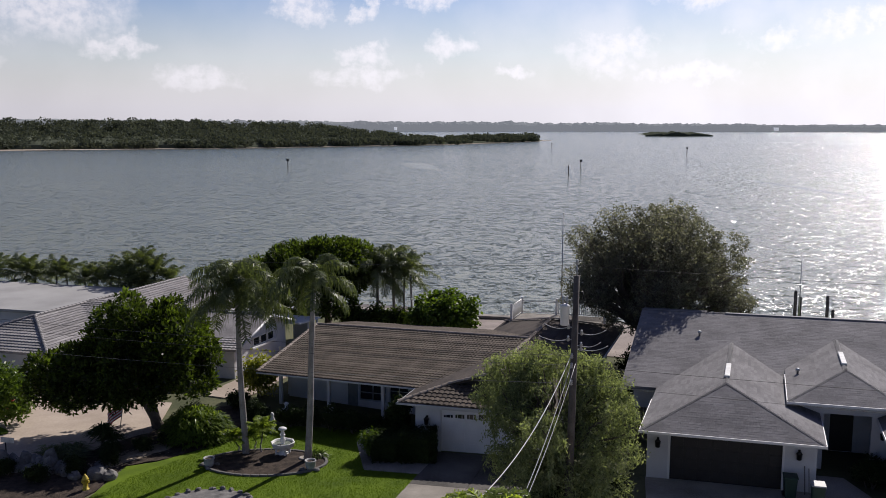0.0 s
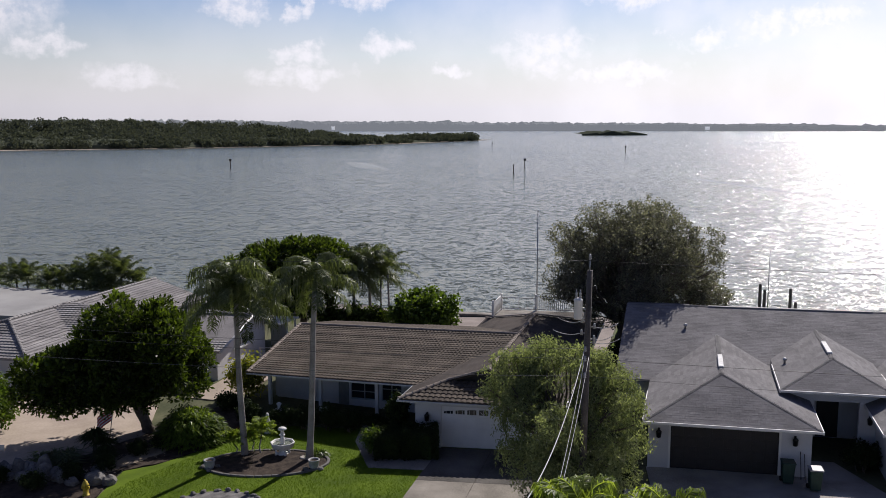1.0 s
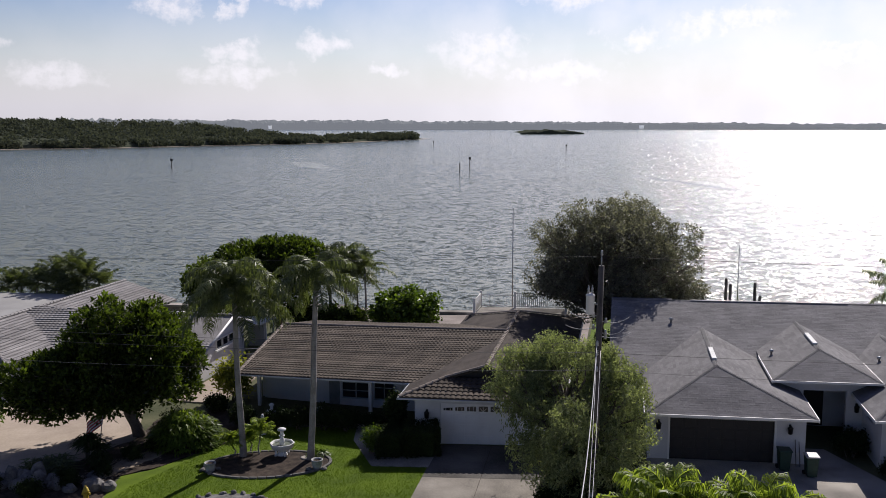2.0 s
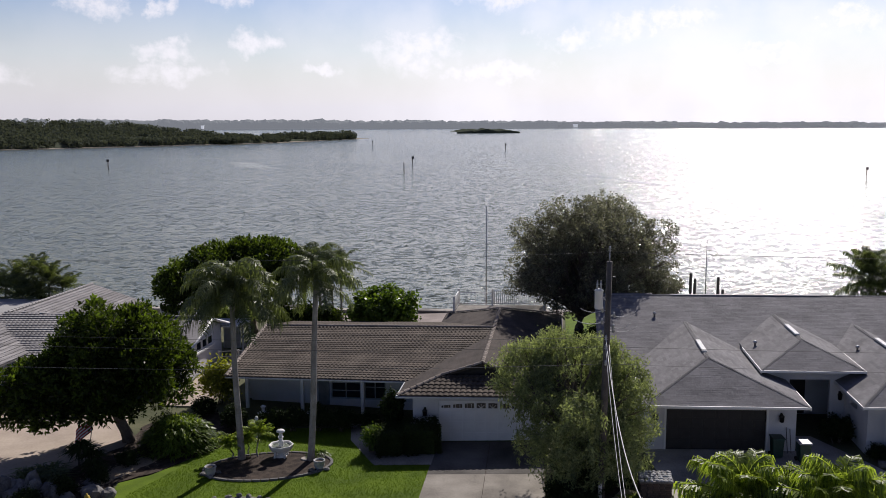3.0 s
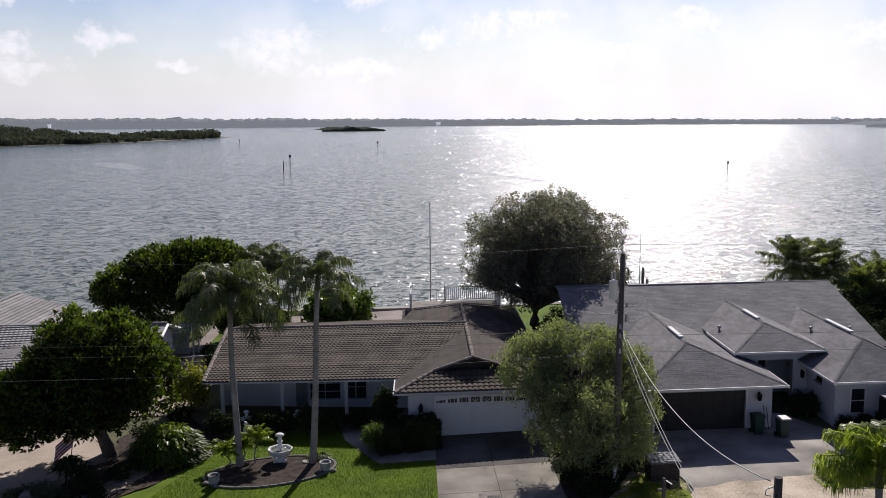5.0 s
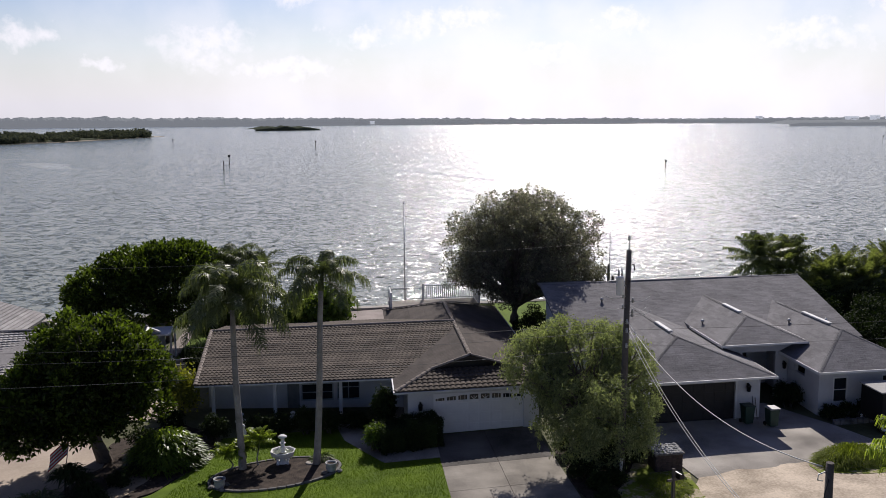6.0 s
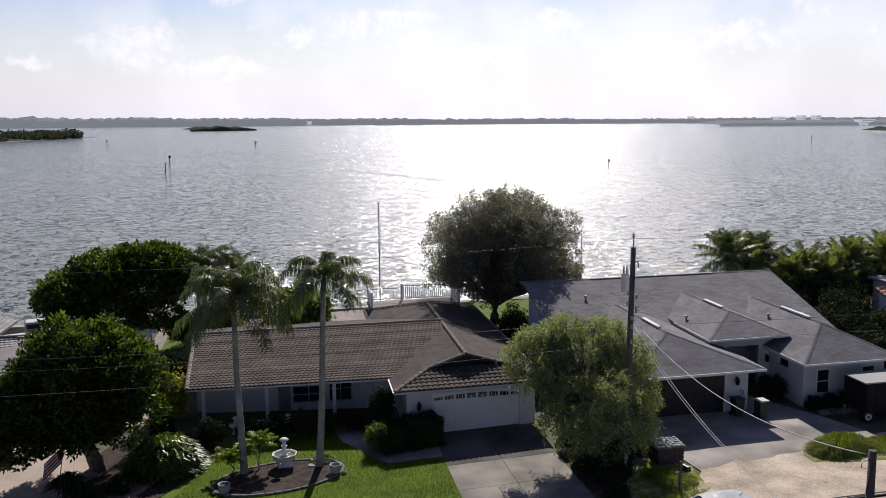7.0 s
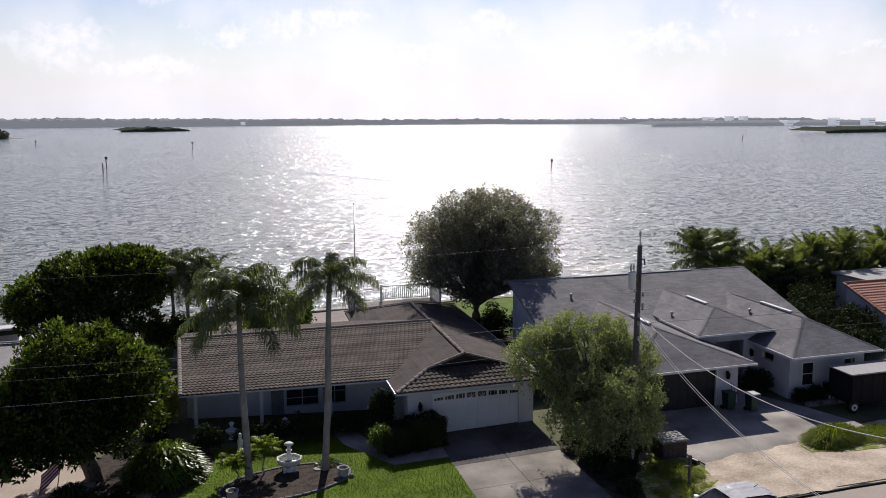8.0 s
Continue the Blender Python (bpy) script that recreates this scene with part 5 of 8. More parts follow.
def lumps(seed, centre, size, n, small=0.24, low=-0.5):
    """Many small lobes over a crown's outside, round a smaller heart."""
    pr = random.Random(seed)
    c = Vector(centre)
    out = [(tuple(c), (size[0] * 0.55, size[1] * 0.55, size[2] * 0.55))]
    for k in range(n):
        a = 2.39996 * k + pr.uniform(-0.3, 0.3)
        e = math.asin(max(-0.95, min(0.98, low + (0.98 - low) * (k + 0.5) / n)))
        d = Vector((math.cos(a) * math.cos(e) * size[0], math.sin(a) * math.cos(e) * size[1], math.sin(e) * size[2])) * pr.uniform(0.62, 0.92)
        s = small * pr.uniform(0.7, 1.35)
        m = (size[0] + size[1] + size[2]) / 3 * s
        out.append((tuple(c + d), (m * 1.15, m * 1.15, m * 0.85)))
    return out


def dome(seed, centre, size, n, small):
    """Lobes of uneven size over a domed crown with a flat underside."""
    pr = random.Random(seed)
    c = Vector(centre)
    out = []
    for k in range(n):
        a = 2.39996 * k + pr.uniform(-0.35, 0.35)
        e = math.asin(min(0.98, -0.36 + 1.34 * (k + 0.5) / n))
        reach = pr.choice((0.5, 0.7, 0.8, 0.86, 0.9)) + pr.uniform(-0.04, 0.04)
        d = Vector((math.cos(a) * math.cos(e) * size[0], math.sin(a) * math.cos(e) * size[1], math.sin(e) * size[2])) * reach
        m = small * pr.uniform(0.65, 1.25) * (size[0] + size[1] + size[2]) / 3
        out.append((tuple(c + d), (m * 1.15, m * 1.15, m * 0.8)))
    return out


def build_trees():
    crown = dome(3, (14.8, 59.1, 6.1), (6.0, 5.2, 5.25), 76, 0.215) + [((14.6, 59.4, 7.0), (2.2, 2.0, 1.8)), ((14.9, 59.2, 5.6), (2.8, 2.4, 1.0))]
    crown += [((20.2, 58.6, 4.7), (1.3, 1.4, 0.6)), ((19.6, 59.6, 5.6), (1.3, 1.4, 0.8)), ((9.5, 58.9, 4.7), (1.3, 1.4, 0.6)), ((19.4, 58.4, 4.6), (1.3, 1.4, 0.9)), ((10.0, 58.6, 5.3), (1.4, 1.5, 0.8)), ((18.3, 57.8, 4.2), (1.6, 1.5, 0.8)), ((11.7, 57.8, 4.5), (1.5, 1.5, 0.9)), ((12.7, 57.6, 3.4), (1.3, 1.3, 0.8)), ((15.6, 57.4, 4.2), (1.6, 1.4, 0.7))]
    broad_tree("oak_tree", (13.4, 57.6, 0), (13.9, 58.2, 3.0), crown, MAT["leaf_oak"], "large round dull-green tree by the seawall", 31, 5000, 18, 0.165, 0.15, 0.32, 1, 0.78, narrow=0.55)
    broad_tree("magnolia_tree", (-15.3, 46.9, -0.7), (-15.7, 46.7, 1.4), lumps(5, (-15.6, 46.7, 3.6), (3.5, 3.0, 3.3), 40, 0.27, -0.6) + lumps(6, (-18.9, 45.9, 2.6), (2.5, 2.3, 2.0), 22, 0.34, -0.6) + [((-15.9, 46.7, 3.2), (2.7, 2.2, 2.3)), ((-20.6, 45.3, 2.0), (1.6, 1.4, 1.0)), ((-16.2, 44.6, 2.4), (2.4, 1.4, 1.3)), ((-19.0, 44.5, 1.85), (1.6, 1.2, 0.9))], MAT["leaf_dark"], "broad dark-leaved tree with low hanging branches by the forecourt", 32, 7000, 9, 0.27, 0.2, 0.22, 3, 0.5, narrow=0.45, rosette=True)
    broad_tree("spreading_tree", (-9.6, 71.0, -0.5), (-10.0, 71.2, 2.0), [((-14.2, 70.5, 4.2), (2.6, 3.0, 1.6)), ((-11.6, 71, 5.4), (3.0, 3.4, 1.5)), ((-8.2, 71, 5.5), (3.0, 3.2, 1.6)), ((-7.0, 70.4, 4.4), (1.4, 2.0, 1.5)), ((-14.6, 69.6, 2.4), (1.8, 1.6, 1.2)), ((-11.6, 69.0, 2.4), (2.0, 1.6, 1.3)), ((-8.6, 69.0, 2.3), (1.8, 1.6, 1.4)), ((-13.0, 70.6, 5.3), (1.6, 1.6, 1.1)), ((-15.6, 70.2, 3.6), (1.5, 1.8, 1.1)), ((-10.0, 70.8, 6.4), (1.5, 1.6, 0.9)), ((-8.0, 70.6, 6.2), (1.2, 1.6, 0.9)), ((-12.2, 69.6, 4.4), (1.8, 1.5, 1.0)), ((-9.6, 69.6, 4.0), (3.4, 2.4, 1.3))], MAT["leaf_dark"], "flat-topped spreading green tree near the water", 33, 4400, 9, 0.32, 0.22, 0.26, 2, 0.55, narrow=0.45, rosette=True)
    broad_tree("sea_grape", (0.3, 63.6, -0.3), (0.3, 63.6, 0.9), lobe_set(9, (0.3, 63.6, 2.4), (2.9, 2.2, 1.9), 12, 0.36), MAT["leaf_sea"], "rounded bright green sea grape bush on the patio", 34, 900, 14, 0.26, 0.2, 0.1, 3, 0.5, "bush", 0.8)
    palm("queen_palm", (-9.3, 42.45, -0.6), (-9.5, 42.4, 7.45), "tall queen palm with a full grey-green crown in the lawn bed", 3, 3.3, 34, leaflet=0.66, hang=1.0, per=64, lowest=-20, highest=86, droop=82, group="queen palms")
    palm("queen_palm", (-5.9, 41.4, -0.5), (-5.45, 41.4, 8.2), "tall slim queen palm with a sparse crown in the lawn bed", 8, 2.7, 18, leaflet=0.56, hang=1.0, per=56, lowest=-20, highest=86, droop=82, group="queen palms", kind_key="slim")


def build_willow():
    rng = np.random.default_rng(77)
    pr = random.Random(77)
    base = Vector((5.9, 36.0, -0.15))
    t = thing("bottlebrush_tree", base, "weeping yellow-green tree round the utility pole", "tree")
    masses = (((4.8, 35.2, 2.6), (1.7, 1.7, 2.1)), ((6.0, 36.4, 5.1), (1.9, 1.8, 1.7)), ((7.9, 35.4, 3.5), (1.7, 1.7, 2.2)), ((4.2, 37.9, 4.4), (1.5, 1.4, 1.7)), ((5.0, 37.6, 5.6), (1.1, 1.1, 0.9)), ((6.6, 34.0, 2.1), (1.5, 1.2, 1.7)), ((4.1, 36.2, 4.1), (1.0, 1.2, 1.3)), ((7.7, 36.4, 5.3), (1.0, 1.1, 1.0)))
    lobes = []
    for k, (c, r) in enumerate(masses):
        lobes += lumps(19 + k, c, (r[0] * 1.05, r[1] * 1.05, r[2] * 1.05), 14, 0.25, -0.6)[0 if k in (0, 2) else 1:]
    lobes += [((5.3, 36.9, 6.3), (0.9, 0.9, 0.7)), ((7.2, 36.1, 6.1), (0.8, 0.8, 0.6)), ((4.0, 37.4, 5.6), (0.8, 0.8, 0.7)), ((8.7, 35.6, 4.9), (0.7, 0.8, 0.8)), ((4.6, 34.6, 1.6), (1.1, 1.0, 1.2)), ((8.0, 34.8, 1.5), (1.2, 1.1, 1.3)), ((5.6, 33.6, 1.8), (1.2, 0.9, 1.4)), ((4.9, 32.9, 3.0), (1.0, 0.9, 1.2)), ((5.2, 32.7, 4.3), (0.9, 0.9, 0.8)), ((7.3, 33.6, 2.4), (0.9, 0.8, 1.2))]
    bm = bmesh.new()
    for k in range(4):
        off = Vector((pr.uniform(-0.5, 0.5), pr.uniform(-0.4, 0.4), 0))
        tube(bm, wobble(pr, base + off * 0.5, Vector((6.0, 35.7, 2.6)) + off * 2.5, 5, 0.2), [0.2, 0.16, 0.14, 0.12, 0.1, 0.08], 8)
    part("trunk", bm, MAT["bark"], t, street=False)
    for c, r in lobes:
        part("limb", tube(bmesh.new(), wobble(pr, (6.0, 35.7, 2.2), c, 5, 0.3), [0.1, 0.08, 0.065, 0.05, 0.04, 0.02], 6), MAT["bark"], t, street=False)
    q = [leaves(rng, lobes, 4200, 13, 0.15, 0.1, 0.7, 0.1, 0.34, 0.1)]
    # hanging sprays
    n = 800
    cen = np.array([l[0] for l in lobes])
    rad = np.array([l[1] for l in lobes])
    pick = rng.integers(0, len(lobes), n)
    d = unit(rng.normal(size=(n, 3)) + np.array([0, 0, 0.15]))
    p0 = cen[pick] + d * rad[pick] * rng.uniform(0.8, 1.05, (n, 1))
    for k in range(12):
        f = k / 11
        p = p0 + np.array([0, 0, -1.0]) * (f ** 1.3) * rng.uniform(0.3, 1.0, (n, 1)) + d * np.array([1, 1, 0]) * 0.35 * f
        for rep in range(2):
            ax = unit(np.array([0, 0, -1.0]) + rng.normal(size=(n, 3)) * 0.5)
            by = unit(np.cross(ax, rng.normal(size=(n, 3))))
            ln = 0.17 * rng.uniform(0.7, 1.3, (n, 1))
            b = p + rng.normal(size=(n, 3)) * 0.045
            q.append(np.stack([b, b + ax * ln * 0.5 + by * ln * 0.15, b + ax * ln, b + ax * ln * 0.5 - by * ln * 0.15], 1))
    me = quads_mesh("crown", np.concatenate(q), MAT["leaf_willow"])
    part("crown", me, MAT["leaf_willow"], t)


build_ground()
build_far()
build_surfaces()
build_brown_house()
build_grey_house()
build_left_house()
build_side_houses()
build_trees()
build_willow()


# ---- garden of the brown house ----
def strap_clump(name, place, size, n, label, seed, mat, length=0.9, width=0.05, category="plant", lift=0.6, upright=0.6, group="", nod=0.45, scatter=0.35):
    """A mound of arching strap leaves."""
    rng = np.random.default_rng(seed)
    c = np.array(place, float)
    a = rng.random(n) * math.tau
    r = np.sqrt(rng.random(n))
    hgt = np.sqrt(np.maximum(0.0, 1 - r ** 2))
    root = c + np.stack([np.cos(a) * r * size[0], np.sin(a) * r * size[1], hgt * size[2] * lift * rng.uniform(0.35, 1.0, n)], 1)
    out = unit(np.stack([np.cos(a) * (0.35 + r), np.sin(a) * (0.35 + r), upright * (1.2 - 0.7 * r)], 1) + rng.normal(size=(n, 3)) * scatter)
    ln = length * rng.uniform(0.6, 1.2, (n, 1))
    side = unit(np.cross(out, np.array([0, 0, 1.0])) + rng.normal(size=(n, 3)) * 0.15) * width
    mid = root + out * ln * 0.55
    tip = mid + unit(out * np.array([1, 1, 0.1]) + np.array([0, 0, -nod])) * ln * 0.5
    quads = np.concatenate([np.stack([root - side * 0.6, root + side * 0.6, mid + side, mid - side], 1), np.stack([mid - side, mid + side, tip + side * 0.12, tip - side * 0.12], 1)])
    t = thing(name, place, label, category, group)
    part("leaves", quads_mesh("leaves", quads, MAT[mat]), MAT[mat], t)
    bm = bmesh.new()
    p = Vector(place)
    for k in range(7):
        w = math.tau * k / 7
        tube(bm, [p + Vector((math.cos(w) * size[0] * 0.3, math.sin(w) * size[1] * 0.3, -0.08)), p + Vector((math.cos(w) * size[0] * 0.5, math.sin(w) * size[1] * 0.5, size[2] * 0.55))], [0.03, 0.015], 5)
    part("stem", bm, MAT["bark"], t, street=False)
    return t


def leafy_bush(name, place, size, label, seed, mat, n=380, per=12, leaf=0.11, spread=0.09, boxy=False, category="bush", group="", narrow=0.55):
    """A bush or clipped hedge: stems and a skin of small leaves."""
    rng = np.random.default_rng(seed)
    p = Vector(place)
    t = thing(name, place, label, category, group)
    bm = bmesh.new()
    pr = random.Random(seed)
    for k in range(6):
        tip = p + Vector((pr.uniform(-0.6, 0.6) * size[0], pr.uniform(-0.6, 0.6) * size[1], size[2] * pr.uniform(0.9, 1.4)))
        tube(bm, wobble(pr, p + Vector((pr.uniform(-0.2, 0.2), pr.uniform(-0.2, 0.2), -0.08)), tip, 4, 0.08), [0.04, 0.03, 0.025, 0.02, 0.01], 5)
    part("stem", bm, MAT["bark"], t, street=False)
    if boxy:
        m = n * per
        q = rng.uniform(-1, 1, (n, 3))
        face = rng.integers(0, 5, n)
        for k, (ax, s) in enumerate(((0, -1), (0, 1), (1, -1), (1, 1), (2, 1))):
            q[face == k, ax] = s * rng.uniform(0.88, 1.03, (face == k).sum())
        q = np.sign(q) * np.abs(q) ** 0.93
        c = np.array(place) + np.array([0, 0, size[2]]) + q * np.array(size)
        base = np.repeat(c, per, 0) + rng.normal(size=(m, 3)) * spread
        nrm = unit(rng.normal(size=(m, 3)) + np.repeat(q, per, 0) * 0.8)
        ax = unit(np.cross(nrm, rng.normal(size=(m, 3))))
        by = np.cross(nrm, ax)
        ln = leaf * rng.uniform(0.6, 1.3, (m, 1))
        quads = np.stack([base - ax * ln * 0.5, base + by * ln * narrow * 0.5, base + ax * ln * 0.5, base - by * ln * narrow * 0.5], 1)
    else:
        lobes = lobe_set(seed, (p.x, p.y, p.z + size[2]), size, 7)
        quads = leaves(rng, lobes, n, per, leaf, spread, 0.5, narrow=narrow)
    part("foliage", quads_mesh("foliage", quads, MAT[mat]), MAT[mat], t)
    return t


def core_block(t, x0, x1, y0, y1, z0, z1, mat):
    """The dense inner twigs of a clipped hedge."""
    bm = boxed(x0, x1, y0, y1, z0, z1, 0.12)
    bmesh.ops.subdivide_edges(bm, edges=bm.edges[:], cuts=3, use_grid_fill=True)
    for v in bm.verts:
        v.co += Vector(noise.noise_vector(v.co * 2.3)) * 0.07
    return part("inner_growth", bm, MAT[mat], t)


def rock(name, place, size, label, seed, group="", mat="stone"):
    bm = bmesh.new()
    bmesh.ops.create_icosphere(bm, subdivisions=2, radius=1.0)
    for v in bm.verts:
        v.co = v.co * (1 + 0.28 * noise.noise(v.co * 1.7 + Vector((seed * 3.1, 0, 0)))) + Vector(noise.noise_vector(v.co * 3 + Vector((seed, seed, 0)))) * 0.07
        v.co = Vector((v.co.x * size[0], v.co.y * size[1], v.co.z * size[2]))
    bm.transform(Matrix.Translation(Vector(place) + Vector((0, 0, size[2] * 0.55))) @ pose(0, 0, 0, 0, 0, seed * 47))
    return tagged(part(name, bm, MAT[mat], street=False), label, "rock", group)


def build_bed():
    g = -0.47
    bed = []
    for k in range(28):
        w = math.tau * k / 28
        bed.append((-20.0 + 3.0 * math.cos(w), 38.3 + 1.75 * math.sin(w) + 0.25 * math.cos(w)))
    tagged(part("garden_bed", slab(bed, -0.1, 0.07), MAT["mulch"]), "dark mulch bed in the front lawn", "garden bed", kind="structure")
    edging = thing("bed_edging", at(-20, 38.3, 0), "row of grey edging blocks round the mulch bed", "edging")
    base = boxed(-0.19, 0.19, -0.07, 0.07, -0.06, 0.12, 0.02)
    me = finish("edging_block", base, MAT["stone"], False)
    n = 46
    for k in range(n):
        w = math.tau * (k + 0.5) / n
        p = at(-20.0 + 3.05 * math.cos(w), 38.3 + 1.8 * math.sin(w) + 0.25 * math.cos(w))
        q = at(-20.0 + 3.05 * math.cos(w + 0.05), 38.3 + 1.8 * math.sin(w + 0.05) + 0.25 * math.cos(w + 0.05))
        ob = new("edging_block", me)
        ob.parent = edging
        ob.matrix_parent_inverse = edging.matrix_basis.inverted()
        ob.matrix_basis = Matrix.Translation(p) @ pose(0, 0, 0, random.Random(k).uniform(-4, 4), 0, math.degrees(math.atan2((q - p).y, (q - p).x)))
    ring = [(-20.0 + 2.1 * math.cos(math.tau * k / 24), 32.9 + 1.85 * math.sin(math.tau * k / 24)) for k in range(24)]
    tagged(part("gravel_bed", slab(ragged(ring, 0.12, 4), -0.1, 0.055), MAT["stone"]), "round pale gravel bed in the front lawn", "garden bed", kind="structure")
    pr = random.Random(8)
    for k in range(26):
        w = math.tau * k / 26 + pr.uniform(-0.05, 0.05)
        rock("ring_stone", at(-20.0 + 2.1 * math.cos(w), 32.9 + 1.85 * math.sin(w), 0.01), (pr.uniform(0.13, 0.2), 0.12, pr.uniform(0.08, 0.13)), "rounded dark stone edging the gravel bed", k, "gravel bed stones")
    # fountain
    c = at(-19.75, 39.6, 0.05)
    f = thing("fountain", c, "white cast-stone garden fountain with an octagonal basin", "fountain")
    pl = MAT["plaster"]
    part("foot", lathe(bmesh.new(), [(0.36, 0), (0.34, 0.06), (0.2, 0.1), (0.17, 0.3), (0.26, 0.36)], 16, c), pl, f, street=False)
    for k in range(4):
        w = math.tau * k / 4 + 0.5
        q = c + Vector((math.cos(w) * 0.42, math.sin(w) * 0.42, 0))
        part("leg", lathe(bmesh.new(), [(0.09, 0), (0.06, 0.12), (0.06, 0.28), (0.1, 0.36)], 10, q), pl, f, street=False)
    part("basin", lathe(bmesh.new(), [(0.3, 0.34), (0.66, 0.42), (0.74, 0.66), (0.76, 0.7), (0.7, 0.71), (0.66, 0.66), (0.58, 0.5), (0.2, 0.48)], 8, c), pl, f, street=False)
    part("basin_water", lathe(bmesh.new(), [(0.63, 0.58), (0.63, 0.6)], 8, c), MAT["water"], f, street=False)
    part("stem", lathe(bmesh.new(), [(0.22, 0.48), (0.16, 0.55), (0.13, 0.7), (0.19, 0.82), (0.12, 0.92), (0.11, 1.05)], 16, c), pl, f, street=False)
    part("bowl", lathe(bmesh.new(), [(0.1, 1.02), (0.14, 1.06), (0.18, 1.12), (0.16, 1.13), (0.1, 1.1)], 16, c), pl, f, street=False)
    part("finial", lathe(bmesh.new(), [(0.1, 1.1), (0.13, 1.2), (0.09, 1.28), (0.12, 1.36), (0.26, 1.42), (0.27, 1.47), (0.18, 1.53), (0.05, 1.56)], 16, c), pl, f, street=False)
    f.scale = (0.84, 0.84, 0.92)
    # pots
    for u, v in ((-22.45, 37.2), (-17.35, 37.9)):
        c = at(u, v, 0.06)
        t = thing("planter", c, "weathered pale pot on the mulch bed", "planter", "bed planters")
        part("pot", lathe(bmesh.new(), [(0.17, 0), (0.2, 0.04), (0.26, 0.2), (0.25, 0.36), (0.29, 0.4), (0.29, 0.46), (0.24, 0.46), (0.22, 0.36), (0.1, 0.34)], 14, c), MAT["pale_stone"], t, street=False)
        part("soil", lathe(bmesh.new(), [(0.22, 0.37), (0.22, 0.39)], 12, c), MAT["mulch"], t, street=False)
        for k in range(3):
            rock("stone", c + Vector((0.42 * math.cos(2.1 * k + u), 0.35 * math.sin(2.1 * k + u), 0)), (0.16, 0.12, 0.09), "rounded grey garden stone on mulch", k + int(u), "bed stones")
    tagged(part("stepping_stone", lathe(bmesh.new(), [(0.24, 0.03), (0.24, 0.1), (0.2, 0.12)], 14, at(-18.4, 39.2, 0)), MAT["concrete"], street=False), "round concrete stepping stone on the mulch", "stepping stone")
    # small palms and sprouts in the bed
    for u, v, h, s, ln in ((-20.95, 39.6, 0.75, 4, 0.85), (-21.6, 40.1, 0.35, 5, 0.7), (-22.2, 39.4, 0.3, 6, 0.75)):
        b = at(u, v, 0.05)
        palm("young_palm", b, b + Vector((0.03, 0.02, h)), "young feathery palm in the mulch bed", s, ln, 14, 0.04, 0.3, 0.5, 30, 0, 86, 5, "young", "young palms", mat="frond_lime")
    strap_clump("yellow_plant", at(-17.9, 39.6, 0.05), (0.5, 0.3, 0.3), 160, "low yellow-green leafy plant by the palm", 91, "leaf_sea", 0.35, 0.03)


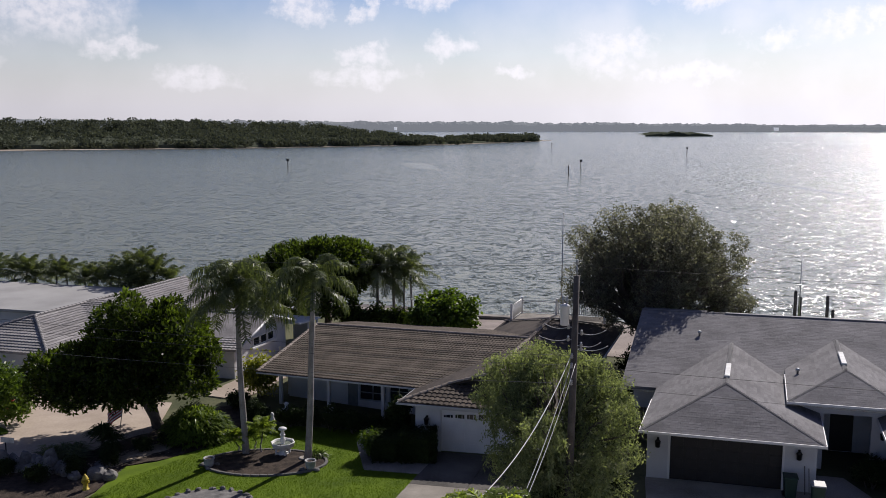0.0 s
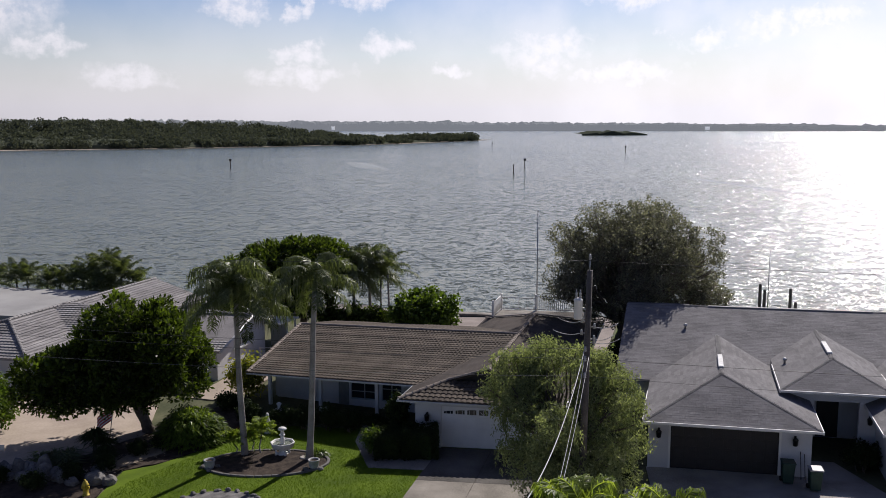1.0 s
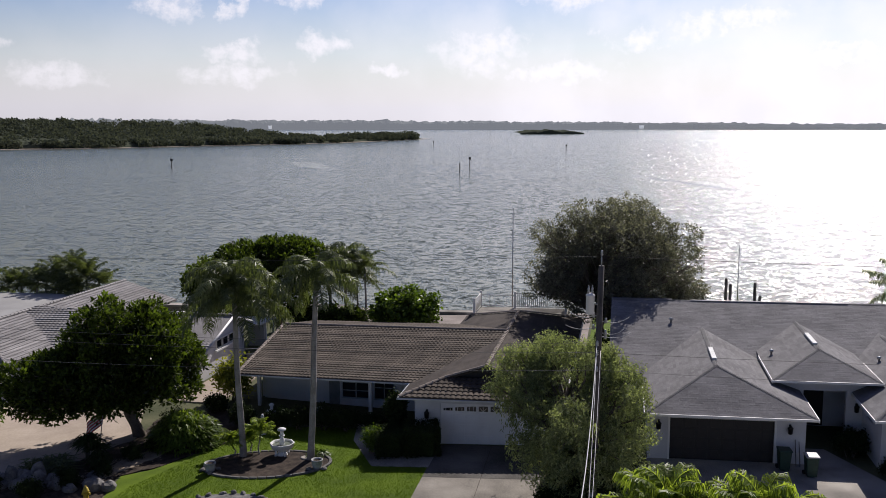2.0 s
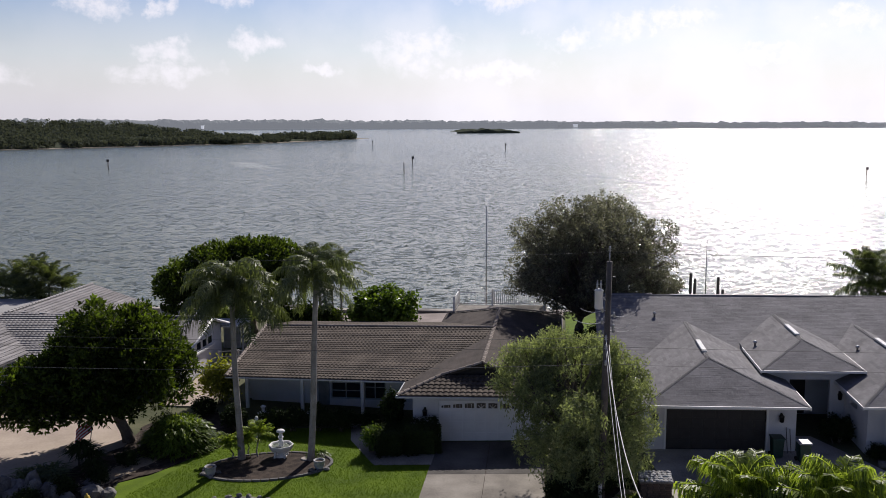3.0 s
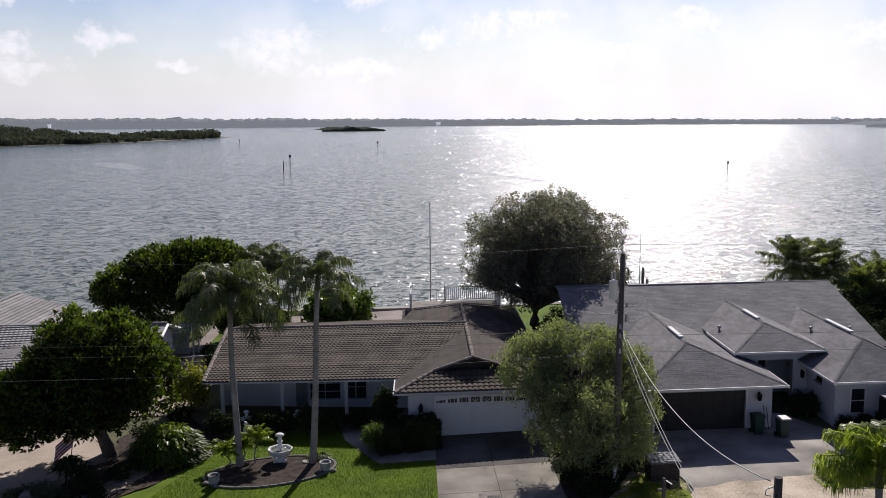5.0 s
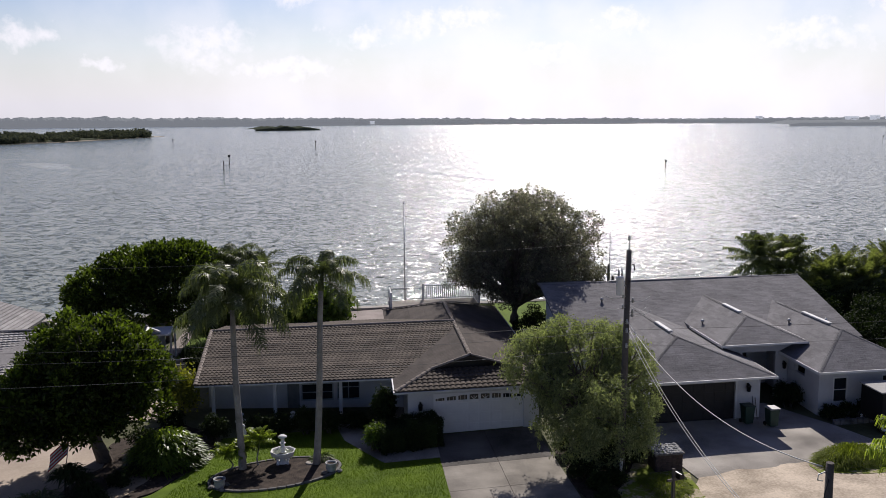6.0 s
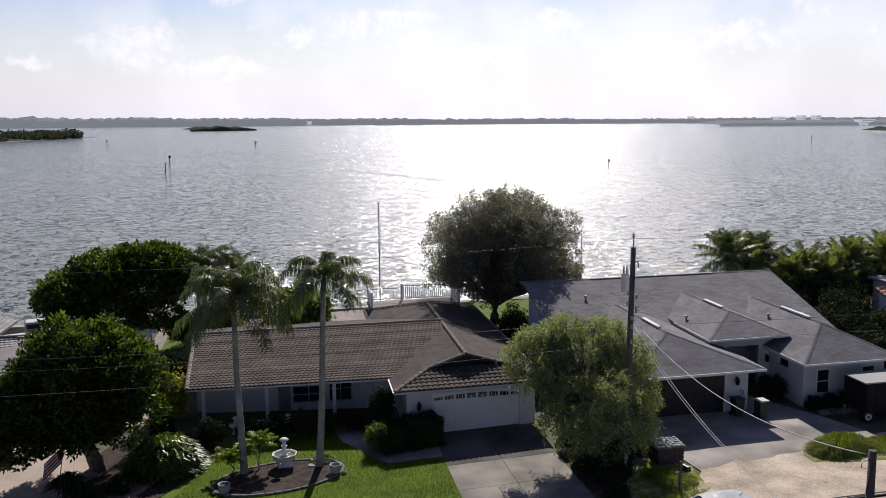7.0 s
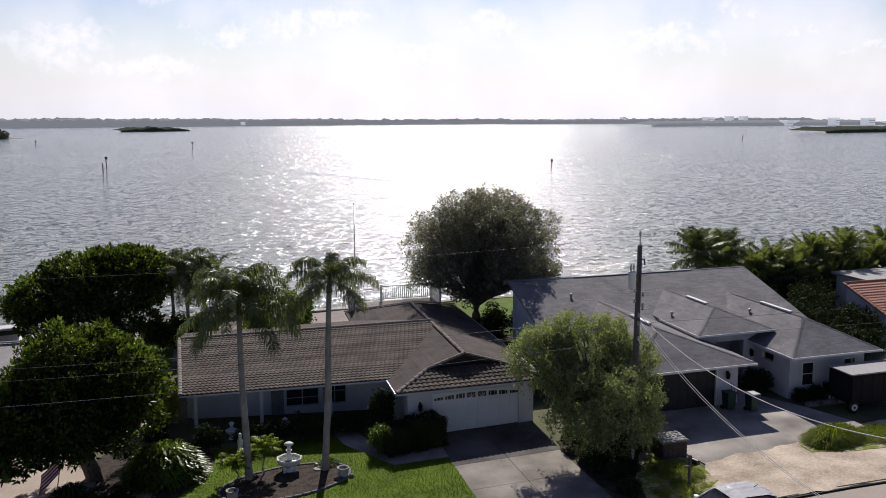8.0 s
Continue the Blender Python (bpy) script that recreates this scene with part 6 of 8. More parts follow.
def build_front_plants():
    strap_clump("strap_leaf_mound", at(-25.55, 40.9, 0), (1.75, 1.5, 1.65), 4200, "large mound of arching green strap leaves by the lawn", 41, "leaf_strap", 0.55, 0.05, "shrub", 1.0, 1.5, nod=0.3, scatter=0.75)
    b = leafy_bush("clipped_hedge", at(-12.75, 40.4, 0), (0.85, 0.75, 0.75), "dense clipped green hedge beside the garage door", 42, "hedge_leaf", 900, 12, 0.09, 0.05, True, "hedge")
    core_block(b, -13.5, -12.0, 39.8, 41.0, -0.38, 0.95, "hedge_leaf")
    b = leafy_bush("clipped_hedge", at(-14.3, 40.3, 0), (0.75, 0.85, 0.62), "dense clipped green hedge beside the front path", 43, "hedge_leaf", 850, 12, 0.09, 0.05, True, "hedge")
    core_block(b, -14.9, -13.7, 39.6, 41.0, -0.38, 0.75, "hedge_leaf")
    leafy_bush("flowering_shrub", at(-15.2, 40.2, 0), (0.55, 0.55, 0.75), "loose shrub with pale blossoms by the front path", 44, "leaf_sea", 300, 10, 0.12, 0.1)
    leafy_bush("croton", at(-14.6, 42.7, 0), (0.55, 0.6, 1.25), "tall leafy shrub climbing at the garage corner", 45, "hedge_leaf", 420, 10, 0.2, 0.1)
    for k, (u, v, s) in enumerate(((-23.6, 43.6, 0.7), (-21.6, 43.7, 0.6), (-18.9, 43.5, 0.75), (-17.6, 43.4, 0.65), (-16.2, 43.6, 0.5), (-20.3, 43.5, 0.7))):
        leafy_bush("porch_shrub", at(u, v, 0), (0.8, 0.55, s), "dark clipped shrub before the porch", 50 + k, "hedge_leaf", 330, 10, 0.11, 0.08, False, "bush", "porch shrubs")
    leafy_bush("gable_shrub", at(-26.35, 48.7, 0), (1.05, 1.0, 1.4), "yellow-green leafy shrub at the house corner", 62, "leaf_croton", 260, 11, 0.27, 0.24, narrow=0.42)
    for k, (u, v, r) in enumerate(((-26.4, 46.4, 0.6), (-27.2, 58.8, 0.7), (-27.9, 60.2, 0.6), (-26.9, 57.2, 0.6))):
        leafy_bush("passage_shrub", at(u, v, 0), (r, r, r * 0.9), "dark low shrub beside the paved passage", 64 + k, "hedge_leaf", 260, 10, 0.14, 0.1, group="passage shrubs")
    # low white rail across the passage and a small garden ornament
    g = ground_z(-11)
    t = thing("passage_rail", at(-28.6, 58.0, 0), "low white rail across the passage", "rail")
    for u, v in ((-29.8, 57.7), (-28.5, 58.0), (-27.2, 58.3)):
        part("post", boxed(u - 0.05, u + 0.05, v - 0.05, v + 0.05, g - 0.1, g + 0.95, 0.01), MAT["trim"], t)
    for z in (0.5, 0.88):
        part("rail", tube(bmesh.new(), [MUV @ Vector((-29.9, 57.68, g + z)), MUV @ Vector((-27.1, 58.32, g + z))], [0.035, 0.035], 6), MAT["trim"], t, street=False)
    c = at(-29.3, 54.9, 0.05)
    t = thing("garden_ornament", c, "small red pedestal with a blue bowl on it", "ornament")
    part("pedestal", lathe(bmesh.new(), [(0.16, 0), (0.16, 0.06), (0.09, 0.12), (0.08, 0.4), (0.13, 0.46), (0.04, 0.47)], 12, c), MAT["tile_red"], t, street=False)
    part("bowl", lathe(bmesh.new(), [(0.08, 0.465), (0.2, 0.56), (0.22, 0.62), (0.19, 0.62), (0.1, 0.54), (0.02, 0.53)], 14, c), material("blue_glaze", (0.06, 0.30, 0.42), 0.25, (0.04, 0.22, 0.33), 5, 30, 0.05), t, "glazed blue bowl", street=False)
    # porch urns and a plain garden figure
    for u, v, h in ((-22.4, 44.9, 0.75), (-19.6, 44.9, 0.6)):
        c = at(u, v, 0.1)
        t = thing("porch_urn", c, "pale tiered urn on the shaded porch", "urn", "porch urns")
        part("urn_body", lathe(bmesh.new(), [(0.2, 0), (0.14, 0.08), (0.1, 0.2), (0.3, 0.42), (0.34, 0.5), (0.28, 0.52), (0.1, 0.5), (0.08, h), (0.16, h + 0.12), (0.05, h + 0.2)], 16, c), MAT["plaster"], t, street=False)
    tagged(part("garden_figure", lathe(bmesh.new(), [(0.18, 0), (0.17, 0.2), (0.1, 0.24), (0.13, 0.5), (0.15, 0.75), (0.07, 0.95), (0.1, 1.05), (0.05, 1.17)], 12, at(-22.0, 42.6, 0)), MAT["plaster"], street=False), "small pale stone garden figure by the porch", "statue")


# ---- shaded bed by the forecourt ----
def build_forecourt_bed():
    flat_patch("shade_bed", [(-34, 31.5), (-25.4, 30.5), (-26.7, 36.4), (-25.4, 37.6), (-23.4, 41.2), (-23.4, 43.9), (-26.3, 47.5), (-29.0, 45.0), (-28.7, 41.3), (-31, 36.5), (-34, 34.8)], MAT["mulch"], "dark leaf-littered bed under a broad tree", "garden bed", 0.045, wear=0.22)
    island = []
    for k in range(20):
        w = math.tau * k / 20
        island.append((-38.8 + 2.6 * math.cos(w), 39.2 + 0.75 * math.sin(w) - 0.15 * math.cos(w)))
    flat_patch("lawn_island", island, MAT["lawn"], "oval of bright grass within the paved forecourt", "lawn", 0.09, 1)
    pr = random.Random(12)
    for k in range(24):
        u, v = -33.5 + 0.36 * k + pr.uniform(-0.3, 0.3), 33.8 + pr.uniform(-0.6, 1.2) + 0.08 * k
        if u > -26.2:
            break
        s = pr.uniform(0.28, 0.58)
        rock("boulder", at(u, v, 0.02), (s, s * pr.uniform(0.7, 1.0), s * pr.uniform(0.5, 0.8)), "rough grey landscaping boulder in the shaded bed", k + 3, "bed boulders")
    for k in range(16):
        u, v = -33.2 + 0.3 * k + pr.uniform(-0.2, 0.2), 34.9 + pr.uniform(-0.5, 0.5)
        s = pr.uniform(0.22, 0.42)
        rock("boulder", at(u, v, 0.02), (s, s * 0.8, s * pr.uniform(1.1, 1.9)), "tall rough grey landscaping stone in the shaded bed", k + 60, "bed boulders")
    for k, (u, v, h) in enumerate(((-29.2, 38.0, 1.1), (-29.55, 38.35, 0.8), (-28.85, 38.3, 0.6), (-28.3, 37.4, 0.35))):
        b = at(u, v, 0.03)
        t = strap_clump("yucca", b + Vector((0, 0, h)), (0.22, 0.22, 0.25), 170, "spiky dark yucca on a short stem", 70 + k, "hedge_leaf", 0.75, 0.03, "yucca", 0.3, 0.9, "yuccas")
        part("stem", tube(bmesh.new(), [b - Vector((0, 0, 0.1)), b + Vector((0.02, 0, h + 0.1))], [0.07, 0.05], 8), MAT["bark"], t, street=False)
    for k, (u, v) in enumerate(((-30.15, 37.1), (-30.6, 36.8), (-30.0, 36.5), (-31.1, 36.4), (-29.6, 36.2))):
        strap_clump("spiky_clump", at(u, v, 0.03), (0.25, 0.25, 0.3), 150, "upright clump of dull green spiky leaves in the bed", 90 + k, "frond", 0.95, 0.035, "plant", 0.6, 1.8, "spiky clumps", nod=0.15)
    flat_patch("leaf_litter", [(-28.4, 35.9), (-27.1, 36.2), (-26.5, 37.8), (-26.1, 39.4), (-26.4, 40.6), (-27.2, 39.3), (-27.9, 37.6)], MAT["litter"], "tan dry leaf litter along the lawn edge", "garden bed", 0.055, wear=0.25)
    lr = np.random.default_rng(77)
    f = lr.random((900, 1))
    mid = np.array((-28.0, 36.0)) * (1 - f) + np.array((-26.4, 40.2)) * f + lr.normal(size=(900, 2)) * np.array((0.42, 0.35))
    spots = np.array([tuple(at(u, v, 0.07 + 0.02 * lr.random())) for u, v in mid])
    ang = lr.random(900) * math.tau
    ax = np.stack([np.cos(ang), np.sin(ang), lr.uniform(-0.3, 0.3, 900)], 1) * lr.uniform(0.04, 0.09, (900, 1))
    by = np.stack([-np.sin(ang), np.cos(ang), lr.uniform(-0.3, 0.3, 900)], 1) * lr.uniform(0.02, 0.045, (900, 1))
    tagged(part("dry_leaves", quads_mesh("dry_leaves", np.stack([spots - ax, spots + by, spots + ax, spots - by], 1), MAT["litter"]), MAT["litter"]), "scattered tan dry leaves along the bed", "leaves", kind="stuff")
    for k, (u, v, s) in enumerate(((-27.6, 36.4, 0.5), (-28.4, 34.9, 0.6), (-27.2, 38.6, 0.5), (-29.4, 33.6, 0.6), (-26.6, 39.8, 0.5), (-31.6, 34.0, 0.5), (-27.2, 43.2, 0.8))):
        leafy_bush("low_shrub", at(u, v, 0.02), (s, s, s * 0.75), "low dark shrub in the shaded bed", 80 + k, "hedge_leaf", 260, 10, 0.1, 0.08, group="low shrubs")
    # hydrant
    c = at(-26.5, 33.4, 0.02)
    paint = material("yellow_paint", (0.55, 0.40, 0.03), 0.5, (0.38, 0.27, 0.02), 5, 30, 0.1)
    t = thing("fire_hydrant", c, "yellow fire hydrant in the shaded bed", "hydrant")
    part("barrel", lathe(bmesh.new(), [(0.17, 0), (0.17, 0.05), (0.12, 0.06), (0.12, 0.48), (0.16, 0.5), (0.16, 0.54), (0.13, 0.58), (0.1, 0.68), (0.04, 0.71), (0.04, 0.77)], 16, c), paint, t, street=False)
    for dx, dy, r in ((0.18, 0, 0.06), (-0.18, 0, 0.06), (0, -0.18, 0.075)):
        part("outlet_cap", tube(bmesh.new(), [c + Vector((dx * 0.5, dy * 0.5, 0.4)), c + Vector((dx, dy, 0.4))], [r, r], 10), paint, t, street=False)
    # small sign on a post
    c = at(-33.0, 35.6, 0)
    t = thing("yard_sign", c, "small pale sign on a dark post by the forecourt", "sign")
    part("post", tube(bmesh.new(), [c - Vector((0, 0, 0.2)), c + Vector((0, 0, 1.0))], [0.035, 0.035], 8), MAT["black_metal"], t, street=False)
    bm = boxed(-0.38, 0.38, -0.02, 0.02, 0.95, 1.22, 0.01)
    bm.transform(Matrix.Translation(c) @ pose(0, 0, 0, -8, 0, -8))
    part("board", bm, MAT["steel"], t, street=False)
    # garden flag with stripes
    c = Vector((-17.3, 45.8, ground_z(-17.3)))
    red = material("red_cloth", (0.50, 0.045, 0.05), 0.85, (0.38, 0.03, 0.035), 6, 60, 0.2)
    white = material("white_cloth", (0.82, 0.80, 0.78), 0.85, (0.7, 0.68, 0.67), 6, 60, 0.2)
    t = thing("flag", c, "striped red and white flag hanging from a slanted pole", "flag")
    a, b = c + Vector((0, 0, -0.1)), c + Vector((0.35, -0.1, 2.0))
    part("pole", tube(bmesh.new(), [a, b], [0.025, 0.02], 8), MAT["steel"], t, street=False)
    for k in range(9):
        bm = bmesh.new()
        cols = []
        for i in range(13):
            f = i / 12
            for s in (0, 1):
                w = (k + s) / 9
                p = b + (a - b) * (0.03 + 0.42 * w) + Vector((-0.95, -0.15, -0.75)) * f + Vector((0.05, 0.12, 0)) * math.sin(7 * f + 2 * w) * (0.4 + f)
                cols.append(bm.verts.new(p))
        for i in range(12):
            bm.faces.new((cols[2 * i], cols[2 * i + 1], cols[2 * i + 3], cols[2 * i + 2]))
        part("stripe", bm, red if k % 2 == 0 else white, t, street=False)
    for k, (u, v) in enumerate(((-38.2, 42.2), (-39.2, 42.4))):
        c = at(u, v, 0.03)
        t = thing("flower_pot", c, "terracotta pot with red flowers on the forecourt", "flower pot", "forecourt pots")
        part("pot", lathe(bmesh.new(), [(0.15, 0), (0.25, 0.4), (0.28, 0.42), (0.28, 0.48), (0.22, 0.48), (0.2, 0.4)], 14, c), MAT["tile_red"], t, street=False)
        q = leaves(np.random.default_rng(k + 5), [((c.x, c.y, c.z + 0.62), (0.32, 0.32, 0.22))], 60, 8, 0.11, 0.05, 0.4, narrow=0.7)
        part("flowers", quads_mesh("flowers", q, red if k else MAT["hedge_leaf"]), red, t)
    leafy_bush("forecourt_tree", (-25.6, 46.8, -0.75), (2.6, 2.4, 2.0), "bright green bushy tree beside the forecourt", 95, "leaf_sea", 1000, 12, 0.24, 0.2, narrow=0.5)


# ---- street furniture ----
def sag(a, b, drop, n=24):
    a, b = Vector(a), Vector(b)
    return [a.lerp(b, k / n) - Vector((0, 0, 4 * drop * (k / n) * (1 - k / n))) for k in range(n + 1)]


def cable(name, a, b, drop, r, mat, label, group="overhead wires"):
    bm = bmesh.new()
    pts = sag(a, b, drop)
    tube(bm, pts, [r] * len(pts), 5)
    return tagged(part(name, bm, MAT[mat], street=False), label, "wire", group)


def insulator(t, p):
    part("insulator", lathe(bmesh.new(), [(0.03, -0.08), (0.07, -0.05), (0.04, 0), (0.07, 0.03), (0.04, 0.08), (0.05, 0.12), (0.02, 0.15)], 10, p), MAT["steel"], t, street=False)


def build_poles():
    b = Vector((6.35, 33.45, -0.12))
    t = thing("utility_pole", b, "tall weathered wooden utility pole with a transformer", "utility pole")
    top = Vector((6.5, 33.37, 10.45))
    part("pole", tube(bmesh.new(), [b - Vector((0, 0, 0.3)), b.lerp(top, 0.5), top], [0.17, 0.145, 0.115], 14), MAT["wood_pole"], t, street=False)
    part("top_pin", tube(bmesh.new(), [top - Vector((0, 0, 0.2)), top + Vector((0, 0, 0.5))], [0.03, 0.02], 8), MAT["steel"], t, street=False)
    insulator(t, top + Vector((0, 0, 0.5)))
    can = Vector((6.05, 33.35, 8.35))
    part("transformer_tank", lathe(bmesh.new(), [(0.16, 0), (0.175, 0.03), (0.175, 0.74), (0.19, 0.76), (0.19, 0.8), (0.08, 0.87)], 20, can + Vector((0, 0, 0.1))), MAT["trim"], t, "pale grey transformer can", street=False)
    for k in (-0.08, 0.08):
        part("bushing", lathe(bmesh.new(), [(0.035, 0.95), (0.06, 1.02), (0.035, 1.08), (0.06, 1.14), (0.03, 1.2), (0.02, 1.3)], 8, can + Vector((k, 0, 0))), MAT["steel"], t, street=False)
    part("bracket", tube(bmesh.new(), [can + Vector((0.1, 0, 0.6)), b.lerp(top, 0.84)], [0.04, 0.04], 6), MAT["steel"], t, street=False)
    arm = b.lerp(top, 0.93)
    part("cutout", tube(bmesh.new(), [arm, arm + Vector((0.25, -0.05, 0.1)), arm + Vector((0.3, -0.05, -0.2))], [0.03, 0.035, 0.03], 6), MAT["black_metal"], t, street=False)
    for z in (6.1, 6.8, 7.2):
        insulator(t, Vector((6.35, 33.2, z)))
    # spool racks and slack jumpers below the transformer
    for z, side, reach in ((8.35, -1, 0.95), (8.1, 1, 1.0), (7.85, -1, 1.15), (7.6, 1, 0.8), (7.45, 1, 1.1)):
        p = b.lerp(top, (z + 0.12) / 10.57)
        q = p + Vector((side * 0.26, -0.06, 0.02))
        part("bracket", tube(bmesh.new(), [p, q], [0.025, 0.02], 6), MAT["steel"], t, street=False)
        insulator(t, q)
        part("jumper", tube(bmesh.new(), sag(q, q + Vector((side * reach, 0.1, 0.12)), 0.12, 8), [0.014] * 9, 5), MAT["cable"], t, "pale slack wire", street=False)
    part("guard", tube(bmesh.new(), [b + Vector((-0.1, -0.16, 0.1)), b + Vector((-0.08, -0.16, 0.95))], [0.09, 0.08], 8), MAT["trim"], t, street=False)
    far_l, far_r = U * -45 + V * 34.1, U * 42 + V * 34.1
    for z0, z1, r, m, lab in ((6.05, 6.1, 0.007, "dull_cable", "grey service wire along the street"), (6.8, 7.2, 0.008, "black_cable", "thin dark wire along the street"), (7.2, 7.7, 0.008, "black_cable", "thin dark wire along the street"), (10.85, 10.9, 0.007, "black_cable", "thin power wire at the pole top")):
        cable("street_wire", (6.42, 33.35, z0), (far_l.x, far_l.y, z1), 0.5, r, m, lab)
        if z0 != 7.2:
            cable("street_wire", (6.42, 33.35, z0), (far_r.x, far_r.y, z1), 0.35, r, m, lab)
    # near pole across the street
    b2 = Vector((1.55, 17.0, ground_z(1.5)))
    t2 = thing("service_pole", b2, "short dark wooden service pole across the street", "utility pole")
    part("pole", tube(bmesh.new(), [b2 - Vector((0, 0, 0.3)), b2 + Vector((0, 0, 7.5))], [0.14, 0.105], 12), MAT["wood_pole"], t2, street=False)
    part("hook", tube(bmesh.new(), [b2 + Vector((-0.1, 0.05, 7.25)), b2 + Vector((-0.3, 0.08, 7.2)), b2 + Vector((-0.32, 0.08, 7.05)), b2 + Vector((-0.15, 0.08, 7.0))], [0.02] * 4, 6), MAT["trim"], t2, street=False)
    part("drip_loop", tube(bmesh.new(), [b2 + Vector((-0.1, -0.08, 7.1)), b2 + Vector((-0.22, -0.1, 6.8)), b2 + Vector((-0.3, -0.1, 6.4)), b2 + Vector((-0.12, -0.1, 6.0))], [0.02] * 4, 6), MAT["black_cable"], t2, street=False)
    cable("service_drop", (6.35, 33.25, 7.3), (1.35, 17.05, 7.15), 1.05, 0.018, "cable", "pale twisted service cable across the street")
    P = Vector((6.35, 33.25, 6.9))
    for k, dx in enumerate((0.0, 0.16)):
        cable("service_drop", P + Vector((dx, 0, 0)), Vector((1.45 + dx * 0.5, 17.1, 4.0)), 1.0, 0.012, "cable", "pale service cable across the street")


def build_kerbside():
    # dark brick pier with stones piled on it
    t = thing("brick_pier", at(-1.6, 34.7, 0), "dark brick pier with grey stones piled on top", "pier")
    brick = material("dark_brick", (0.10, 0.07, 0.06), 0.9, (0.04, 0.03, 0.027), 3, 25, 0.4, rand=0.3)
    mortar = material("mortar", (0.2, 0.19, 0.18), 0.95, (0.1, 0.1, 0.1), 4, 30, 0.3)
    part("core", boxed(-2.28, -0.92, 34.12, 35.28, -0.3, 0.72), mortar, t)
    long_b = finish("brick", boxed(-0.135, 0.135, -0.05, 0.05, -0.042, 0.042, 0.008), brick, True)
    side_b = finish("brick", boxed(-0.05, 0.05, -0.135, 0.135, -0.042, 0.042, 0.008), brick, True)
    for r in range(9):
        z = -0.03 + r * 0.092
        for c in range(5):
            u = -2.16 + c * 0.29 + (0.0 if r % 2 else -0.06)
            for me, x, y in ((long_b, u, 34.1), (long_b, u, 35.3), (side_b, -2.3, 34.25 + c * 0.23), (side_b, -0.9, 34.25 + c * 0.23)):
                ob = new("brick", me)
                ob.parent = t
                ob.matrix_parent_inverse = t.matrix_basis.inverted()
                ob.location = MUV @ Vector((x, y, z))
    part("cap", boxed(-2.42, -0.78, 33.98, 35.42, 0.74, 0.82, 0.02), MAT["stone"], t)
    t.scale = (0.9, 0.9, 1)
    pr = random.Random(4)
    for k in range(35):
        u, v = -2.2 + (k % 7) * 0.2 + pr.uniform(-0.04, 0.04), 34.2 + (k // 7) * 0.25 + pr.uniform(-0.04, 0.04)
        rock("pier_stone", MUV @ Vector((u, v, 0.80)), (0.125, 0.1, 0.055), "pale grey stone on the brick pier", k, "pier stones", "pale_stone")
    # mailbox
    c = Vector((6.9, 30.3, ground_z(6.9)))
    t = thing("mailbox", c, "dark mailbox on a wooden post by the street", "mailbox")
    part("post", boxed(c.x - 0.06, c.x + 0.06, c.y - 0.06, c.y + 0.06, c.z - 0.3, c.z + 1.45, 0.01), MAT["wood_pole"], t, street=False)
    part("arm", boxed(c.x - 0.3, c.x + 0.35, c.y - 0.05, c.y + 0.05, c.z + 0.9, c.z + 1.0, 0.01), MAT["wood_pole"], t, street=False)
    bm = bmesh.new()
    ring = [(0.11 * math.cos(w), 0.11 * math.sin(w)) for w in [math.pi * k / 8 for k in range(9)]] + [(-0.11, -0.12), (0.11, -0.12)]
    fr, bk = [bm.verts.new((c.x + 0.25 + a, c.y - 0.25, c.z + 1.13 + b)) for a, b in ring], [bm.verts.new((c.x + 0.25 + a, c.y + 0.25, c.z + 1.13 + b)) for a, b in ring]
    bm.faces.new(fr)
    bm.faces.new(bk[::-1])
    for k in range(len(ring)):
        bm.faces.new((fr[k], fr[(k + 1) % len(ring)], bk[(k + 1) % len(ring)], bk[k]))
    part("box", bm, MAT["black_metal"], t, street=False)
    # bins
    green = material("dark_green_plastic", (0.014, 0.05, 0.036), 0.55, (0.008, 0.028, 0.02), 4, 30, 0.1)
    grey_lid = material("grey_plastic", (0.42, 0.42, 0.42), 0.5, (0.3, 0.3, 0.3), 4, 30, 0.1)
    for u, v, lid, lab in ((4.75, 39.4, green, "dark green wheeled bin beside the garage door"), (5.85, 38.75, grey_lid, "dark wheeled bin with a pale lid by the driveway")):
        c = at(u, v, 0.03)
        t = thing("wheeled_bin", c, lab, "bin", "wheeled bins")
        bm = boxed(-0.28, 0.28, -0.32, 0.32, 0.06, 0.98, 0.04)
        for w in bm.verts:
            f = 0.78 + 0.22 * (w.co.z / 0.98)
            w.co.x, w.co.y = w.co.x * f, w.co.y * f
        bm.transform(Matrix.Translation(c) @ pose(0, 0, 0, 0, 0, -13))
        part("body", bm, green, t, street=False)
        bm = boxed(-0.31, 0.31, -0.36, 0.34, 0.98, 1.05, 0.03)
        bm.transform(Matrix.Translation(c) @ pose(0, 0, 0, 0, 0, -13))
        part("lid", bm, lid, t, street=False)
        for s in (-0.25, 0.25):
            q = c + pose(0, 0, 0, 0, 0, -13).to_3x3() @ Vector((s, 0.24, 0.11))
            part("wheel", tube(bmesh.new(), [q - Vector((0.03, 0, 0)), q + Vector((0.03, 0, 0))], [0.11, 0.11], 12), MAT["black_metal"], t, street=False)
    for k in range(2):
        c = at(5.35 + 0.18 * k, 40.12, 0.03)
        tagged(part("garden_tool", tube(bmesh.new(), [c + Vector((0, -0.2, 0)), c + Vector((0.02, 0.05, 1.25 - 0.1 * k))], [0.02, 0.018], 6), MAT["wood_pole"], street=False), "long-handled garden tool leaning on the garage wall", "garden tool", "garden tools")
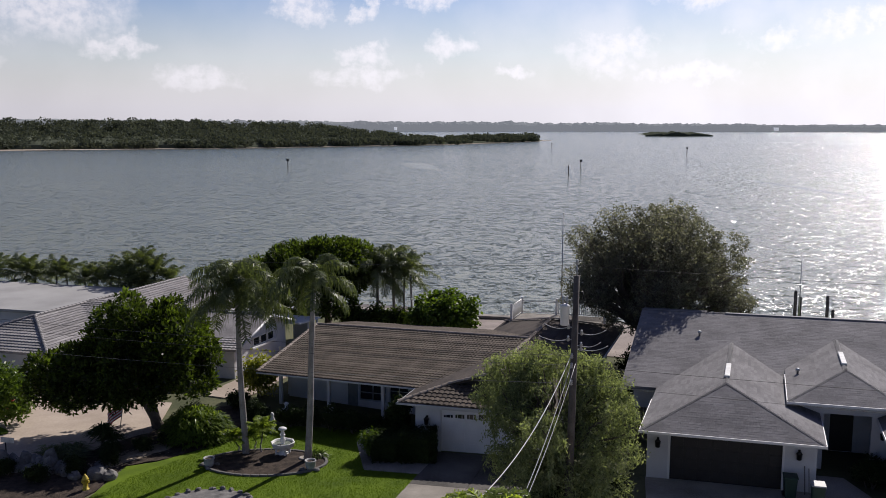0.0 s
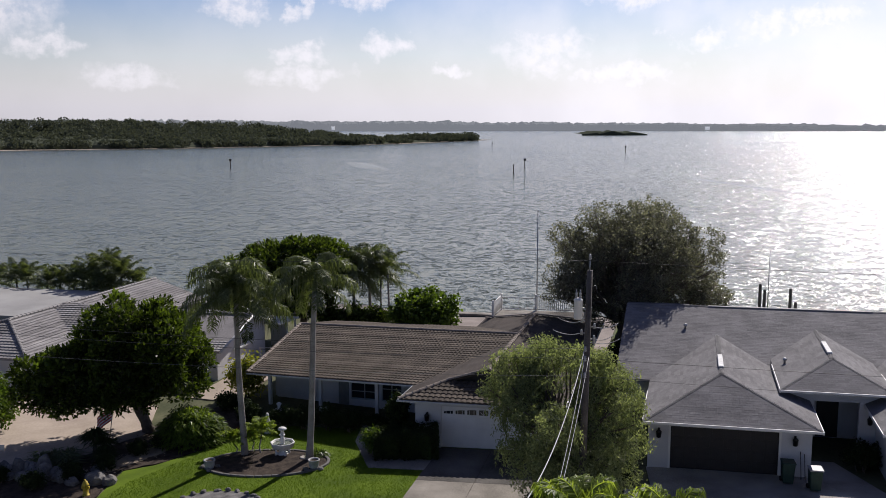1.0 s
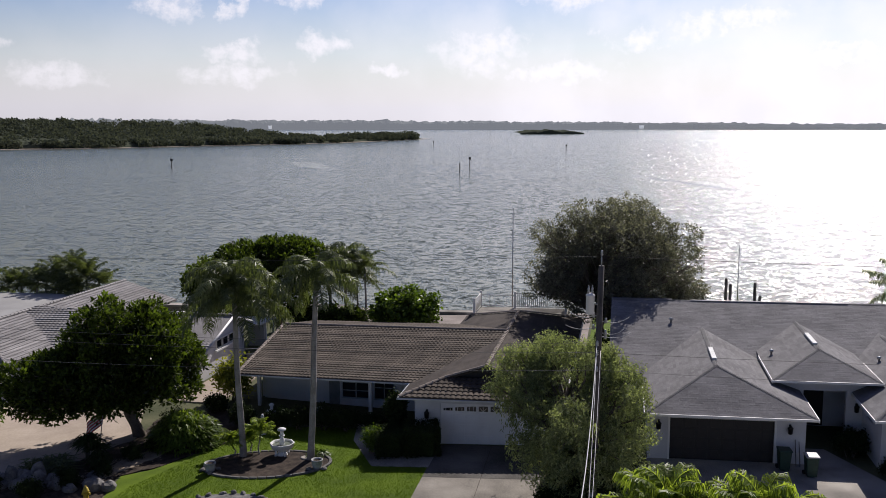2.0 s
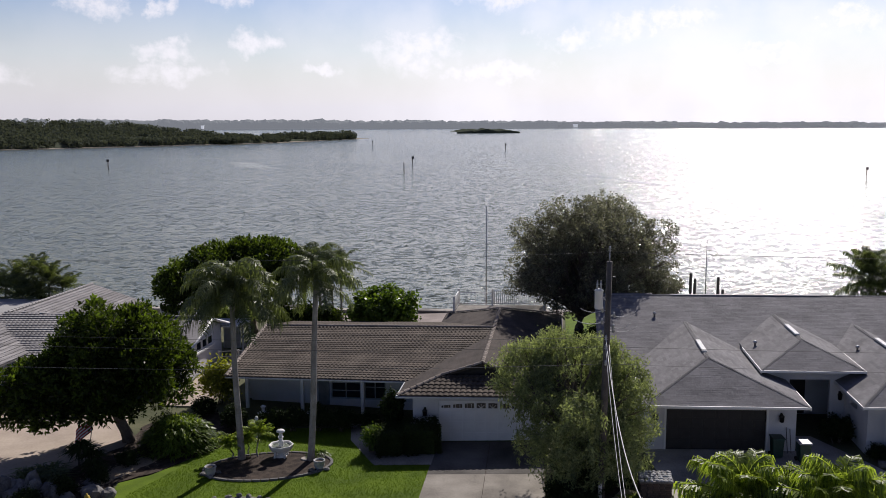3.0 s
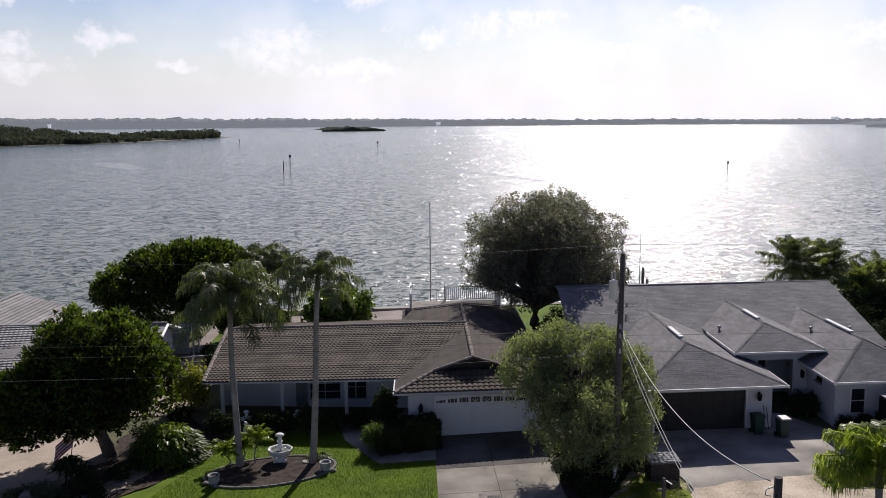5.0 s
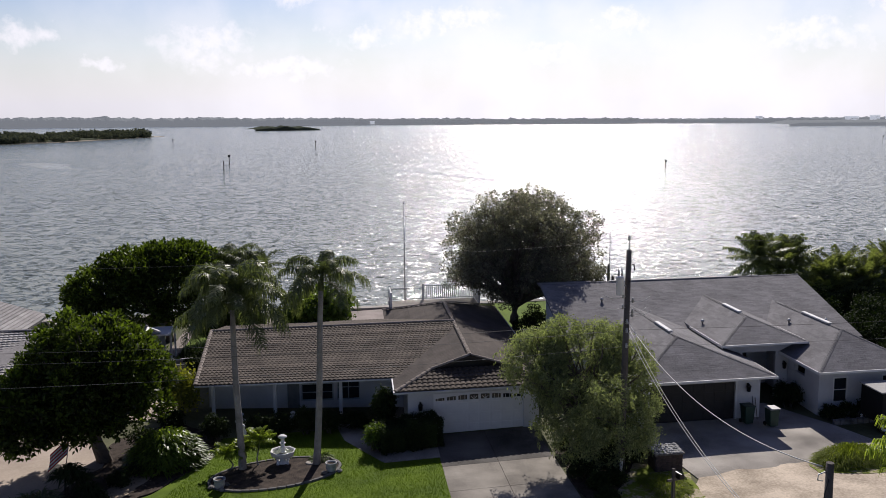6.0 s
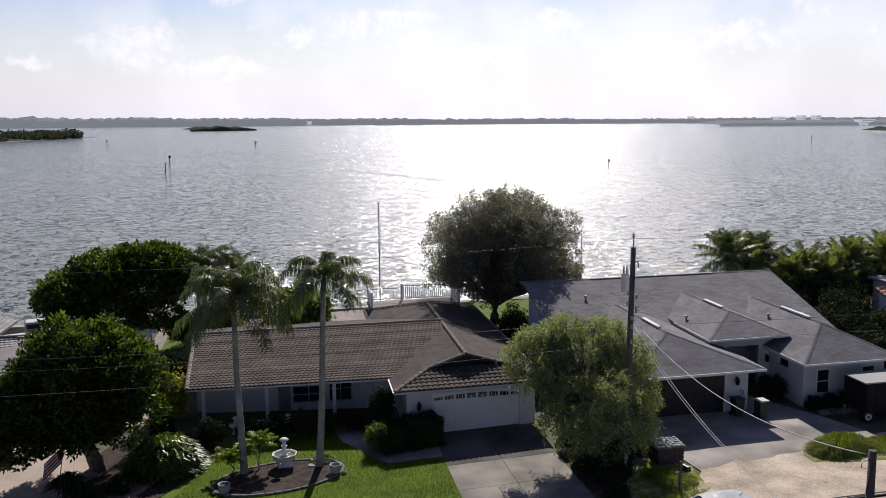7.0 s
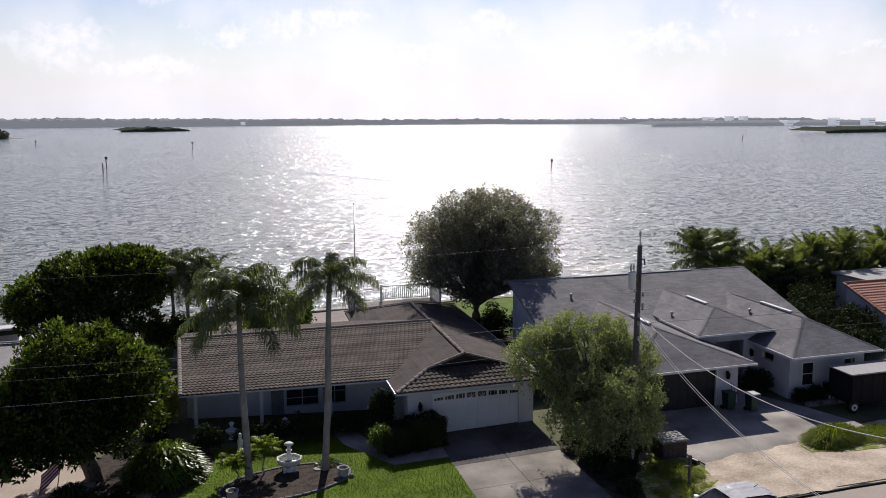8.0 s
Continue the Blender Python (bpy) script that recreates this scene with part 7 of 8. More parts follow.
    # planting before the bedroom wall
    for k, (u, v, s) in enumerate(((8.3, 41.6, 0.8), (8.6, 42.6, 0.7), (9.6, 39.3, 0.45), (10.6, 39.2, 0.5), (11.7, 39.3, 0.55), (12.6, 39.2, 0.5), (13.6, 39.3, 0.5))):
        leafy_bush("entry_shrub", at(u, v, 0), (s * 1.1, s, s * 0.85), "dark rounded shrub against white stucco", 120 + k, "hedge_leaf", 300, 10, 0.1, 0.08, group="entry shrubs")
    low = thing("low_wall", at(11.5, 38.6, 0), "low grey stone retaining wall below the shrubs", "wall")
    for k in range(14):
        part("stone_block", boxed(9.3 + k * 0.34, 9.61 + k * 0.34, 38.35, 38.6, -0.1, 0.24 + 0.02 * (k % 3), 0.02), MAT["stone"], low)
    # tuft on the verge
    strap_clump("verge_grass", at(7.3, 33.6, 0), (1.7, 0.9, 0.75), 3200, "rough clump of yellow-green verge grass", 140, "leaf_verge", 0.55, 0.016, "grass clump", 0.7, 1.3)
    strap_clump("verge_grass", at(9.8, 33.4, 0), (1.7, 1.0, 0.35), 1900, "rough clump of yellow-green verge grass", 141, "leaf_verge", 0.35, 0.014, "grass clump", 0.7, 1.1)
    strap_clump("weeds", at(-2.3, 32.6, 0), (1.0, 1.2, 0.25), 1100, "weedy green growth below the brick pier", 142, "leaf_verge", 0.32, 0.02, "weeds", 0.8, 0.9)
    strap_clump("weeds", at(-2.9, 30.6, 0), (1.5, 1.1, 0.12), 900, "weedy green growth below the brick pier", 143, "leaf_verge", 0.26, 0.018, "weeds", 0.8, 0.9)
    for k, (u, v, s) in enumerate(((-4.2, 34.6, 0.8), (-5.3, 35.6, 0.75), (-5.6, 34.2, 0.65), (-4.0, 36.4, 0.9), (-2.9, 37.5, 0.9), (-3.2, 35.6, 0.7), (-5.7, 37.2, 0.7), (-5.3, 32.9, 0.5), (-5.4, 31.4, 0.45), (-4.6, 33.2, 0.5))):
        leafy_bush("understorey_shrub", at(u, v, 0), (s * 1.1, s, s * 0.75), "dark undergrowth below the weeping tree", 150 + k, "hedge_leaf", 300, 10, 0.11, 0.09, group="undergrowth")


# ---- vehicles ----
def wheel(t, c, axis, r=0.33, w=0.2):
    a = Vector(axis).normalized()
    tyre = part("wheel", tube(bmesh.new(), [c - a * w / 2, c - a * w * 0.4, c + a * w * 0.4, c + a * w / 2], [r * 0.9, r, r, r * 0.9], 24), MAT["black_metal"], t, street=False)
    part("rim", tube(bmesh.new(), [c - a * (w / 2 + 0.012), c + a * (w / 2 + 0.012)], [r * 0.58, r * 0.58], 16), MAT["membrane"], tyre, "white rim", street=False)
    part("hub", tube(bmesh.new(), [c - a * (w / 2 + 0.03), c + a * (w / 2 + 0.03)], [r * 0.2, r * 0.2], 10), MAT["black_metal"], tyre, street=False)
    return tyre


def build_trailer():
    t = thing("cargo_trailer", at(12.50, 37.6, 0), "black enclosed cargo trailer with a pale roof", "trailer")
    part("body", boxed(10.95, 15.00, 36.7, 38.7, 0.45, 2.12, 0.04), MAT["black_panel"], t)
    part("roof", boxed(10.85, 15.10, 36.65, 38.75, 2.12, 2.2, 0.03), MAT["old_membrane"], t, "pale metal roof")
    for z in (0.5, 1.95):
        part("trim_rail", boxed(10.93, 15.02, 36.66, 36.7, z, z + 0.06), MAT["black_panel"], t)
    for k in range(5):
        part("seam", boxed(11.60 + k * 0.75, 11.63 + k * 0.75, 36.68, 36.7, 0.56, 1.95), MAT["black_panel"], t)
    c = MUV @ Vector((11.10, 36.72, 0.33))
    wheel(t, c, V)
    wheel(t, MUV @ Vector((11.10, 38.68, 0.33)), V)
    part("drawbar", tube(bmesh.new(), [MUV @ Vector((15.00, 37.7, 0.45)), MUV @ Vector((16.40, 37.7, 0.42))], [0.05, 0.05], 8), MAT["black_metal"], t, street=False)
    part("jack", tube(bmesh.new(), [MUV @ Vector((16.30, 37.7, 0.03)), MUV @ Vector((16.30, 37.7, 0.7))], [0.04, 0.04], 8), MAT["steel"], t, street=False)


def build_car():
    c = at(-2.9, 27.2, 0.012)
    paint = material("white_car_paint", (0.86, 0.86, 0.86), 0.3, (0.84, 0.84, 0.84), 2, 30, 0.0)
    t = thing("car", c, "white compact hatchback parked on the street", "car")
    turn = pose(c.x, c.y, c.z, 0, 0, -13.2)
    L, W = 2.1, 0.88
    side = [(-L, 0.42), (-L, 0.75), (-L + 0.12, 0.95), (-1.15, 1.0), (-0.75, 1.05), (L - 0.35, 1.02), (L - 0.08, 0.9), (L, 0.6), (L - 0.05, 0.3), (-L + 0.1, 0.28)]
    bm = bmesh.new()
    rows = []
    for y, k in ((-W, 0.97), (-W * 0.96, 1.0), (0, 1.0), (W * 0.96, 1.0), (W, 0.97)):
        rows.append([bm.verts.new((x * k, y, z if abs(y) < W else 0.3 + (z - 0.3) * 0.94)) for x, z in side])
    for a, b in zip(rows, rows[1:]):
        for k in range(len(side)):
            bm.faces.new((a[k], a[(k + 1) % len(side)], b[(k + 1) % len(side)], b[k]))
    bm.faces.new(rows[0])
    bm.faces.new(rows[-1][::-1])
    bm.transform(turn)
    part("body", bm, paint, t, street=False)
    cab = [(-1.2, 0.98), (-0.35, 1.42), (0.2, 1.49), (1.2, 1.46), (1.62, 1.32), (1.95, 0.98)]
    bm = bmesh.new()
    rows = []
    for y, k in ((-0.8, 0), (-0.62, 1), (0.62, 1), (0.8, 0)):
        rows.append([bm.verts.new((x, y if k or z < 1.0 else y * 0.84, z if k else 0.98 + (z - 0.98) * 0.86)) for x, z in cab])
    for a, b in zip(rows, rows[1:]):
        for k in range(len(cab)):
            bm.faces.new((a[k], a[(k + 1) % len(cab)], b[(k + 1) % len(cab)], b[k]))
    bm.faces.new(rows[0])
    bm.faces.new(rows[-1][::-1])
    bm.transform(turn)
    part("cabin", bm, MAT["glass"], t, "dark tinted windows", street=False)
    bm = bmesh.new()
    rows = []
    for y, dz in ((-0.72, -0.01), (-0.4, 0.04), (0.4, 0.04), (0.72, -0.01)):
        rows.append([bm.verts.new((x, y, z + dz)) for x, z in ((-0.38, 1.435), (0.2, 1.515), (1.2, 1.485), (1.66, 1.34))])
    for a, b in zip(rows, rows[1:]):
        for k in range(3):
            bm.faces.new((a[k], a[k + 1], b[k + 1], b[k]))
    bmesh.ops.solidify(bm, geom=bm.faces[:], thickness=0.03)
    for f in bm.faces:
        f.smooth = True
    bm.transform(turn)
    part("roof", bm, paint, t, street=False)
    for y in (-0.78, 0.78):
        for a, b in (((-1.2, 0.98), (-0.38, 1.43)), ((0.35, 0.98), (0.4, 1.47)), ((1.95, 0.98), (1.62, 1.34))):
            s = 0.86
            part("pillar", tube(bmesh.new(), [turn @ Vector((a[0], y * 1.02, a[1])), turn @ Vector((b[0], y * s, b[1] - 0.03))], [0.035, 0.03], 6), paint, t, street=False)
        part("mirror", box_at(turn, (-0.95, y * 1.22, 1.0), (0.09, 0.11, 0.07)), paint, t, street=False)
        part("headlight", box_at(turn, (-L + 0.12, y * 0.82, 0.78), (0.13, 0.16, 0.08)), MAT["glass"], t, street=False)
        part("tail_light", box_at(turn, (L - 0.16, y * 0.88, 0.85), (0.12, 0.1, 0.12)), MAT["tile_red"], t, street=False)
        for x in (-1.3, 1.3):
            wheel(t, turn @ Vector((x, y * 1.03, 0.31)), turn.to_3x3() @ Vector((0, 1, 0)), 0.31, 0.19)
    part("aerial", tube(bmesh.new(), [turn @ Vector((1.0, 0, 1.48)), turn @ Vector((1.25, 0, 1.62))], [0.02, 0.01], 6), MAT["black_metal"], t, street=False)


def box_at(m, c, s):
    bm = boxed(c[0] - s[0], c[0] + s[0], c[1] - s[1], c[1] + s[1], c[2] - s[2], c[2] + s[2], min(s) * 0.4)
    bm.transform(m)
    return bm


# ---- waterside ----
def railing(parent, a, b, z0, height, step, close=0.022):
    """A white baluster railing between two (u, v) places."""
    a, b = Vector((a[0], a[1], z0)), Vector((b[0], b[1], z0))
    n = max(1, int((b - a).length / step))
    for k in (0.12, height):
        part("rail", tube(bmesh.new(), [MUV @ (a + Vector((0, 0, k))), MUV @ (b + Vector((0, 0, k)))], [0.035, 0.035], 6), MAT["trim"], parent, street=False)
    for k in range(n + 1):
        p = MUV @ a.lerp(b, k / n)
        part("baluster", tube(bmesh.new(), [p + Vector((0, 0, 0.1)), p + Vector((0, 0, height))], [close, close], 5), MAT["trim"], parent, street=False)


def build_waterside():
    # raised deck with railings behind the brown house
    t = thing("raised_deck", MUV @ Vector((-10, 61.5, -0.3)), "raised deck with a white baluster railing", "deck")
    part("deck_floor", boxed(-13.6, -6.8, 61.0, 64.2, 2.3, 2.5, 0.02), MAT["concrete"], t)
    for u in (-13.4, -10.2, -7.0):
        for v in (61.2, 64.0):
            part("deck_post", boxed(u - 0.1, u + 0.1, v - 0.1, v + 0.1, -0.5, 2.3, 0.01), MAT["trim"], t)
    railing(t, (-13.5, 61.1), (-13.5, 64.1), 2.5, 1.1, 0.15, 0.03)
    railing(t, (-13.5, 64.1), (-10.9, 64.1), 2.5, 0.95, 0.65, 0.012)
    railing(t, (-10.9, 64.1), (-6.9, 64.1), 2.5, 1.1, 0.15, 0.03)
    railing(t, (-6.9, 64.1), (-6.9, 61.1), 2.5, 1.1, 0.2)
    for u, v in ((-13.5, 61.1), (-13.5, 64.1), (-10.9, 64.1), (-6.9, 64.1), (-6.9, 61.1)):
        part("newel", boxed(u - 0.08, u + 0.08, v - 0.08, v + 0.08, 2.45, 3.75, 0.015), MAT["trim"], t)
    # flag mast without a flag, second mast, pilings
    c = Vector((9.65, 70.4, ground_z(9.65)))
    m = thing("flagpole", c, "tall bare flagpole by the seawall", "flagpole")
    part("pole", tube(bmesh.new(), [c - Vector((0, 0, 0.1)), c + Vector((0, 0, 9.4))], [0.06, 0.035], 10), MAT["steel"], m, street=False)
    part("yardarm", tube(bmesh.new(), [c + Vector((-1.0, 0, 6.2)), c + Vector((1.0, 0, 6.2))], [0.02, 0.02], 6), MAT["steel"], m, street=False)
    part("finial", lathe(bmesh.new(), [(0.02, 9.38), (0.07, 9.44), (0.07, 9.5), (0.02, 9.56)], 10, c), MAT["steel"], m, street=False)
    c = Vector((27.3, 66.2, 0))
    m = thing("mast", c, "thin bare mast by the seawall", "mast")
    part("pole", tube(bmesh.new(), [c - Vector((0, 0, 0.1)), c + Vector((0, 0, 6.7))], [0.05, 0.025], 8), MAT["steel"], m, street=False)
    part("yardarm", tube(bmesh.new(), [c + Vector((-0.5, 0, 4.4)), c + Vector((0.5, 0, 4.4))], [0.015, 0.015], 6), MAT["steel"], m, street=False)
    for x, y, z in ((30.05, 74.7, 2.5), (30.42, 74.6, 2.0), (32.7, 74.5, 2.1), (33.2, 74.5, 0.9)):
        part_p = tube(bmesh.new(), [(x, y, -4), (x, y, z - 0.12), (x, y, z)], [0.15, 0.135, 0.09], 12)
        tagged(part("dock_piling", part_p, MAT["wood_pole"], street=False), "dark wooden dock piling standing in the bay", "piling", "dock pilings")
    # boat lift and boat beyond the neighbour's yard
    c = Vector((-16.5, 76.5, 0))
    b = thing("motorboat", c + Vector((0, 0, -0.6)), "small white motorboat beside a dock", "boat")
    bm = bmesh.new()
    rows = []
    for x, w, k in ((-3.0, 1.0, 0.0), (-1.5, 1.15, 0.0), (0.5, 1.1, 0.05), (2.0, 0.75, 0.2), (3.2, 0.05, 0.4)):
        rows.append([bm.verts.new((x, -w, 0.55 + k)), bm.verts.new((x, -w * 0.8, -0.1 + k)), bm.verts.new((x, 0, -0.35 + k)), bm.verts.new((x, w * 0.8, -0.1 + k)), bm.verts.new((x, w, 0.55 + k)), bm.verts.new((x, 0, 0.6 + k))])
    for p, q in zip(rows, rows[1:]):
        for k in range(6):
            bm.faces.new((p[k], p[(k + 1) % 6], q[(k + 1) % 6], q[k]))
    bm.faces.new(rows[0])
    bm.faces.new(rows[-1][::-1])
    bm.transform(Matrix.Translation(c + Vector((0, 0, -0.6))))
    part("hull", bm, MAT["membrane"], b, street=False)
    part("cabin", boxed(c.x - 1.0, c.x + 0.9, c.y - 0.7, c.y + 0.7, 0.0, 1.1, 0.15), MAT["membrane"], b, street=False)
    part("windscreen", boxed(c.x - 0.9, c.x + 0.95, c.y - 0.72, c.y + 0.72, 0.55, 0.95, 0.08), MAT["glass"], b, street=False)
    bm = bmesh.new()
    box(bm, -34, -27.0, 74.3, 76.0, -0.2, 0.0, 0.02)
    tagged(part("dock", bm, MAT["wood_pole"]), "weathered wooden dock beside the seawall", "dock", kind="structure")


def marker(name, x, y, h, label, board=True):
    p = Vector((x, y, WATER_Z))
    t = thing(name, p, label, "channel marker", "channel markers")
    part("pile", tube(bmesh.new(), [p - Vector((0, 0, 3)), p + Vector((0, 0, h))], [0.22, 0.18], 8), MAT["wood_pole"], t, street=False)
    if board:
        part("board", boxed(x - 0.5, x + 0.5, y - 0.25, y - 0.2, WATER_Z + h - 1.0, WATER_Z + h, 0.03), MAT["black_metal"], t, street=False)


def build_bay_things():
    marker("channel_marker", -75.5, 374, 4.2, "dark channel marker pile out in the bay")
    marker("channel_marker", 37.5, 331, 3.6, "dark leaning pile out in the bay", False)
    marker("channel_marker", 48, 381, 4.0, "dark channel marker pile out in the bay")
    marker("channel_marker", 145, 605, 4.6, "dark channel marker pile out in the bay")
    marker("channel_marker", 188, 273, 2.7, "dark channel marker pile out in the bay")
    marker("channel_marker", 560, 502, 4.2, "dark channel marker pile out in the bay")
    marker("channel_marker", 71, 790, 4.0, "dark channel marker pile out in the bay")
    marker("channel_marker", -205, 713, 4.0, "dark channel marker pile out in the bay")
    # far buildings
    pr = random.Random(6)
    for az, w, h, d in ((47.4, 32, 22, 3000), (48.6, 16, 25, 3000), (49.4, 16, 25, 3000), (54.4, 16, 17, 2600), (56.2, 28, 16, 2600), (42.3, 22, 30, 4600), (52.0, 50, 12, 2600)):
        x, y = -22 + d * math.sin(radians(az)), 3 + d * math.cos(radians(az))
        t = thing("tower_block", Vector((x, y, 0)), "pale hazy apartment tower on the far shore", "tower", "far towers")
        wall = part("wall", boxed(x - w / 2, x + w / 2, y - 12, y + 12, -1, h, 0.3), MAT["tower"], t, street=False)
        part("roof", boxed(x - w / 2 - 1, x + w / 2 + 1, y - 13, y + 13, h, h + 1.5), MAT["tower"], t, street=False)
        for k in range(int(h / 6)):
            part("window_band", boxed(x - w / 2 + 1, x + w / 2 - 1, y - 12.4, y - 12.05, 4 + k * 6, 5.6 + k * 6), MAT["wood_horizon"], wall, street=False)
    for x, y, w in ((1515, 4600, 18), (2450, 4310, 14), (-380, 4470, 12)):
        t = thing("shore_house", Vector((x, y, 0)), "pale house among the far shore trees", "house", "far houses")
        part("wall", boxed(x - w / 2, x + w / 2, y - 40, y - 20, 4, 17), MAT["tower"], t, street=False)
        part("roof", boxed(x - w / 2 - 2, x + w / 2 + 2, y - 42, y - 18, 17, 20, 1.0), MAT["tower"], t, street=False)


def build_back_palms():
    # behind the grey house and at the far side
    pr = random.Random(5)
    spots = [(39.0, 58.5, 4.0, 2.2), (36.8, 56.0, 3.2, 2.2)]
    palm("coconut_palm", (36.2, 57.6, 0), (36.0, 57.4, 4.3), "dark feathery palm leaning out behind the grey house", 19, 2.9, 34, 0.13, 0.66, 0.75, 70, -45, 88, -5, "coconut", mat="frond")
    palm("coconut_palm", (38.9, 57.2, 0), (39.1, 57.2, 3.8), "dark feathery palm rising behind the grey house", 23, 2.9, 32, 0.13, 0.66, 0.75, 70, -45, 88, -5, "coconut", mat="frond")
    for k in range(14):
        spots.append((40.5 + 1.5 * k + pr.uniform(-0.5, 0.5), 53.6 - 0.17 * k + pr.uniform(-0.8, 0.8), pr.uniform(0.5, 2.2), 2.2))
    for k in range(32):
        x = 39.5 + k * 0.7
        spots.append((x + pr.uniform(-0.4, 0.4), 56.0 - 0.085 * k + pr.uniform(-2.6, 1.0), pr.uniform(0.8, 4.1), 2.2))
    for k, (x, y, h, ln) in enumerate(spots):
        palm("garden_palm", (x, y, 0), (x + 0.2, y, h), "bushy green palm in a dense row behind the houses", 20 + k, 2.5, 16, 0.07, 0.5, 0.55, 56, 5, 88, -20, "garden", "row of garden palms", mat="frond_bright")
    shore = [(-46.0 + 1.15 * k + pr.uniform(-0.3, 0.3), 84.2 - 0.27 * k + pr.uniform(-0.8, 0.3), pr.uniform(0.9, 1.9)) for k in (0, 1, 3, 4, 5, 7, 8, 10, 11, 12)]
    shore += [(-28.6, 79.8, 3.0), (-27.2, 79.2, 2.4), (-30.0, 80.2, 2.5), (-26.2, 79.4, 1.6), (-31.2, 80.6, 1.5), (-28.0, 78.6, 1.4), (-29.4, 78.8, 1.2)]
    for k, (x, y, h) in enumerate(shore):
        palm("shore_palm", (x, y, -0.75), (x + 0.15, y, h), "squat green palm along the seawall", 50 + k, 2.3, 17, 0.1, 0.5, 0.6, 52, -15, 88, 5, "shore", "shore palms", mat="frond")
    for k, (x, y, s) in enumerate(((-28.4, 79.4, 1.8), (-26.6, 79.2, 1.3), (-30.4, 80.0, 1.4), (-35.0, 81.5, 1.1), (-38.0, 82.3, 1.1), (-41.0, 83.0, 1.2))):
        leafy_bush("shore_shrub", (x, y, -0.75), (s * 1.2, s, s * 0.75), "dark shrub under the seawall palms", 220 + k, "hedge_leaf", 320, 10, 0.2, 0.14, group="shore shrubs")
    for k, (x, y, h) in enumerate(((-2.6, 69.3, 4.4), (-3.2, 70.2, 3.4))):
        palm("bush_palm", (x, y, -0.5), (x, y, h), "slender green palm beside the spreading tree", 70 + k, 2.5, 13, 0.09, 0.42, 0.5, 48, 0, 86, 45, "areca", "yard palms")
    for k, (x, y, h) in enumerate(((-5.5, 70.6, 4.2), (-4.2, 71.4, 4.3))):
        palm("yard_palm", (x, y, -0.5), (x, y, h), "full dark green palm beside the spreading tree", 170 + k, 3.4, 28, 0.14, 0.65, 0.9, 64, -30, 86, 82, "yard", "yard palms")
    for k, (x, y, s) in enumerate(((-5.2, 69.0, 1.2), (-3.6, 69.4, 1.1), (-6.8, 68.6, 1.2))):
        leafy_bush("yard_shrub", (x, y, -0.45), (s * 1.1, s, s), "green leafy shrub under the yard palms", 240 + k, "leaf_dark", 380, 10, 0.24, 0.16, group="yard shrubs")
    # palm crowns across the street, close below the camera's way
    for k, (x, y, h) in enumerate(((2.75, 15.0, 7.6), (4.2, 13.9, 7.8))):
        palm("street_palm", (x + 0.2, y, -0.1), (x, y, h), "tall palm with bright arching fronds across the street", 90 + k, 1.3, 24, 0.11, 0.5, 0.8, 70, -15, 88, 15, "street", "street palms", mat="frond_lime", width=0.013)
    for k, (u, v, s, h) in enumerate(((20.5, 59.5, 2.0, 1.5), (23.0, 61.5, 2.0, 1.5), (26.0, 63.0, 2.2, 1.6), (29.5, 63.5, 2.2, 1.6), (33.0, 63.5, 2.2, 1.6), (18.6, 57.5, 1.8, 1.6), (17.5, 49.5, 1.6, 1.6), (19.5, 52.5, 1.8, 1.5), (17.3, 45.0, 1.3, 1.2), (21.5, 49.0, 1.8, 1.4), (19.5, 46.0, 1.5, 1.1), (23.6, 51.5, 1.6, 1.2), (17.2, 54.0, 1.6, 1.5), (21.5, 54.5, 1.7, 1.6), (22.8, 56.6, 1.8, 1.6), (25.0, 58.6, 1.8, 1.6))):
        leafy_bush("hedge_bush", at(u, v, 0), (s, s, h), "dense dark hedge bush between two houses", 160 + k, "hedge_leaf", 420, 11, 0.18, 0.14, group="boundary hedge")
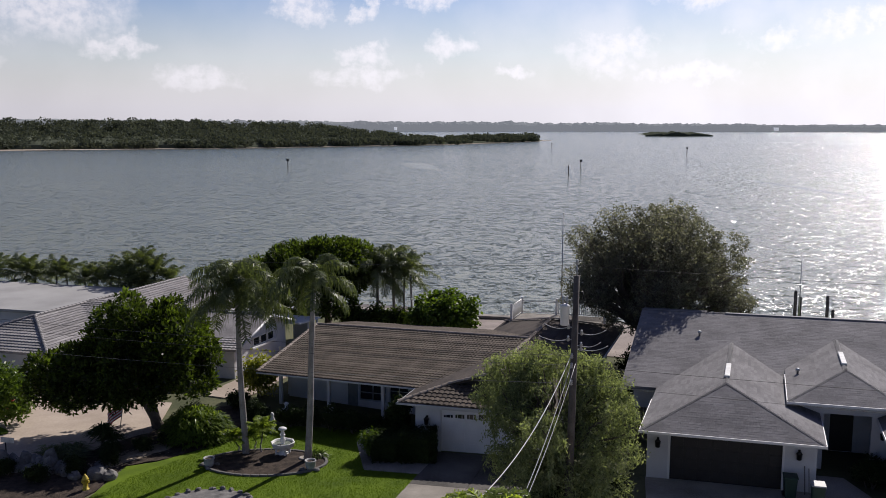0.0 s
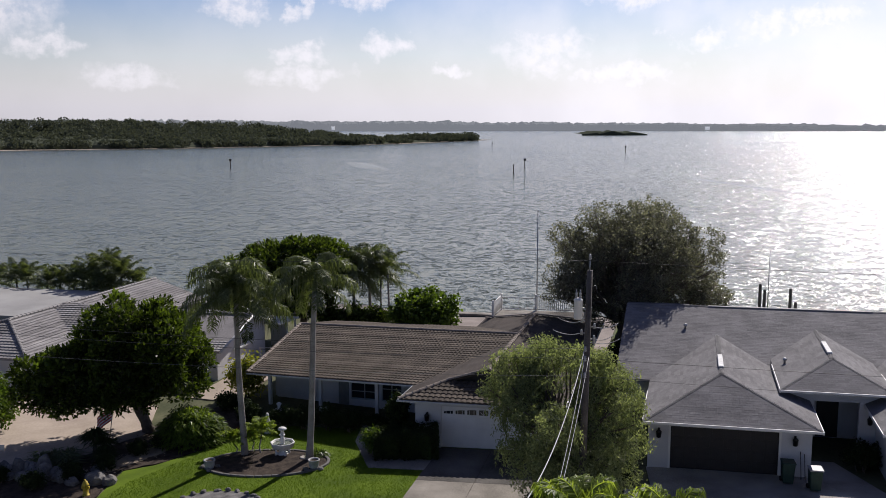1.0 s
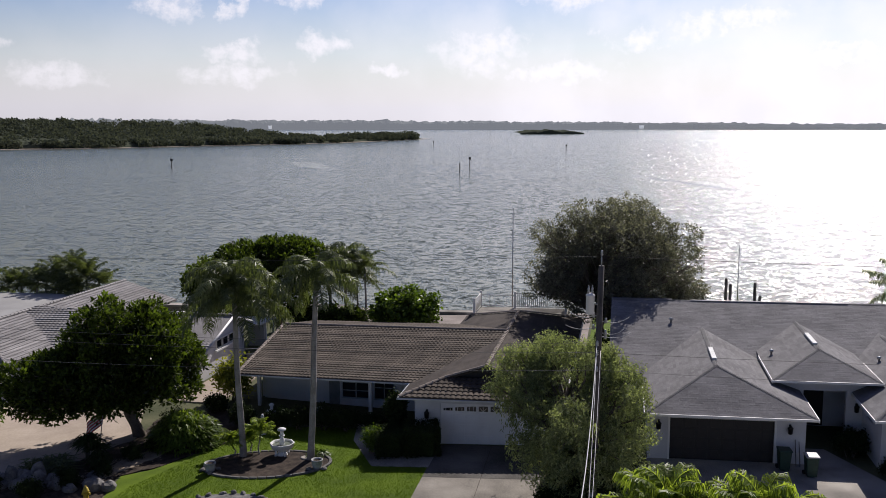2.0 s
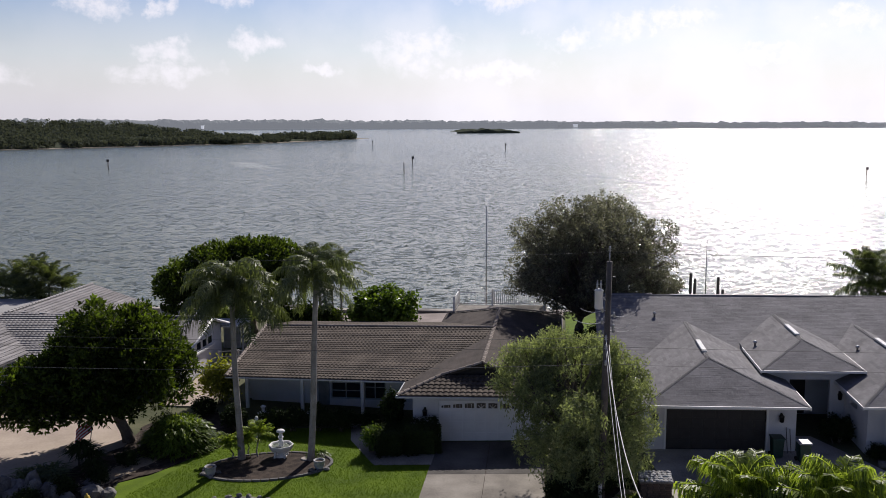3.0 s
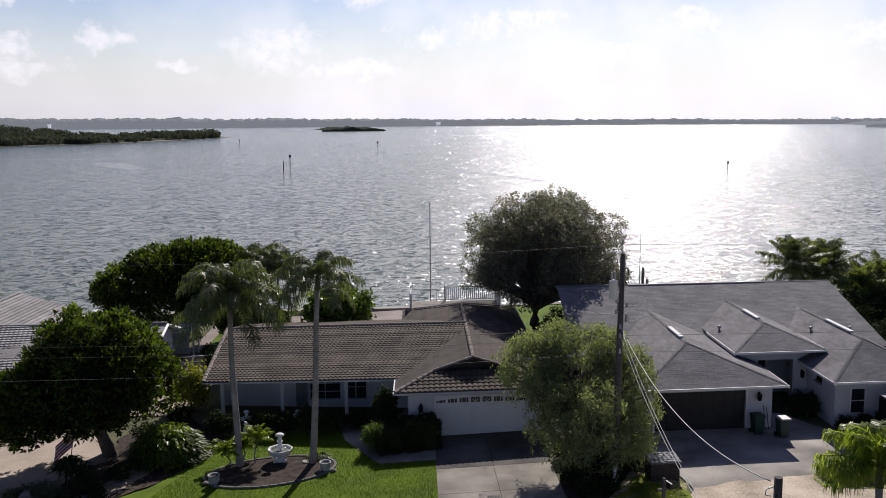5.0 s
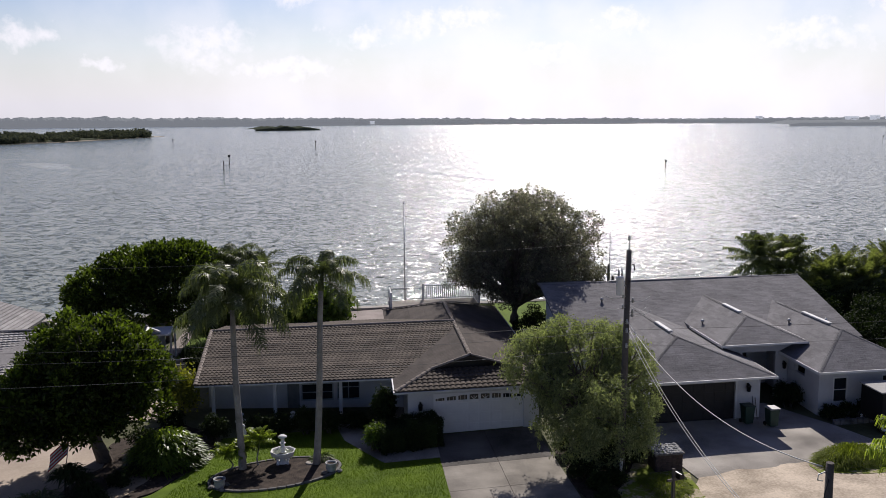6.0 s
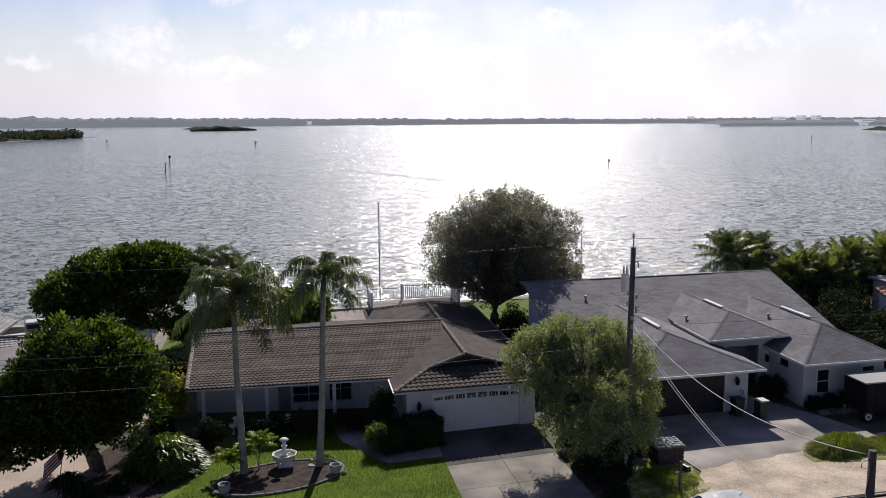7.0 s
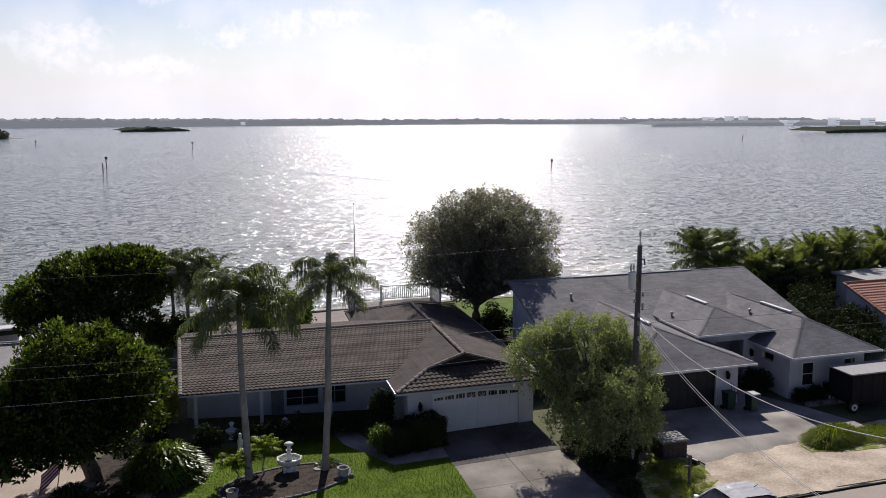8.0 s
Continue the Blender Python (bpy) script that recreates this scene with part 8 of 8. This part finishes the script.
    for k, (u, v, s) in enumerate(((-3.6, 48.5, 0.8), (-4.4, 51.0, 0.9), (-4.6, 46.0, 0.8), (-4.2, 56.5, 1.1), (-3.4, 59.0, 1.2), (-1.4, 58.4, 1.2), (-2.4, 61.5, 1.1), (0.2, 60.5, 1.0))):
        leafy_bush("side_shrub", at(u, v, 0), (s, s, s), "dark shrub in the gap between two houses", 180 + k, "hedge_leaf", 260, 10, 0.14, 0.1, group="side shrubs")


def build_gap_fence():
    t = thing("board_fence", at(-4.9, 44.0, 0), "grey weathered board fence between the two lots", "fence")
    board = finish("board", boxed(-0.07, 0.07, -0.012, 0.012, 0.0, 1.75, 0.005), MAT["wood_pole"], True)
    for k in range(23):
        ob = new("board", board)
        ob.parent = t
        ob.matrix_parent_inverse = t.matrix_basis.inverted()
        p = at(-5.5 + 0.155 * k, 45.5, 0)
        ob.location = p


def build_lawn_blades():
    """Grass blades over the front lawn."""
    rng = np.random.default_rng(4)
    n = 60000
    u = rng.uniform(-25.5, -12.0, n)
    v = rng.uniform(31.5, 43.6, n)
    keep = ~((((u + 20.0) / 3.15) ** 2 + ((v - 38.35) / 1.95) ** 2) < 1.0)
    keep &= u > -23.2 - (41.5 - v) * 0.36
    keep &= v < 38.4 + np.maximum(0.0, -14.8 - u) * 1.8
    keep &= (u + 20.0) ** 2 / 2.25 ** 2 + (v - 32.9) ** 2 / 2.0 ** 2 > 1.0
    u, v = u[keep], v[keep]
    n = len(u)
    x, y = u * U.x + v * V.x, u * U.y + v * V.y
    z = np.clip(0.026 * (x - 11.6), -0.75, 0) + 0.02
    base = np.stack([x, y, z], 1)
    lean = rng.normal(size=(n, 3)) * np.array([0.03, 0.03, 0.0])
    h = rng.uniform(0.03, 0.08, (n, 1)) * np.array([0, 0, 1.0])
    w = unit(rng.normal(size=(n, 3)) * np.array([1, 1, 0])) * 0.012
    me = quads_mesh("grass", np.stack([base - w, base + w, base + h + lean + w * 0.3, base + h + lean - w * 0.3], 1), MAT["blade"])
    tagged(part("grass", me, MAT["blade"]), "short green grass blades of the front lawn", "grass", kind="stuff")


build_bed()
build_front_plants()
build_forecourt_bed()
build_poles()
build_kerbside()
build_trailer()
build_car()
build_waterside()
build_bay_things()
build_back_palms()
build_gap_fence()
build_lawn_blades()
